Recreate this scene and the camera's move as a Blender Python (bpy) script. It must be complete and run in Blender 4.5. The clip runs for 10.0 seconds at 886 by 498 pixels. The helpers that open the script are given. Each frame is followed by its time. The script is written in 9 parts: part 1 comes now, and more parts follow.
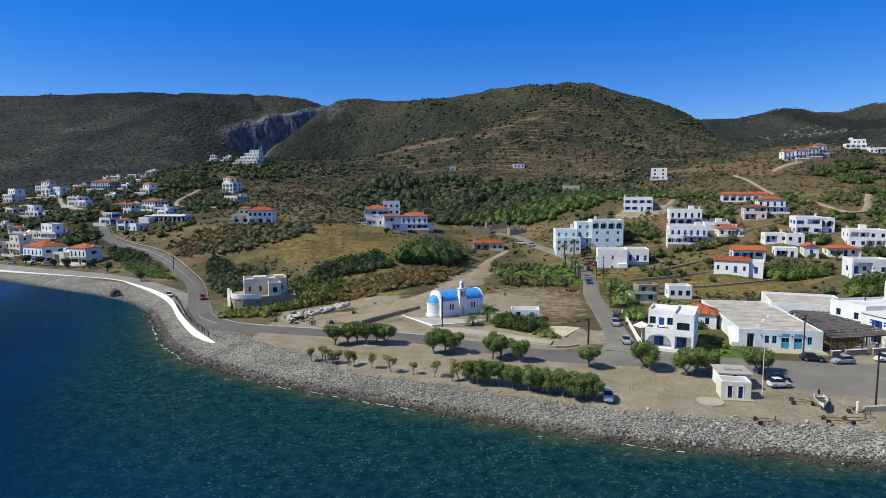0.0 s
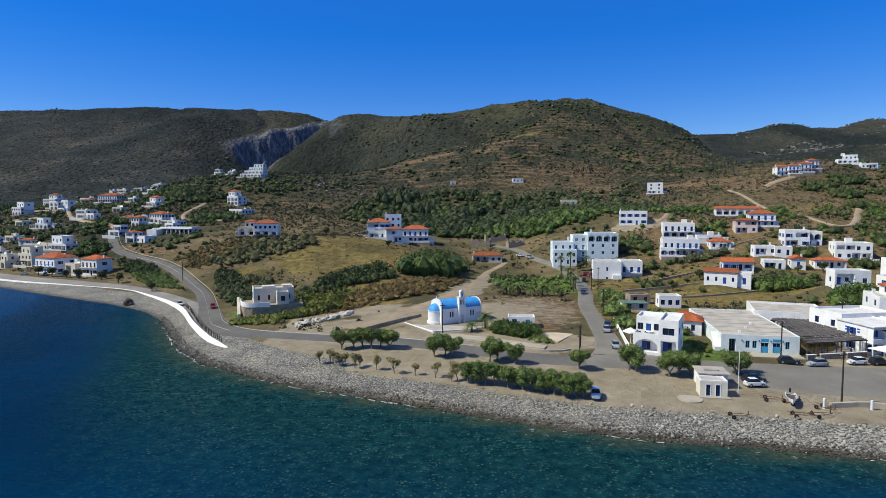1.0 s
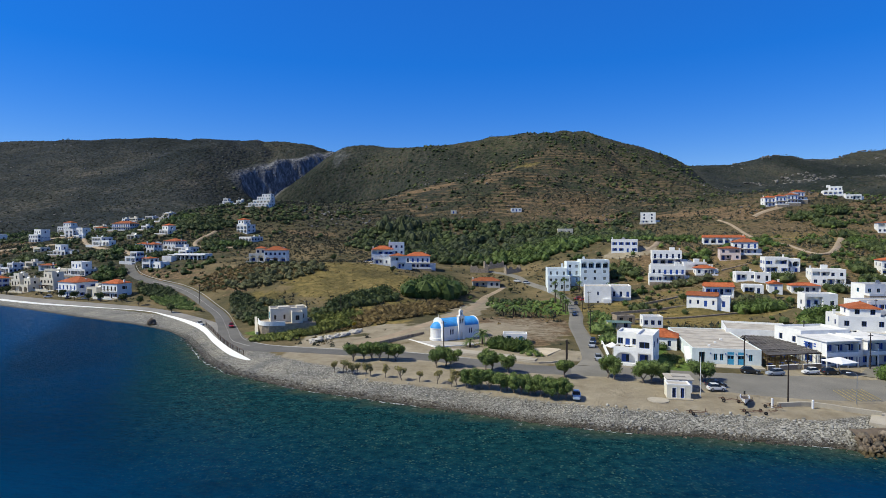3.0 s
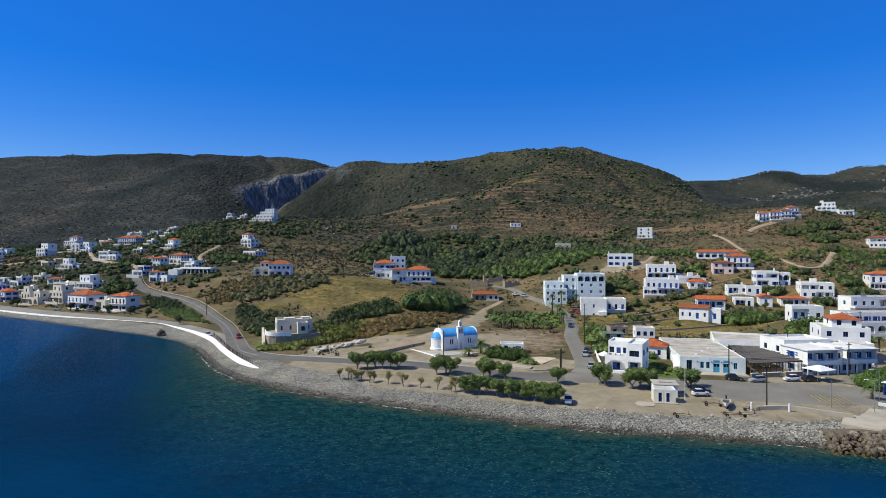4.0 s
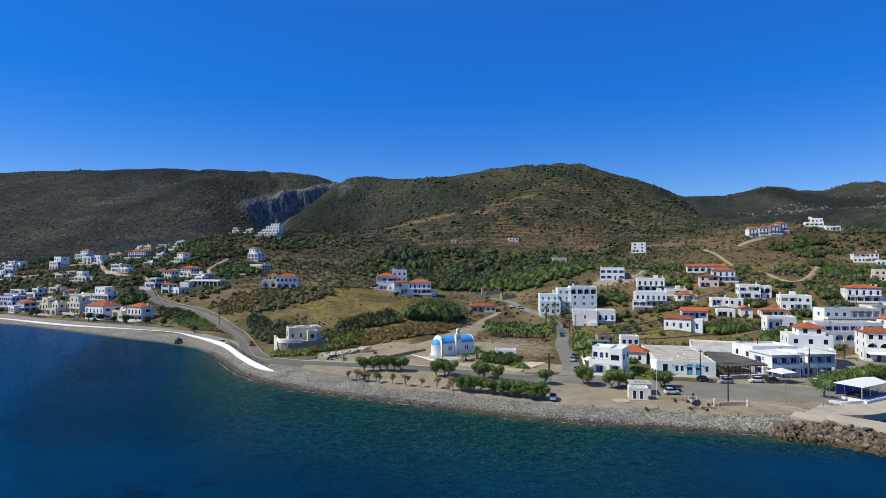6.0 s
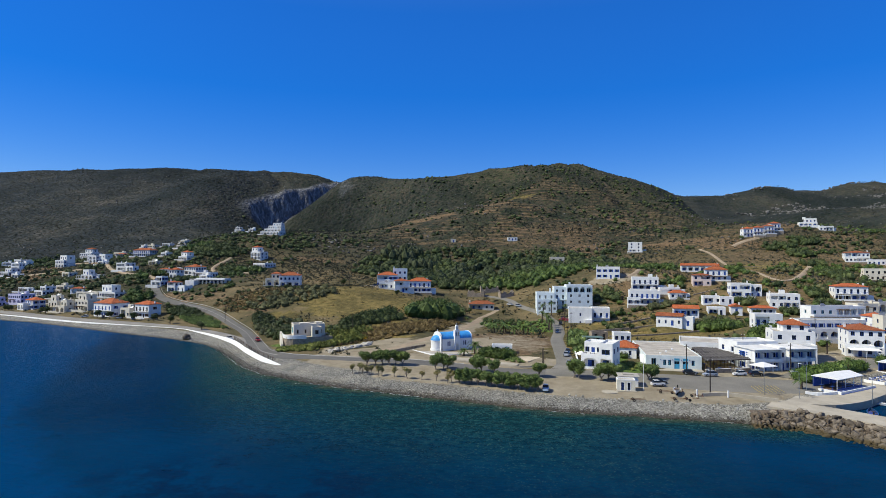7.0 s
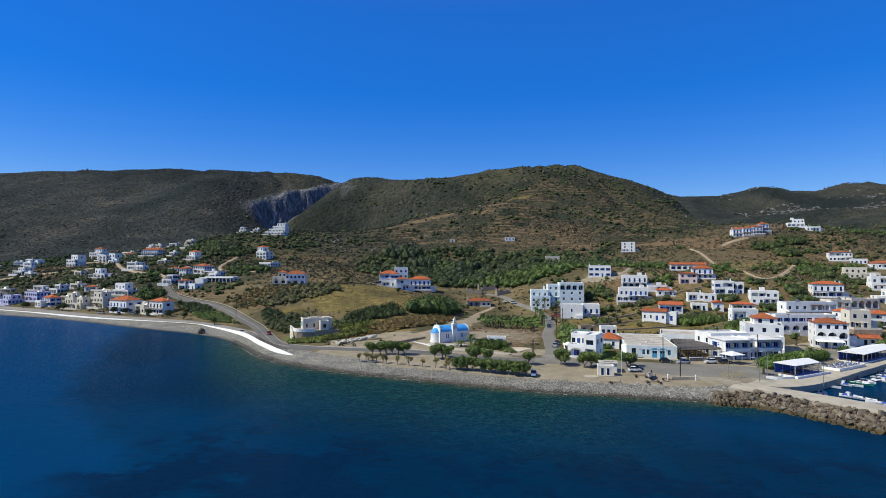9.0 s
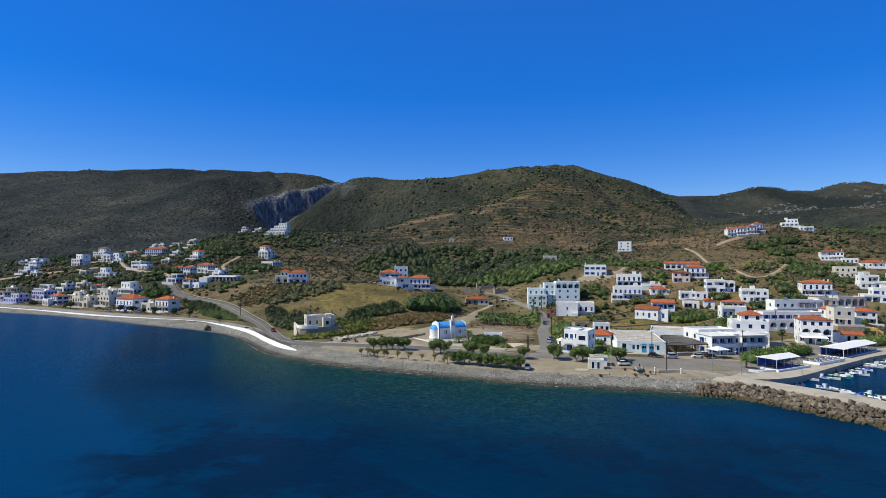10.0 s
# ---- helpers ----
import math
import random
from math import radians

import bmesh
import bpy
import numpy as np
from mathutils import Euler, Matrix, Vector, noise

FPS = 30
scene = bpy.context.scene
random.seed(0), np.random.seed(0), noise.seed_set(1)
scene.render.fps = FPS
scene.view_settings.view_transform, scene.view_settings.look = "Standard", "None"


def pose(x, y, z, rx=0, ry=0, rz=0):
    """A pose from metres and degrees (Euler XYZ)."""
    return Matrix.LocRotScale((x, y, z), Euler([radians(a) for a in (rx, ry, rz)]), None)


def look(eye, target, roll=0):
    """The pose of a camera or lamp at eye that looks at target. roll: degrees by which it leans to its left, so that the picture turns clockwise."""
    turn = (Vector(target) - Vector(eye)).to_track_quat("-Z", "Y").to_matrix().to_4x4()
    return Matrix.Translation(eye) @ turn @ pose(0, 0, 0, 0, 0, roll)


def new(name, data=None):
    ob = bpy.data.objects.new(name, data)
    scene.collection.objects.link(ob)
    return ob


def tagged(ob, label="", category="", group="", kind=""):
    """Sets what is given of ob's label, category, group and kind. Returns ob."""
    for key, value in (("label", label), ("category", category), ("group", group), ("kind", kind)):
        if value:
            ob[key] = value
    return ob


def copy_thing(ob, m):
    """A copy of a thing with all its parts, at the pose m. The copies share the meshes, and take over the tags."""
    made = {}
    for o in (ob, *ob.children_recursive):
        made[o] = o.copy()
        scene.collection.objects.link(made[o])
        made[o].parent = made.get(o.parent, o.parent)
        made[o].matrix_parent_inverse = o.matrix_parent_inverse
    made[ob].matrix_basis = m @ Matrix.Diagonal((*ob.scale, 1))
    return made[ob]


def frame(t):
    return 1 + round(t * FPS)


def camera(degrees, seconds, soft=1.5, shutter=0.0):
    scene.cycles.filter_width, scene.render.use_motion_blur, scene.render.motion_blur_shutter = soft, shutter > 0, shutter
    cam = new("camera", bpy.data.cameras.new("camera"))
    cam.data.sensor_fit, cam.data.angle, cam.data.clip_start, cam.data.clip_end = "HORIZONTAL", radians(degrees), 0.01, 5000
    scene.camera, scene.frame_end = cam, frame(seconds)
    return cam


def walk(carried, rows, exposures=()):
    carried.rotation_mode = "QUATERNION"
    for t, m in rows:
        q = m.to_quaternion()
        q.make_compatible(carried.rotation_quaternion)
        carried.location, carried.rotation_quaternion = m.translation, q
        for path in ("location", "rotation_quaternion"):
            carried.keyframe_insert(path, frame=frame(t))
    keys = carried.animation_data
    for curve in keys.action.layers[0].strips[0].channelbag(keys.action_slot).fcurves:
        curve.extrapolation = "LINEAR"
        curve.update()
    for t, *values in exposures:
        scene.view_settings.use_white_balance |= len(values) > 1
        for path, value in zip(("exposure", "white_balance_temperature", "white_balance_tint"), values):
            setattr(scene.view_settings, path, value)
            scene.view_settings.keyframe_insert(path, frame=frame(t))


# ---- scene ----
cam = camera(74.5, 10.0, soft=0.75)
PATH = [
    (0, (-1.017, -1.658, 32.893), (-1.051, 0.332, 32.693), -0.3),
    (0.5, (-0.972, -5.458, 32.842), (-1.006, -3.466, 32.666), -0.2),
    (1, (-0.903, -9.331, 32.856), (-0.938, -7.337, 32.703), -0.2),
    (1.5, (-0.858, -13.192, 32.756), (-0.893, -11.197, 32.628), -0.2),
    (2, (-0.851, -17.211, 32.668), (-0.887, -15.214, 32.565), -0.2),
    (2.5, (-0.826, -21.098, 32.614), (-0.862, -19.099, 32.535), -0.1),
    (4, (-0.525, -32.423, 32.356), (-0.564, -30.423, 32.352), -0.0),
    (4.5, (-0.361, -36.109, 32.386), (-0.4, -34.109, 32.405), 0.0),
    (5, (-0.151, -39.796, 32.534), (-0.191, -37.797, 32.571), 0.1),
    (5.5, (0.001, -43.606, 32.338), (-0.04, -41.607, 32.383), 0.1),
    (7, (0.493, -55.245, 32.255), (0.452, -53.246, 32.296), 0.2),
    (7.5, (0.684, -59.165, 32.191), (0.643, -57.166, 32.233), 0.2),
    (8, (0.693, -63.179, 32.175), (0.653, -61.179, 32.216), 0.2),
    (8.5, (0.95, -66.968, 31.978), (0.91, -64.969, 32.018), 0.2),
    (9, (1.127, -70.926, 31.88), (1.087, -68.927, 31.92), 0.2),
    (9.5, (1.485, -74.651, 31.786), (1.446, -72.651, 31.825), 0.2),
    (10, (1.678, -78.639, 31.77), (1.639, -76.639, 31.808), 0.2),
]
walk(cam, [(t, look(eye, target, roll)) for t, eye, target, roll in PATH])

# ---- sky and sun ----
SUN_AZ, SUN_EL = radians(-101), radians(48)   # from the left, a little off the sea
world = bpy.data.worlds.new("sky")
scene.world = world
world.use_nodes = True
wn = world.node_tree
sky = wn.nodes.new("ShaderNodeTexSky")
sky.sky_type, sky.sun_disc = "NISHITA", False
sky.sun_elevation, sky.sun_rotation = SUN_EL, SUN_AZ
sky.altitude, sky.air_density, sky.dust_density, sky.ozone_density = 0, 1.0, 0.02, 4.0
deep = wn.nodes.new("ShaderNodeHueSaturation")
deep.inputs["Hue"].default_value, deep.inputs["Saturation"].default_value = 0.519, 1.5
wn.links.new(sky.outputs[0], deep.inputs["Color"])
way = wn.nodes.new("ShaderNodeTexCoord")
split = wn.nodes.new("ShaderNodeSeparateXYZ")
pale = wn.nodes.new("ShaderNodeMapRange")   # deepest blue low down, paler overhead
wn.links.new(way.outputs["Generated"], split.inputs[0])
wn.links.new(split.outputs[2], pale.inputs["Value"])
pale.inputs["From Min"].default_value, pale.inputs["From Max"].default_value = 0.35, 0.95
pale.inputs["To Min"].default_value, pale.inputs["To Max"].default_value = 1.5, 0.55
wn.links.new(pale.outputs[0], deep.inputs["Saturation"])
clear = wn.nodes.new("ShaderNodeMix")   # clear dry air keeps the blue down to the hills
clear.data_type = "RGBA"
clear.inputs[7].default_value = (0.30, 1.65, 6.4, 1)
amount = wn.nodes.new("ShaderNodeMapRange")
wn.links.new(split.outputs[2], amount.inputs["Value"])
amount.inputs["From Min"].default_value, amount.inputs["From Max"].default_value = 0.35, 1.0
amount.inputs["To Min"].default_value, amount.inputs["To Max"].default_value = 0.36, 0.12
wn.links.new(amount.outputs[0], clear.inputs[0])
wn.links.new(deep.outputs[0], clear.inputs[6])
wn.links.new(clear.outputs[2], wn.nodes["Background"].inputs[0])
wn.nodes["Background"].inputs[1].default_value = 0.12
sun = new("sun", bpy.data.lights.new("sun", "SUN"))
sun.data.energy, sun.data.angle, sun.data.color = 4.7, radians(0.55), (1.0, 0.96, 0.785)
sun_way = Vector((math.sin(SUN_AZ) * math.cos(SUN_EL), math.cos(SUN_AZ) * math.cos(SUN_EL), math.sin(SUN_EL)))
sun.matrix_world = look(sun_way * 500, (0, 0, 0))
scene.view_settings.exposure = 0.12

# ---- materials ----


def nodes_of(name, rough=0.8, metal=0.0, spec=0.3):
    m = bpy.data.materials.new(name)
    m.use_nodes = True
    nt = m.node_tree
    b = nt.nodes["Principled BSDF"]
    b.inputs["Roughness"].default_value, b.inputs["Metallic"].default_value = rough, metal
    b.inputs["Specular IOR Level"].default_value = spec
    return m, nt, b


def noise_at(nt, scale, detail=3.0, rough=0.6, obj=False):
    tc = nt.nodes.new("ShaderNodeTexCoord")
    n = nt.nodes.new("ShaderNodeTexNoise")
    n.inputs["Scale"].default_value, n.inputs["Detail"].default_value, n.inputs["Roughness"].default_value = scale, detail, rough
    if obj:
        nt.links.new(tc.outputs["Object"], n.inputs["Vector"])
    else:
        g = nt.nodes.new("ShaderNodeNewGeometry")
        nt.links.new(g.outputs["Position"], n.inputs["Vector"])
    return n.outputs["Fac"]


def ramp(nt, fac, stops):
    r = nt.nodes.new("ShaderNodeValToRGB")
    e = r.color_ramp.elements
    while len(e) < len(stops):
        e.new(0.5)
    for k, (p, c) in zip(e, stops):
        k.position, k.color = p, (*c, 1) if len(c) == 3 else (c[0], c[0], c[0], 1)
    nt.links.new(fac, r.inputs[0])
    return r.outputs[0]


def mix(nt, fac, a, b, mode="MIX"):
    n = nt.nodes.new("ShaderNodeMix")
    n.data_type, n.blend_type = "RGBA", mode
    for sock, v in ((n.inputs[0], fac), (n.inputs[6], a), (n.inputs[7], b)):
        if isinstance(v, (int, float)):
            sock.default_value = v
        elif isinstance(v, tuple):
            sock.default_value = (*v, 1)
        else:
            nt.links.new(v, sock)
    return n.outputs[2]


def math_node(nt, op, a, b=0.0, clamp=False):
    n = nt.nodes.new("ShaderNodeMath")
    n.operation, n.use_clamp = op, clamp
    for sock, v in zip(n.inputs, (a, b)):
        if isinstance(v, (int, float)):
            sock.default_value = v
        else:
            nt.links.new(v, sock)
    return n.outputs[0]


def bump(nt, b, height, strength=0.4, dist=0.1):
    n = nt.nodes.new("ShaderNodeBump")
    n.inputs["Strength"].default_value, n.inputs["Distance"].default_value = strength, dist
    nt.links.new(height, n.inputs["Height"])
    nt.links.new(n.outputs[0], b.inputs["Normal"])


def attr(nt, name):
    a = nt.nodes.new("ShaderNodeAttribute")
    a.attribute_name = name
    return a.outputs["Fac"]


def surface(name, colour, vary=0.25, scale=3.0, rough=0.8, metal=0.0, spec=0.3, relief=0.2, fine=40.0, per_object=0.0, per_island=0.0):
    """A plain surface with stains at one scale and grain at a finer one."""
    m, nt, b = nodes_of(name, rough, metal, spec)
    dark = tuple(c * (1 - vary) for c in colour)
    light = tuple(min(1, c * (1 + vary * 0.5)) for c in colour)
    col = ramp(nt, noise_at(nt, scale), [(0.3, dark), (0.55, colour), (0.75, light)])
    grain = ramp(nt, noise_at(nt, fine, 2.0), [(0.3, (0.86, 0.86, 0.86)), (0.7, (1, 1, 1))])
    col = mix(nt, 1.0, col, grain, "MULTIPLY")
    if per_object or per_island:
        amount = per_object or per_island
        if per_object:
            r = nt.nodes.new("ShaderNodeObjectInfo").outputs["Random"]
        else:
            r = nt.nodes.new("ShaderNodeNewGeometry").outputs["Random Per Island"]
        tint = ramp(nt, r, [(0.0, (1 - amount,) * 3), (1.0, (1.0, 1.0, 1.0))])
        col = mix(nt, 1.0, col, tint, "MULTIPLY")
    nt.links.new(col, b.inputs["Base Color"])
    if relief:
        bump(nt, b, noise_at(nt, fine * 0.6, 2.0), relief, 0.03)
    return m


def foliage(name, dark, light, scale=0.8, trans=0.0):
    m, nt, b = nodes_of(name, 0.65, 0.0, 0.2)
    isl = nt.nodes.new("ShaderNodeNewGeometry").outputs["Random Per Island"]
    a = ramp(nt, isl, [(0.0, dark), (1.0, light)])
    patch = ramp(nt, noise_at(nt, scale, 2.0), [(0.3, (0.65, 0.65, 0.6)), (0.7, (1.15, 1.12, 1.0))])
    obj = ramp(nt, nt.nodes.new("ShaderNodeObjectInfo").outputs["Random"], [(0.0, (0.82, 0.85, 0.8)), (1.0, (1.1, 1.05, 1.0))])
    nt.links.new(mix(nt, 1.0, mix(nt, 1.0, a, patch, "MULTIPLY"), obj, "MULTIPLY"), b.inputs["Base Color"])
    return m


def glassy(name, colour, rough=0.08):
    m, nt, b = nodes_of(name, rough, 0.0, 0.5)
    nt.links.new(mix(nt, noise_at(nt, 0.7), colour, tuple(c * 1.8 for c in colour)), b.inputs["Base Color"])
    return m


WHITE = surface("white_limewash", (0.85, 0.85, 0.82), 0.10, 0.6, 0.85, fine=9, relief=0.15, per_object=0.06)
# limewash for the left hillside, greyed in colour to imitate haze at that distance
HAZYWHITE = surface("haze_greyed_limewash", (0.70, 0.71, 0.71), 0.16, 0.6, 0.85, fine=9, relief=0.15, per_object=0.14)
CREAM = surface("cream_render", (0.72, 0.67, 0.55), 0.12, 0.6, 0.85, fine=9, relief=0.15, per_object=0.1)
PALE = surface("pale_aqua_render", (0.74, 0.82, 0.83), 0.10, 0.6, 0.85, fine=9, relief=0.15)
BEIGE = surface("beige_render", (0.68, 0.62, 0.50), 0.14, 0.5, 0.85, fine=9, relief=0.15)
YELLOW = surface("ochre_render", (0.60, 0.42, 0.14), 0.14, 0.5, 0.85, fine=9)
ROOFSLAB = surface("flat_roof_screed", (0.46, 0.42, 0.36), 0.28, 0.35, 0.9, fine=7, relief=0.2)
WHITEROOF = surface("whitewashed_flat_roof", (0.70, 0.69, 0.66), 0.2, 0.4, 0.9, fine=7)
BLUE = surface("blue_painted_wood", (0.025, 0.085, 0.36), 0.2, 2.0, 0.5, fine=25, per_object=0.3)
AQUAWHITE = surface("faded_aqua_white_render", (0.72, 0.79, 0.77), 0.14, 0.5, 0.85, fine=9, relief=0.15)
SKYBLUE = surface("light_blue_paint", (0.06, 0.34, 0.55), 0.2, 2.0, 0.5, fine=25)
BROWNWOOD = surface("brown_wood", (0.13, 0.075, 0.04), 0.3, 2.0, 0.65, fine=30, per_object=0.3)
GREYWOOD = surface("weathered_cane", (0.19, 0.175, 0.165), 0.4, 1.2, 0.85, fine=14, per_object=0.45)
POLEWOOD = surface("creosoted_pole", (0.045, 0.035, 0.03), 0.3, 2.0, 0.8, fine=30)
DIRT = surface("dusty_track_earth", (0.34, 0.265, 0.18), 0.25, 0.2, 0.95, fine=5, relief=0.3)
CONCRETE = surface("worn_concrete", (0.42, 0.39, 0.34), 0.25, 0.35, 0.9, fine=8, relief=0.3)
PALECONC = surface("pale_concrete", (0.42, 0.375, 0.295), 0.22, 0.25, 0.9, fine=8, relief=0.25)
STONE = surface("grey_beach_stone", (0.43, 0.412, 0.36), 0.4, 0.4, 0.9, fine=12, relief=0.4, per_island=0.55)
BOULDER = surface("brown_boulder", (0.24, 0.197, 0.148), 0.7, 0.9, 0.95, fine=6, relief=0.7, per_object=0.55)


def tide_stain(m):
    """A wet weedy band on the stones at the waterline."""
    nt = m.node_tree
    b = next(n for n in nt.nodes if n.type == "BSDF_PRINCIPLED")
    was = b.inputs["Base Color"].links[0].from_socket
    g = nt.nodes.new("ShaderNodeNewGeometry")
    sep = nt.nodes.new("ShaderNodeSeparateXYZ")
    nt.links.new(g.outputs["Position"], sep.inputs[0])
    z = math_node(nt, "ADD", sep.outputs[2], math_node(nt, "MULTIPLY", noise_at(nt, 1.2, 4.0, 0.7), 0.8))
    f = ramp(nt, math_node(nt, "MULTIPLY", z, 0.5), [(0.40, (0.9,)), (0.64, (0.0,))])
    nt.links.new(mix(nt, f, was, (0.066, 0.050, 0.021)), b.inputs["Base Color"])


tide_stain(BOULDER)
SMALLROCK = surface("broken_brown_rock", (0.19, 0.145, 0.10), 0.35, 0.9, 0.95, fine=9, relief=0.5, per_island=0.55)
tide_stain(SMALLROCK)
RUBBLE = surface("rubble_stone_wall", (0.33, 0.27, 0.20), 0.4, 1.2, 0.95, fine=6, relief=0.6)
PALEROCK = surface("pale_limestone", (0.55, 0.51, 0.44), 0.3, 0.6, 0.95, fine=6, relief=0.4, per_island=0.3)
GLASS = glassy("window_glass", (0.010, 0.014, 0.019), 0.12)
GLASS.node_tree.nodes["Principled BSDF"].inputs["Specular IOR Level"].default_value = 0.25
STEEL = surface("galvanised_steel", (0.42, 0.43, 0.44), 0.2, 2.0, 0.4, 0.8, fine=30)
BLACKRUBBER = surface("tyre_rubber", (0.02, 0.02, 0.02), 0.2, 4.0, 0.85, fine=30)
BARK = surface("pale_bark", (0.23, 0.19, 0.15), 0.35, 3.0, 0.9, fine=30, relief=0.5)
DARKBARK = surface("dark_bark", (0.10, 0.075, 0.055), 0.35, 3.0, 0.9, fine=30, relief=0.5)
AWNING = surface("white_canvas", (0.78, 0.78, 0.77), 0.08, 0.8, 0.7, fine=12)
BLUECLOTH = surface("blue_tarpaulin", (0.03, 0.09, 0.42), 0.2, 0.8, 0.6, fine=12)
LEAF = foliage("tamarisk_leaves", (0.066, 0.112, 0.034), (0.20, 0.268, 0.09))
QUAYLEAF = foliage("clipped_tamarisk_leaves", (0.045, 0.09, 0.022), (0.15, 0.23, 0.065))
DRYLEAF = foliage("olive_grey_leaves", (0.19, 0.18, 0.08), (0.38, 0.34, 0.16))
DARKLEAF = foliage("dark_shrub_leaves", (0.026, 0.046, 0.017), (0.096, 0.124, 0.046), 0.05)
DRYBROWN = foliage("dry_brown_scrub", (0.096, 0.072, 0.031), (0.238, 0.172, 0.075), 0.12)
DARKPINE = foliage("dark_pine_needles", (0.026, 0.040, 0.020), (0.084, 0.104, 0.050), 0.05)
TALLGREEN = foliage("bright_tree_leaves", (0.04, 0.075, 0.02), (0.115, 0.16, 0.045), 0.12)
GREENLEAF = foliage("fresh_tree_leaves", (0.032, 0.064, 0.016), (0.108, 0.162, 0.044), 0.15)
GREYOLIVE = foliage("grey_green_leaves", (0.060, 0.069, 0.034), (0.145, 0.152, 0.074), 0.12)
OLIVE = foliage("olive_leaves", (0.055, 0.066, 0.032), (0.125, 0.13, 0.062), 0.1)
PALMLEAF = foliage("palm_fronds", (0.05, 0.09, 0.028), (0.13, 0.19, 0.06))
REED = foliage("reed_leaves", (0.09, 0.12, 0.03), (0.24, 0.26, 0.075), 0.15)
STRAW = foliage("dry_straw", (0.16, 0.12, 0.045), (0.30, 0.22, 0.09), 0.2)
YELLOWFLOWER = foliage("yellow_flowers", (0.20, 0.14, 0.01), (0.62, 0.42, 0.02))
WETSTONE = surface("wet_shore_stone", (0.10, 0.078, 0.048), 0.4, 0.8, 0.35, spec=0.5, fine=12, relief=0.4, per_island=0.5)
SCRUB = foliage("hill_scrub", (0.022, 0.028, 0.020), (0.058, 0.064, 0.043), 0.02)
FOAM = surface("sea_foam", (0.40, 0.44, 0.43), 0.3, 2.0, 0.7, fine=14, relief=0.3)
HILLROCK = surface("grey_hill_rock", (0.21, 0.20, 0.185), 0.35, 0.3, 0.95, fine=3, relief=0.5, per_island=0.5)


def tile_material():
    m, nt, b = nodes_of("terracotta_tiles", 0.85, 0.0, 0.2)
    col = ramp(nt, noise_at(nt, 1.6, 4.0), [(0.25, (0.30, 0.075, 0.028)), (0.5, (0.46, 0.125, 0.045)), (0.75, (0.55, 0.19, 0.075))])
    old = ramp(nt, noise_at(nt, 0.35, 3.0), [(0.55, (1, 1, 1)), (0.75, (0.72, 0.74, 0.72))])
    obj = ramp(nt, nt.nodes.new("ShaderNodeObjectInfo").outputs["Random"], [(0.0, (0.62, 0.72, 0.8)), (1.0, (1.05, 1.0, 1.0))])
    nt.links.new(mix(nt, 1.0, mix(nt, 1.0, col, old, "MULTIPLY"), obj, "MULTIPLY"), b.inputs["Base Color"])
    tc = nt.nodes.new("ShaderNodeTexCoord")
    wave = nt.nodes.new("ShaderNodeTexWave")
    wave.inputs["Scale"].default_value, wave.inputs["Distortion"].default_value = 1.4, 0.6
    nt.links.new(tc.outputs["Object"], wave.inputs["Vector"])
    bump(nt, b, wave.outputs["Fac"], 0.7, 0.12)
    return m


TILES = tile_material()


def asphalt_material(name, dark, mid, light):
    m, nt, b = nodes_of(name, 0.9, 0.0, 0.2)
    big = ramp(nt, noise_at(nt, 0.12, 3.0), [(0.3, dark), (0.6, mid), (0.8, light)])
    grain = ramp(nt, noise_at(nt, 5.0, 3.0), [(0.35, (0.8, 0.8, 0.8)), (0.65, (1.05, 1.05, 1.05))])
    nt.links.new(mix(nt, 1.0, big, grain, "MULTIPLY"), b.inputs["Base Color"])
    bump(nt, b, noise_at(nt, 20.0, 2.0), 0.3, 0.02)
    return m


ASPHALT = asphalt_material("worn_asphalt", (0.155, 0.147, 0.126), (0.205, 0.192, 0.163), (0.25, 0.232, 0.192))
PROMENADE = asphalt_material("dusty_grey_asphalt", (0.20, 0.19, 0.172), (0.26, 0.245, 0.215), (0.31, 0.29, 0.25))
ROADGREY = asphalt_material("grey_road_asphalt", (0.105, 0.101, 0.094), (0.14, 0.134, 0.122), (0.175, 0.165, 0.148))


def bush_cells(nt, scale):
    """Uneven cells the size of bushes: the cell's node, two random numbers for each, and the way from its middle."""
    g = nt.nodes.new("ShaderNodeNewGeometry")
    stir = nt.nodes.new("ShaderNodeTexNoise")
    stir.inputs["Scale"].default_value, stir.inputs["Detail"].default_value = scale * 1.7, 3.0
    nt.links.new(g.outputs["Position"], stir.inputs["Vector"])
    warp = nt.nodes.new("ShaderNodeVectorMath")
    warp.operation = "MULTIPLY_ADD"
    nt.links.new(stir.outputs["Color"], warp.inputs[0])
    warp.inputs[1].default_value = (0.55 / scale,) * 3
    nt.links.new(g.outputs["Position"], warp.inputs[2])
    v = nt.nodes.new("ShaderNodeTexVoronoi")
    v.inputs["Scale"].default_value = scale
    nt.links.new(warp.outputs[0], v.inputs["Vector"])
    c = nt.nodes.new("ShaderNodeSeparateColor")
    nt.links.new(v.outputs["Color"], c.inputs[0])
    return v, (c.outputs[0], c.outputs[1]), v.outputs["Distance"]


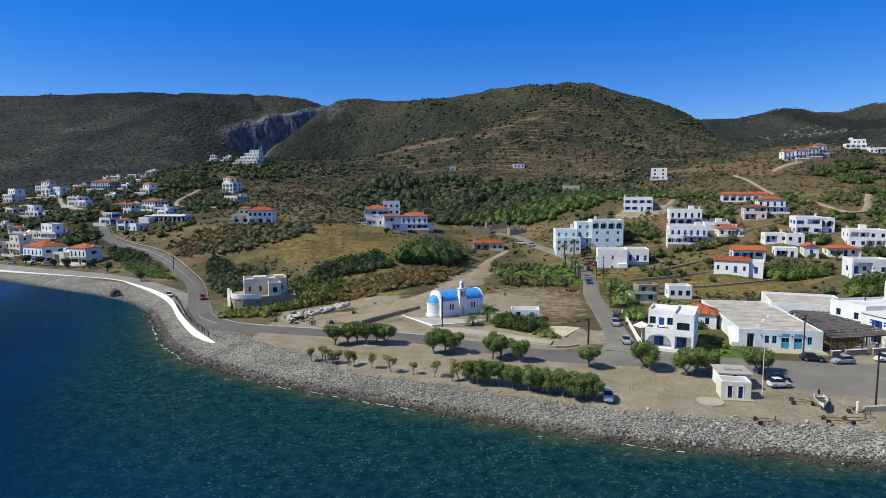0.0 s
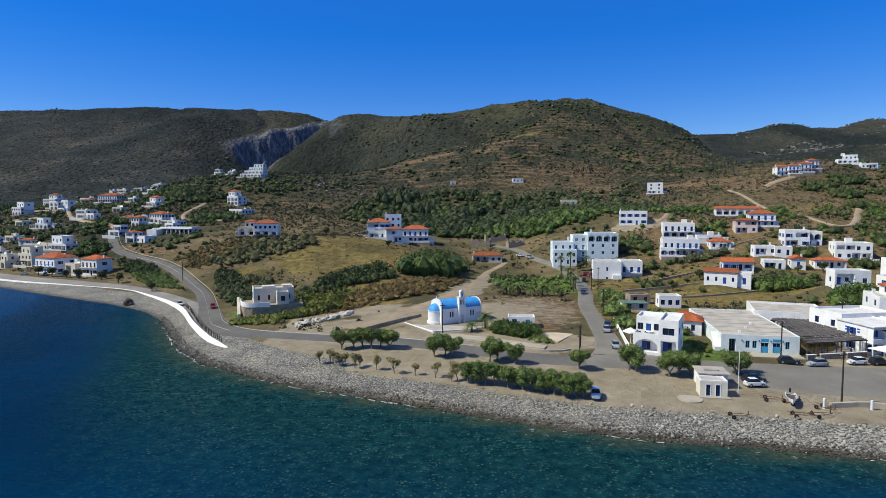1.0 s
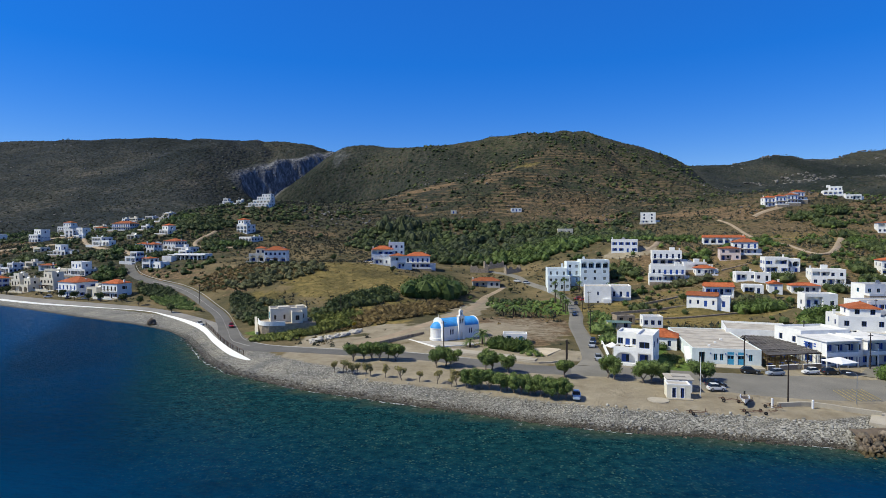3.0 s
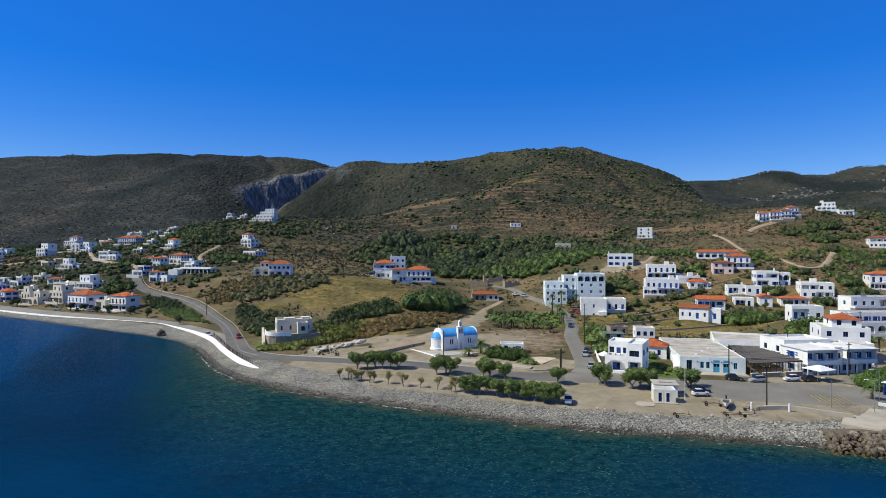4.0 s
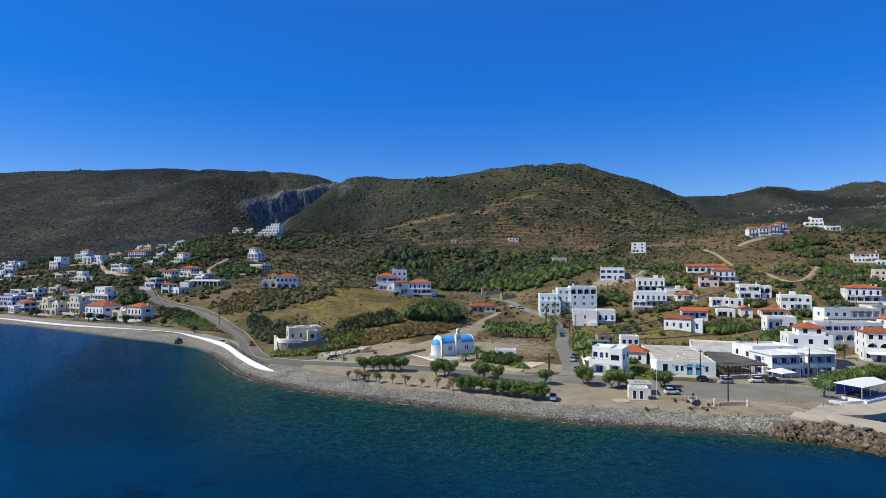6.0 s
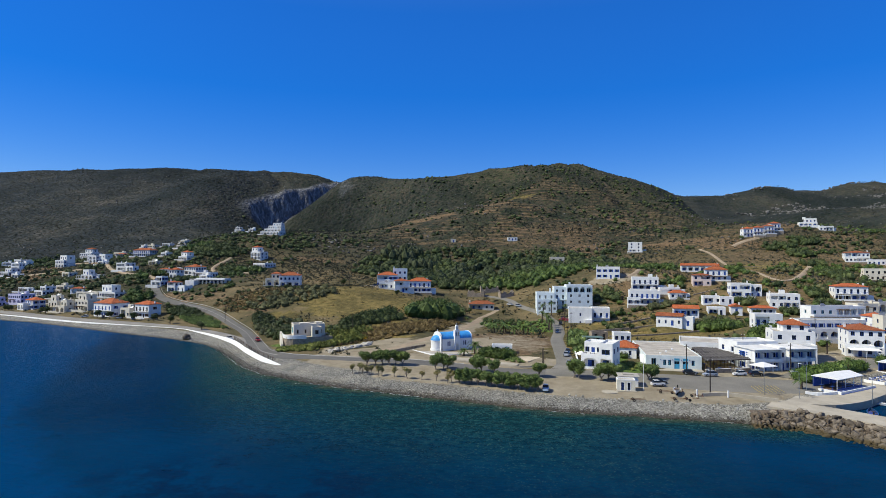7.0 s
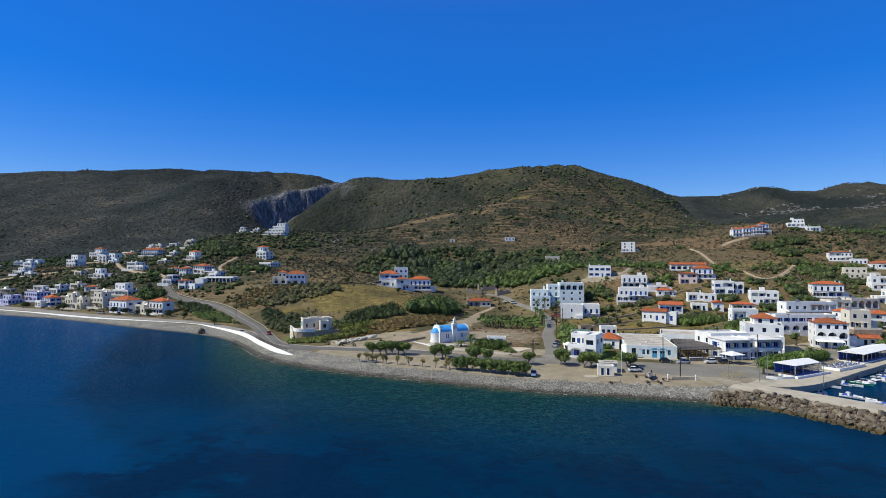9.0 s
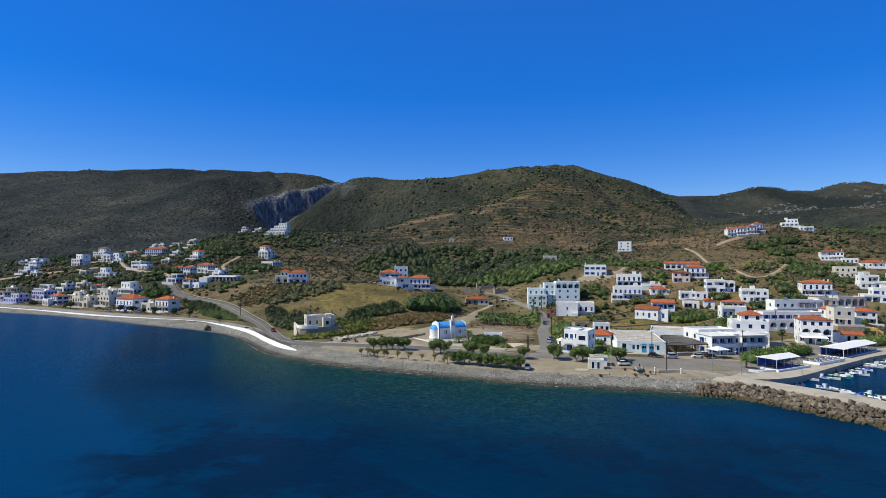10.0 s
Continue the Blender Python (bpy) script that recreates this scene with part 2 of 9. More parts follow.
def ground_material():
    """Soil, dry grass, scrub floor, beach shingle and bare earth, laid by the areas of the land."""
    m, nt, b = nodes_of("island_ground", 0.95, 0.0, 0.1)
    soil = ramp(nt, noise_at(nt, 0.05, 5.0, 0.7), [(0.30, (0.054, 0.054, 0.027)), (0.46, (0.100, 0.085, 0.043)), (0.6, (0.165, 0.127, 0.066)), (0.75, (0.24, 0.182, 0.10))])
    # open hillside: bare stony soil under separate low bushes of two sizes, thick in some places and thin in others
    far = ramp(nt, noise_at(nt, 0.03, 6.0, 0.75), [(0.34, (0.038, 0.037, 0.027)), (0.5, (0.066, 0.058, 0.042)), (0.62, (0.105, 0.085, 0.058)), (0.76, (0.17, 0.13, 0.085))])
    thick = ramp(nt, noise_at(nt, 0.013, 5.0, 0.62), [(0.34, (0.66,)), (0.45, (0.98,)), (0.56, (1.25,))])
    thick = math_node(nt, "ADD", thick, math_node(nt, "MULTIPLY", attr(nt, "heath_haze"), 0.35))
    dome = None
    for scale, low, high, reach in ((0.47, (0.022, 0.030, 0.018), (0.066, 0.076, 0.044), 0.70), (0.21, (0.014, 0.021, 0.012), (0.046, 0.058, 0.031), 0.66)):
        cell, spread_by, at = bush_cells(nt, scale)
        there = ramp(nt, math_node(nt, "SUBTRACT", thick, spread_by[0]), [(0.10, (0.0,)), (0.22, (1.0,))])
        body = math_node(nt, "MULTIPLY", ramp(nt, at, [(0.30, (1.0,)), (reach, (0.0,))]), there)
        leafy = ramp(nt, spread_by[1], [(0.0, low), (0.65, tuple(0.5 * (p + q) for p, q in zip(low, high))), (1.0, high)])
        far = mix(nt, body, far, leafy)
        swell = math_node(nt, "MULTIPLY", math_node(nt, "MULTIPLY", math_node(nt, "SUBTRACT", 0.75, at, True), there), 0.42 / scale)
        dome = swell if dome is None else math_node(nt, "MAXIMUM", dome, swell)
    # low dark ground cover, with distance haze put in as a blue tint
    hazy_heath = ramp(nt, noise_at(nt, 0.02, 6.0, 0.8), [(0.36, (0.010, 0.016, 0.021)), (0.5, (0.018, 0.025, 0.032)), (0.64, (0.040, 0.045, 0.048))])
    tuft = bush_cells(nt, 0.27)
    hazy_heath = mix(nt, 1.0, hazy_heath, ramp(nt, tuft[2], [(0.15, (0.45, 0.55, 0.5)), (0.45, (0.9, 0.9, 0.9)), (0.75, (1.7, 1.6, 1.6))]), "MULTIPLY")
    far = mix(nt, math_node(nt, "MULTIPLY", attr(nt, "heath_haze"), 0.72), far, hazy_heath)
    broad = ramp(nt, noise_at(nt, 0.006, 4.0, 0.6), [(0.38, (0.54, 0.60, 0.60)), (0.5, (0.92, 0.91, 0.90)), (0.62, (1.42, 1.24, 1.07))])
    far = mix(nt, 1.0, far, broad, "MULTIPLY")
    straw = ramp(nt, noise_at(nt, 0.35, 5.0, 0.7), [(0.3, (0.075, 0.070, 0.026)), (0.5, (0.165, 0.132, 0.05)), (0.7, (0.275, 0.208, 0.084))])
    straw = mix(nt, 1.0, straw, ramp(nt, noise_at(nt, 0.045, 3.0), [(0.35, (0.55, 0.58, 0.6)), (0.6, (1.12, 1.08, 1.0))]), "MULTIPLY")
    earth = ramp(nt, noise_at(nt, 0.22, 5.0, 0.65), [(0.3, (0.215, 0.178, 0.12)), (0.55, (0.295, 0.252, 0.178)), (0.75, (0.375, 0.33, 0.245))])
    cells = nt.nodes.new("ShaderNodeTexVoronoi")
    cells.inputs["Scale"].default_value = 3.6
    place = nt.nodes.new("ShaderNodeNewGeometry")
    nt.links.new(place.outputs["Position"], cells.inputs["Vector"])
    tone = nt.nodes.new("ShaderNodeSeparateColor")
    nt.links.new(cells.outputs["Color"], tone.inputs[0])
    shingle = ramp(nt, tone.outputs[0], [(0.0, (0.16, 0.156, 0.138)), (0.5, (0.335, 0.327, 0.295)), (1.0, (0.53, 0.52, 0.47))])
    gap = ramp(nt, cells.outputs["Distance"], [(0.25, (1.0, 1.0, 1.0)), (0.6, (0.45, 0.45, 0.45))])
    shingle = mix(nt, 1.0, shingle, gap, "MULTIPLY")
    sweep = ramp(nt, noise_at(nt, 0.16, 3.0), [(0.35, (0.75, 0.75, 0.76)), (0.65, (1.12, 1.08, 1.0))])
    shingle = mix(nt, 1.0, shingle, sweep, "MULTIPLY")
    shingle = mix(nt, attr(nt, "wet"), shingle, (0.045, 0.04, 0.03))
    green = ramp(nt, noise_at(nt, 0.8, 4.0, 0.7), [(0.35, (0.045, 0.075, 0.018)), (0.65, (0.14, 0.21, 0.045))])
    red = ramp(nt, noise_at(nt, 0.6, 4.0, 0.7), [(0.32, (0.062, 0.050, 0.031)), (0.5, (0.140, 0.096, 0.054)), (0.68, (0.25, 0.178, 0.105))])
    c = mix(nt, attr(nt, "far"), soil, far)
    rough_edge = math_node(nt, "MULTIPLY", math_node(nt, "SUBTRACT", noise_at(nt, 0.3, 4.0, 0.7), 0.5), 0.9)
    for name, layer in (("straw", straw), ("cut", red), ("green", green), ("earth", earth), ("beach", shingle)):
        f = math_node(nt, "ADD", attr(nt, name), rough_edge)
        f = math_node(nt, "MULTIPLY", math_node(nt, "SUBTRACT", f, 0.35), 3.5, True)
        c = mix(nt, f, c, layer)
    # terrace lines run along the contours of the old fields
    g = nt.nodes.new("ShaderNodeNewGeometry")
    sep = nt.nodes.new("ShaderNodeSeparateXYZ")
    nt.links.new(g.outputs["Position"], sep.inputs[0])
    wob = math_node(nt, "MULTIPLY", noise_at(nt, 0.02, 4.0, 0.65), 13.0)
    ph = math_node(nt, "FRACT", math_node(nt, "MULTIPLY", math_node(nt, "ADD", sep.outputs[2], wob), 0.27))
    line = ramp(nt, ph, [(0.0, (0.0,)), (0.16, (1.0,)), (0.3, (1.0,)), (0.42, (0.0,))])
    keep = ramp(nt, noise_at(nt, 0.03, 4.0, 0.7), [(0.44, (0.0,)), (0.58, (0.85,))])
    f = math_node(nt, "MULTIPLY", math_node(nt, "MULTIPLY", line, keep), attr(nt, "terrace"))
    open_ground = math_node(nt, "MULTIPLY", math_node(nt, "MULTIPLY", keep, attr(nt, "terrace")), 0.3)
    c = mix(nt, open_ground, c, (0.120, 0.080, 0.045))
    c = mix(nt, math_node(nt, "MULTIPLY", f, 0.72), c, (0.205, 0.135, 0.075))
    streak = nt.nodes.new("ShaderNodeMapping")
    nt.links.new(g.outputs["Position"], streak.inputs[0])
    streak.inputs["Scale"].default_value = (0.22, 0.22, 0.035)
    ribs = nt.nodes.new("ShaderNodeTexNoise")
    ribs.inputs["Scale"].default_value, ribs.inputs["Detail"].default_value, ribs.inputs["Roughness"].default_value = 1.0, 6.0, 0.75
    nt.links.new(streak.outputs[0], ribs.inputs["Vector"])
    rock = ramp(nt, ribs.outputs["Fac"], [(0.34, (0.055, 0.058, 0.064)), (0.50, (0.125, 0.128, 0.136)), (0.66, (0.34, 0.335, 0.33))])
    c = mix(nt, attr(nt, "cliff"), c, rock)
    nt.links.new(c, b.inputs["Base Color"])
    relief = math_node(nt, "ADD", math_node(nt, "MULTIPLY", noise_at(nt, 0.9, 6.0, 0.75), 0.6), math_node(nt, "MULTIPLY", dome, attr(nt, "far")))
    bump(nt, b, relief, 0.85, 1.0)
    return m


GROUND = ground_material()


def sea_material():
    m, nt, b = nodes_of("sea_water", 0.2, 0.0, 0.07)
    b.inputs["IOR"].default_value = 1.07
    deep = ramp(nt, noise_at(nt, 0.018, 3.0, 0.6), [(0.4, (0.0004, 0.0195, 0.054)), (0.62, (0.0002, 0.029, 0.083))])
    weed = ramp(nt, noise_at(nt, 0.04, 5.0, 0.7), [(0.46, (0.0,)), (0.53, (1.0,))])
    weedy = math_node(nt, "MULTIPLY", weed, attr(nt, "weed"))
    torn = math_node(nt, "ADD", attr(nt, "sand"), math_node(nt, "MULTIPLY", math_node(nt, "SUBTRACT", noise_at(nt, 0.06, 6.0, 0.75), 0.5), 1.6))
    torn = math_node(nt, "MULTIPLY", math_node(nt, "SUBTRACT", torn, 0.3), 1.7, True)
    c = mix(nt, torn, deep, (0.0001, 0.037, 0.115))
    c = mix(nt, weedy, c, (0.0015, 0.014, 0.043))
    stones = nt.nodes.new("ShaderNodeTexVoronoi")
    stones.inputs["Scale"].default_value = 2.3
    spot = nt.nodes.new("ShaderNodeNewGeometry")
    warp = nt.nodes.new("ShaderNodeVectorMath")
    warp.operation = "MULTIPLY_ADD"
    wn2 = nt.nodes.new("ShaderNodeTexNoise")
    wn2.inputs["Scale"].default_value = 0.7
    nt.links.new(spot.outputs["Position"], wn2.inputs["Vector"])
    nt.links.new(wn2.outputs["Color"], warp.inputs[0])
    warp.inputs[1].default_value = (1.0, 1.0, 0.0)
    nt.links.new(spot.outputs["Position"], warp.inputs[2])
    nt.links.new(warp.outputs[0], stones.inputs["Vector"])
    pick = nt.nodes.new("ShaderNodeSeparateColor")
    nt.links.new(stones.outputs["Color"], pick.inputs[0])
    body = ramp(nt, stones.outputs["Distance"], [(0.22, (1.0,)), (0.55, (0.0,))])
    bright = ramp(nt, pick.outputs[0], [(0.5, (0.0,)), (0.95, (1.0,))])
    group = ramp(nt, noise_at(nt, 0.12, 4.0, 0.7), [(0.36, (0.15,)), (0.6, (1.0,))])
    speck = math_node(nt, "MULTIPLY", math_node(nt, "MULTIPLY", body, bright), group)
    bed = ramp(nt, noise_at(nt, 0.5, 5.0, 0.8), [(0.36, (0.0015, 0.017, 0.024)), (0.55, (0.0055, 0.037, 0.043)), (0.72, (0.017, 0.068, 0.062))])
    pebble = mix(nt, speck, bed, (0.055, 0.12, 0.092))
    c = mix(nt, attr(nt, "shallow"), c, pebble)
    edge = ramp(nt, noise_at(nt, 0.8, 4.0, 0.8), [(0.35, (0.016, 0.034, 0.022)), (0.7, (0.085, 0.10, 0.062))])
    c = mix(nt, attr(nt, "edge"), c, edge)
    foam = ramp(nt, noise_at(nt, 0.55, 5.0, 0.75), [(0.6, (0.0,)), (0.7, (0.8,))])
    c = mix(nt, math_node(nt, "MULTIPLY", foam, attr(nt, "foam")), c, (0.55, 0.6, 0.6))
    nt.links.new(c, b.inputs["Base Color"])
    tc = nt.nodes.new("ShaderNodeMapping")
    g = nt.nodes.new("ShaderNodeNewGeometry")
    nt.links.new(g.outputs["Position"], tc.inputs[0])
    tc.inputs["Scale"].default_value = (0.35, 0.8, 1.0)
    tc.inputs["Rotation"].default_value = (0, 0, radians(15))
    n = nt.nodes.new("ShaderNodeTexNoise")
    n.inputs["Scale"].default_value, n.inputs["Detail"].default_value, n.inputs["Roughness"].default_value = 0.9, 5.0, 0.62
    nt.links.new(tc.outputs[0], n.inputs["Vector"])
    bump(nt, b, n.outputs["Fac"], 0.9, 0.8)
    return m


SEA = sea_material()

# ---- mesh tools ----


class Build:
    """Gathers corners and faces of one mesh."""

    def __init__(self):
        self.v, self.f = [], []

    def add(self, verts, faces):
        n = len(self.v)
        self.v.extend(verts)
        self.f.extend(tuple(i + n for i in f) for f in faces)
        return self

    def box(self, x0, y0, z0, x1, y1, z1, bevel=0.0):
        if bevel:
            c = min(bevel, (x1 - x0) / 3, (y1 - y0) / 3)
            ring = ((x0 + c, y0), (x1 - c, y0), (x1, y0 + c), (x1, y1 - c), (x1 - c, y1), (x0 + c, y1), (x0, y1 - c), (x0, y0 + c))
            return self.prism(ring, z0, z1)
        return self.prism(((x0, y0), (x1, y0), (x1, y1), (x0, y1)), z0, z1)

    def prism(self, ring, z0, z1):
        n = len(ring)
        self.add([(x, y, z0) for x, y in ring] + [(x, y, z1) for x, y in ring],
                 [tuple(range(n))[::-1], tuple(range(n, 2 * n))] + [(i, (i + 1) % n, n + (i + 1) % n, n + i) for i in range(n)])
        return self

    def tube(self, pts, radii, sides=6, cap=True):
        """A tube through points with a radius at each."""
        pts = [Vector(p) for p in pts]
        verts, faces = [], []
        for i, p in enumerate(pts):
            way = (pts[min(i + 1, len(pts) - 1)] - pts[max(i - 1, 0)]).normalized()
            side = way.cross(Vector((0.13, 0.21, 1) if abs(way.z) < 0.9 else (1, 0.1, 0))).normalized()
            up = side.cross(way)
            for k in range(sides):
                a = 2 * math.pi * k / sides
                verts.append(tuple(p + (side * math.cos(a) + up * math.sin(a)) * radii[i]))
        for i in range(len(pts) - 1):
            for k in range(sides):
                a, b = i * sides + k, i * sides + (k + 1) % sides
                faces.append((a, b, b + sides, a + sides))
        if cap:
            faces.append(tuple(range(sides))[::-1])
            faces.append(tuple(range(len(verts) - sides, len(verts))))
        return self.add(verts, faces)

    def lathe(self, rings, sides=12, cx=0.0, cy=0.0, a0=0.0, a1=2 * math.pi):
        """rings of (radius, z)."""
        full = a1 - a0 > 6.2
        m = sides if full else sides + 1
        verts = [(cx + r * math.cos(a0 + (a1 - a0) * k / sides), cy + r * math.sin(a0 + (a1 - a0) * k / sides), z) for r, z in rings for k in range(m)]
        faces = [(i * m + k, i * m + (k + 1) % m, (i + 1) * m + (k + 1) % m, (i + 1) * m + k) for i in range(len(rings) - 1) for k in range(sides)]
        return self.add(verts, faces)

    def mesh(self, name, smooth=False):
        me = bpy.data.meshes.new(name)
        me.from_pydata(self.v, [], self.f)
        if smooth:
            me.polygons.foreach_set("use_smooth", [True] * len(me.polygons))
        me.update()
        return me


def thing(name, x, y, z, rot=0.0, label="", category="", group="", kind=""):
    ob = new(name)
    ob.matrix_world = pose(x, y, z, 0, 0, rot)
    ob.empty_display_size = 0.2
    return tagged(ob, label, category, group, kind)


def part(name, made, material, parent=None, label="", m=None, smooth=False):
    me = made.mesh(name, smooth) if isinstance(made, Build) else made
    if material is not None and not me.materials:
        me.materials.append(material)
    ob = new(name, me)
    if parent is not None:
        ob.parent = parent
    if m is not None:
        ob.matrix_local = m
    if label:
        ob["label"] = label
    return ob


def joined(name, verts, faces, material, label, category, kind="stuff", smooth=False):
    """One object from number arrays."""
    me = bpy.data.meshes.new(name)
    verts, faces = np.asarray(verts, np.float32), np.asarray(faces, np.int32)
    k = faces.shape[1]
    me.vertices.add(len(verts))
    me.vertices.foreach_set("co", verts.ravel())
    me.loops.add(faces.size)
    me.loops.foreach_set("vertex_index", faces.ravel())
    me.polygons.add(len(faces))
    me.polygons.foreach_set("loop_start", np.arange(0, faces.size, k, dtype=np.int32))
    me.polygons.foreach_set("use_smooth", np.full(len(faces), smooth))
    me.update(calc_edges=True)
    me.materials.append(material)
    return tagged(new(name, me), label, category, "", kind)

# ---- lie of the land ----
SHORE = ((-2600, 1300), (-420, 348), (-264, 258), (-218, 240), (-185, 221), (-147, 198), (-115, 180), (-97, 167), (-84, 152),
         (-75, 138), (-65, 122), (-54, 107), (-42, 98), (-30, 91), (-14, 84), (0, 78), (14, 71.5), (27, 67.5), (41, 65),
         (52, 62), (62, 61), (78, 66), (87, 74), (97, 81), (119, 98.5), (143, 115), (200, 142), (420, 190), (2600, 300))


def shore_distance(x, y):
    """Metres from the waterline, inland positive."""
    best = np.full(np.shape(x), 1e9); side = np.ones(np.shape(x))
    for (ax, ay), (bx, by) in zip(SHORE[:-1], SHORE[1:]):
        dx, dy = bx - ax, by - ay
        u = np.clip(((x - ax) * dx + (y - ay) * dy) / (dx * dx + dy * dy), 0, 1)
        d = np.hypot(x - ax - u * dx, y - ay - u * dy)
        s = dx * (y - ay) - dy * (x - ax)
        near = d < best - 1e-6
        side = np.where(near, np.where(s >= 0, 1, -1), side); best = np.where(near, d, best)
    return best * side


def smooth(a, b, v):
    """0 at a, 1 at b, eased."""
    t = np.clip((v - a) / (b - a), 0, 1)
    return t * t * (3 - 2 * t)


def bank(x, s):
    """Metres inland of where the stones of the bank meet the water."""
    return s - 2.1 * smooth(-66, -46, x) * (1 - smooth(54, 64, x))


LATTICE = np.random.RandomState(5).rand(64, 64)


def patchy(x, y, size):
    """Smooth random field between 0 and 1."""
    out = np.zeros(np.shape(x))
    for k, w in ((1.0, 0.55), (2.3, 0.3), (5.1, 0.15)):
        u, v = np.asarray(x) / size * k + 7.3 * k, np.asarray(y) / size * k + 3.1 * k
        i, j = np.floor(u).astype(int), np.floor(v).astype(int)
        fu, fv = u - i, v - j
        fu, fv = fu * fu * (3 - 2 * fu), fv * fv * (3 - 2 * fv)
        a, b = LATTICE[i % 64, j % 64], LATTICE[(i + 1) % 64, j % 64]
        c, d = LATTICE[i % 64, (j + 1) % 64], LATTICE[(i + 1) % 64, (j + 1) % 64]
        out = out + w * ((a * (1 - fu) + b * fu) * (1 - fv) + (c * (1 - fu) + d * fu) * fv)
    return out


HILLS = []


def hill(x, y, reach, height):
    """A rise (or a hollow) that dies away over its reach."""
    HILLS.append((x, y, reach, height))


hill(-52, 156, 16, 2.6)
hill(-330, 900, 90, -19)
hill(-145, 806, 75, 22)
hill(700, 1200, 260, -26)
hill(700, 1230, 70, 12)
hill(-500, 700, 260, 49.0)
hill(-1000, 1200, 260, 88.1)
hill(1000, 1200, 260, 49.1)
hill(-500, 1200, 260, 43.7)
hill(0, 1700, 260, -47.5)
hill(-1500, 1200, 260, 78.0)
hill(-1000, 700, 260, 69.7)
hill(500, 1200, 260, 31.4)
hill(1000, 1700, 260, -22.2)
hill(-1000, 1700, 260, -18.9)
hill(1500, 1200, 260, 15.9)
hill(1000, 700, 260, 29.9)
hill(1500, 700, 260, -20.2)
hill(0, 750, 124, 32.9)
hill(400, 350, 124, 19.7)
hill(0, 350, 124, -18.7)
hill(200, 750, 124, 28.2)
hill(-600, 550, 124, -18.7)
hill(-400, 950, 124, 36.2)
hill(400, 950, 124, -39.5)
hill(600, 350, 124, 2.4)
hill(200, 950, 124, 16.1)
hill(800, 750, 124, -38.0)
hill(-400, 550, 124, -25.4)
hill(-400, 350, 124, 8.0)
hill(-90, 290, 58, 21.5)
hill(180, 290, 58, 10.6)
hill(-180, 380, 58, 1.7)
hill(90, 470, 58, -10.0)
hill(270, 560, 58, -14.7)
hill(270, 470, 58, 14.2)
hill(-180, 470, 58, 12.5)
hill(270, 200, 58, 15.5)
hill(-90, 200, 58, 14.0)
hill(-90, 560, 58, -12.3)
hill(180, 560, 58, -11.0)
hill(360, 560, 58, -9.0)
hill(270, 290, 58, -9.4)
hill(150, 240, 31, 5.5)
hill(90, 300, 31, 10.0)
hill(-210, 300, 31, 9.4)
hill(30, 180, 31, -2.8)
hill(30, 240, 31, -5.6)
hill(-90, 300, 31, -11.7)
hill(-950, 820, 95, 8.4)
hill(-950, 950, 95, 13.0)
hill(-950, 1080, 95, -7.8)
hill(-950, 1210, 95, -2.8)
hill(-820, 1080, 95, -5.6)
hill(-690, 950, 95, 11.2)
hill(-690, 1080, 95, 7.5)
hill(-560, 950, 95, 3.7)
hill(-560, 1080, 95, -5.2)
hill(-420, 765, 52, -7.5)
hill(-420, 840, 52, -18.6)
hill(-420, 915, 52, 6.2)
hill(-420, 990, 52, -6.6)
hill(-345, 690, 52, 3.2)
hill(-345, 765, 52, 24.3)
hill(-345, 840, 52, 24.6)
hill(-345, 915, 52, -8.0)
hill(-345, 990, 52, 8.4)
hill(-270, 690, 52, -13.2)
hill(-270, 765, 52, -20.2)
hill(-270, 840, 52, 2.9)
hill(-270, 915, 52, 28.1)
hill(-270, 990, 52, -18.6)
hill(-195, 690, 52, -57.4)
hill(-195, 765, 52, 36.3)
hill(-195, 840, 52, -31.2)
hill(-195, 915, 52, 7.7)
hill(-195, 990, 52, 16.3)
hill(-120, 690, 52, -60.8)
hill(-120, 765, 52, 7.5)
hill(-120, 840, 52, 46.0)
hill(-120, 915, 52, -24.1)
hill(-45, 690, 52, -8.1)
hill(-45, 765, 52, 21.5)
hill(-45, 840, 52, -80.3)
hill(-45, 915, 52, -27.8)
hill(30, 690, 52, -26.9)
hill(30, 765, 52, 3.8)
hill(30, 840, 52, 19.2)
hill(105, 840, 52, -4.4)
hill(180, 765, 52, 6.9)
hill(180, 840, 52, 6.5)
hill(255, 690, 52, -7.7)
hill(255, 765, 52, 4.1)
hill(255, 840, 52, -4.1)
hill(330, 690, 52, -19.9)
hill(330, 765, 52, 17.2)
hill(330, 840, 52, 3.6)
hill(405, 690, 52, -17.2)
hill(405, 765, 52, -34.8)
hill(405, 840, 52, -15.5)
hill(430, 600, 70, -3.5)
hill(430, 700, 70, -20.8)
hill(430, 800, 70, -23.4)
hill(430, 900, 70, -5.4)
hill(430, 1240, 70, 10.5)
hill(430, 1320, 70, 16.4)
hill(525, 800, 70, -2.7)
hill(525, 1000, 70, -3.9)
hill(525, 1080, 70, -7.4)
hill(525, 1160, 70, -13.2)
hill(525, 1320, 70, 11.3)
hill(620, 1000, 70, -10.7)
hill(620, 1080, 70, -12.5)
hill(620, 1240, 70, 7.3)
hill(620, 1320, 70, -16.1)
hill(715, 1000, 70, -8.0)
hill(715, 1080, 70, -11.6)
hill(715, 1160, 70, -13.6)
hill(715, 1240, 70, 10.7)
hill(715, 1320, 70, 25.0)
hill(810, 900, 70, -3.3)
hill(810, 1000, 70, -9.9)
hill(810, 1080, 70, -9.4)
hill(810, 1160, 70, -4.2)
hill(810, 1240, 70, -3.0)
hill(810, 1320, 70, -13.0)
hill(905, 1000, 70, -9.3)
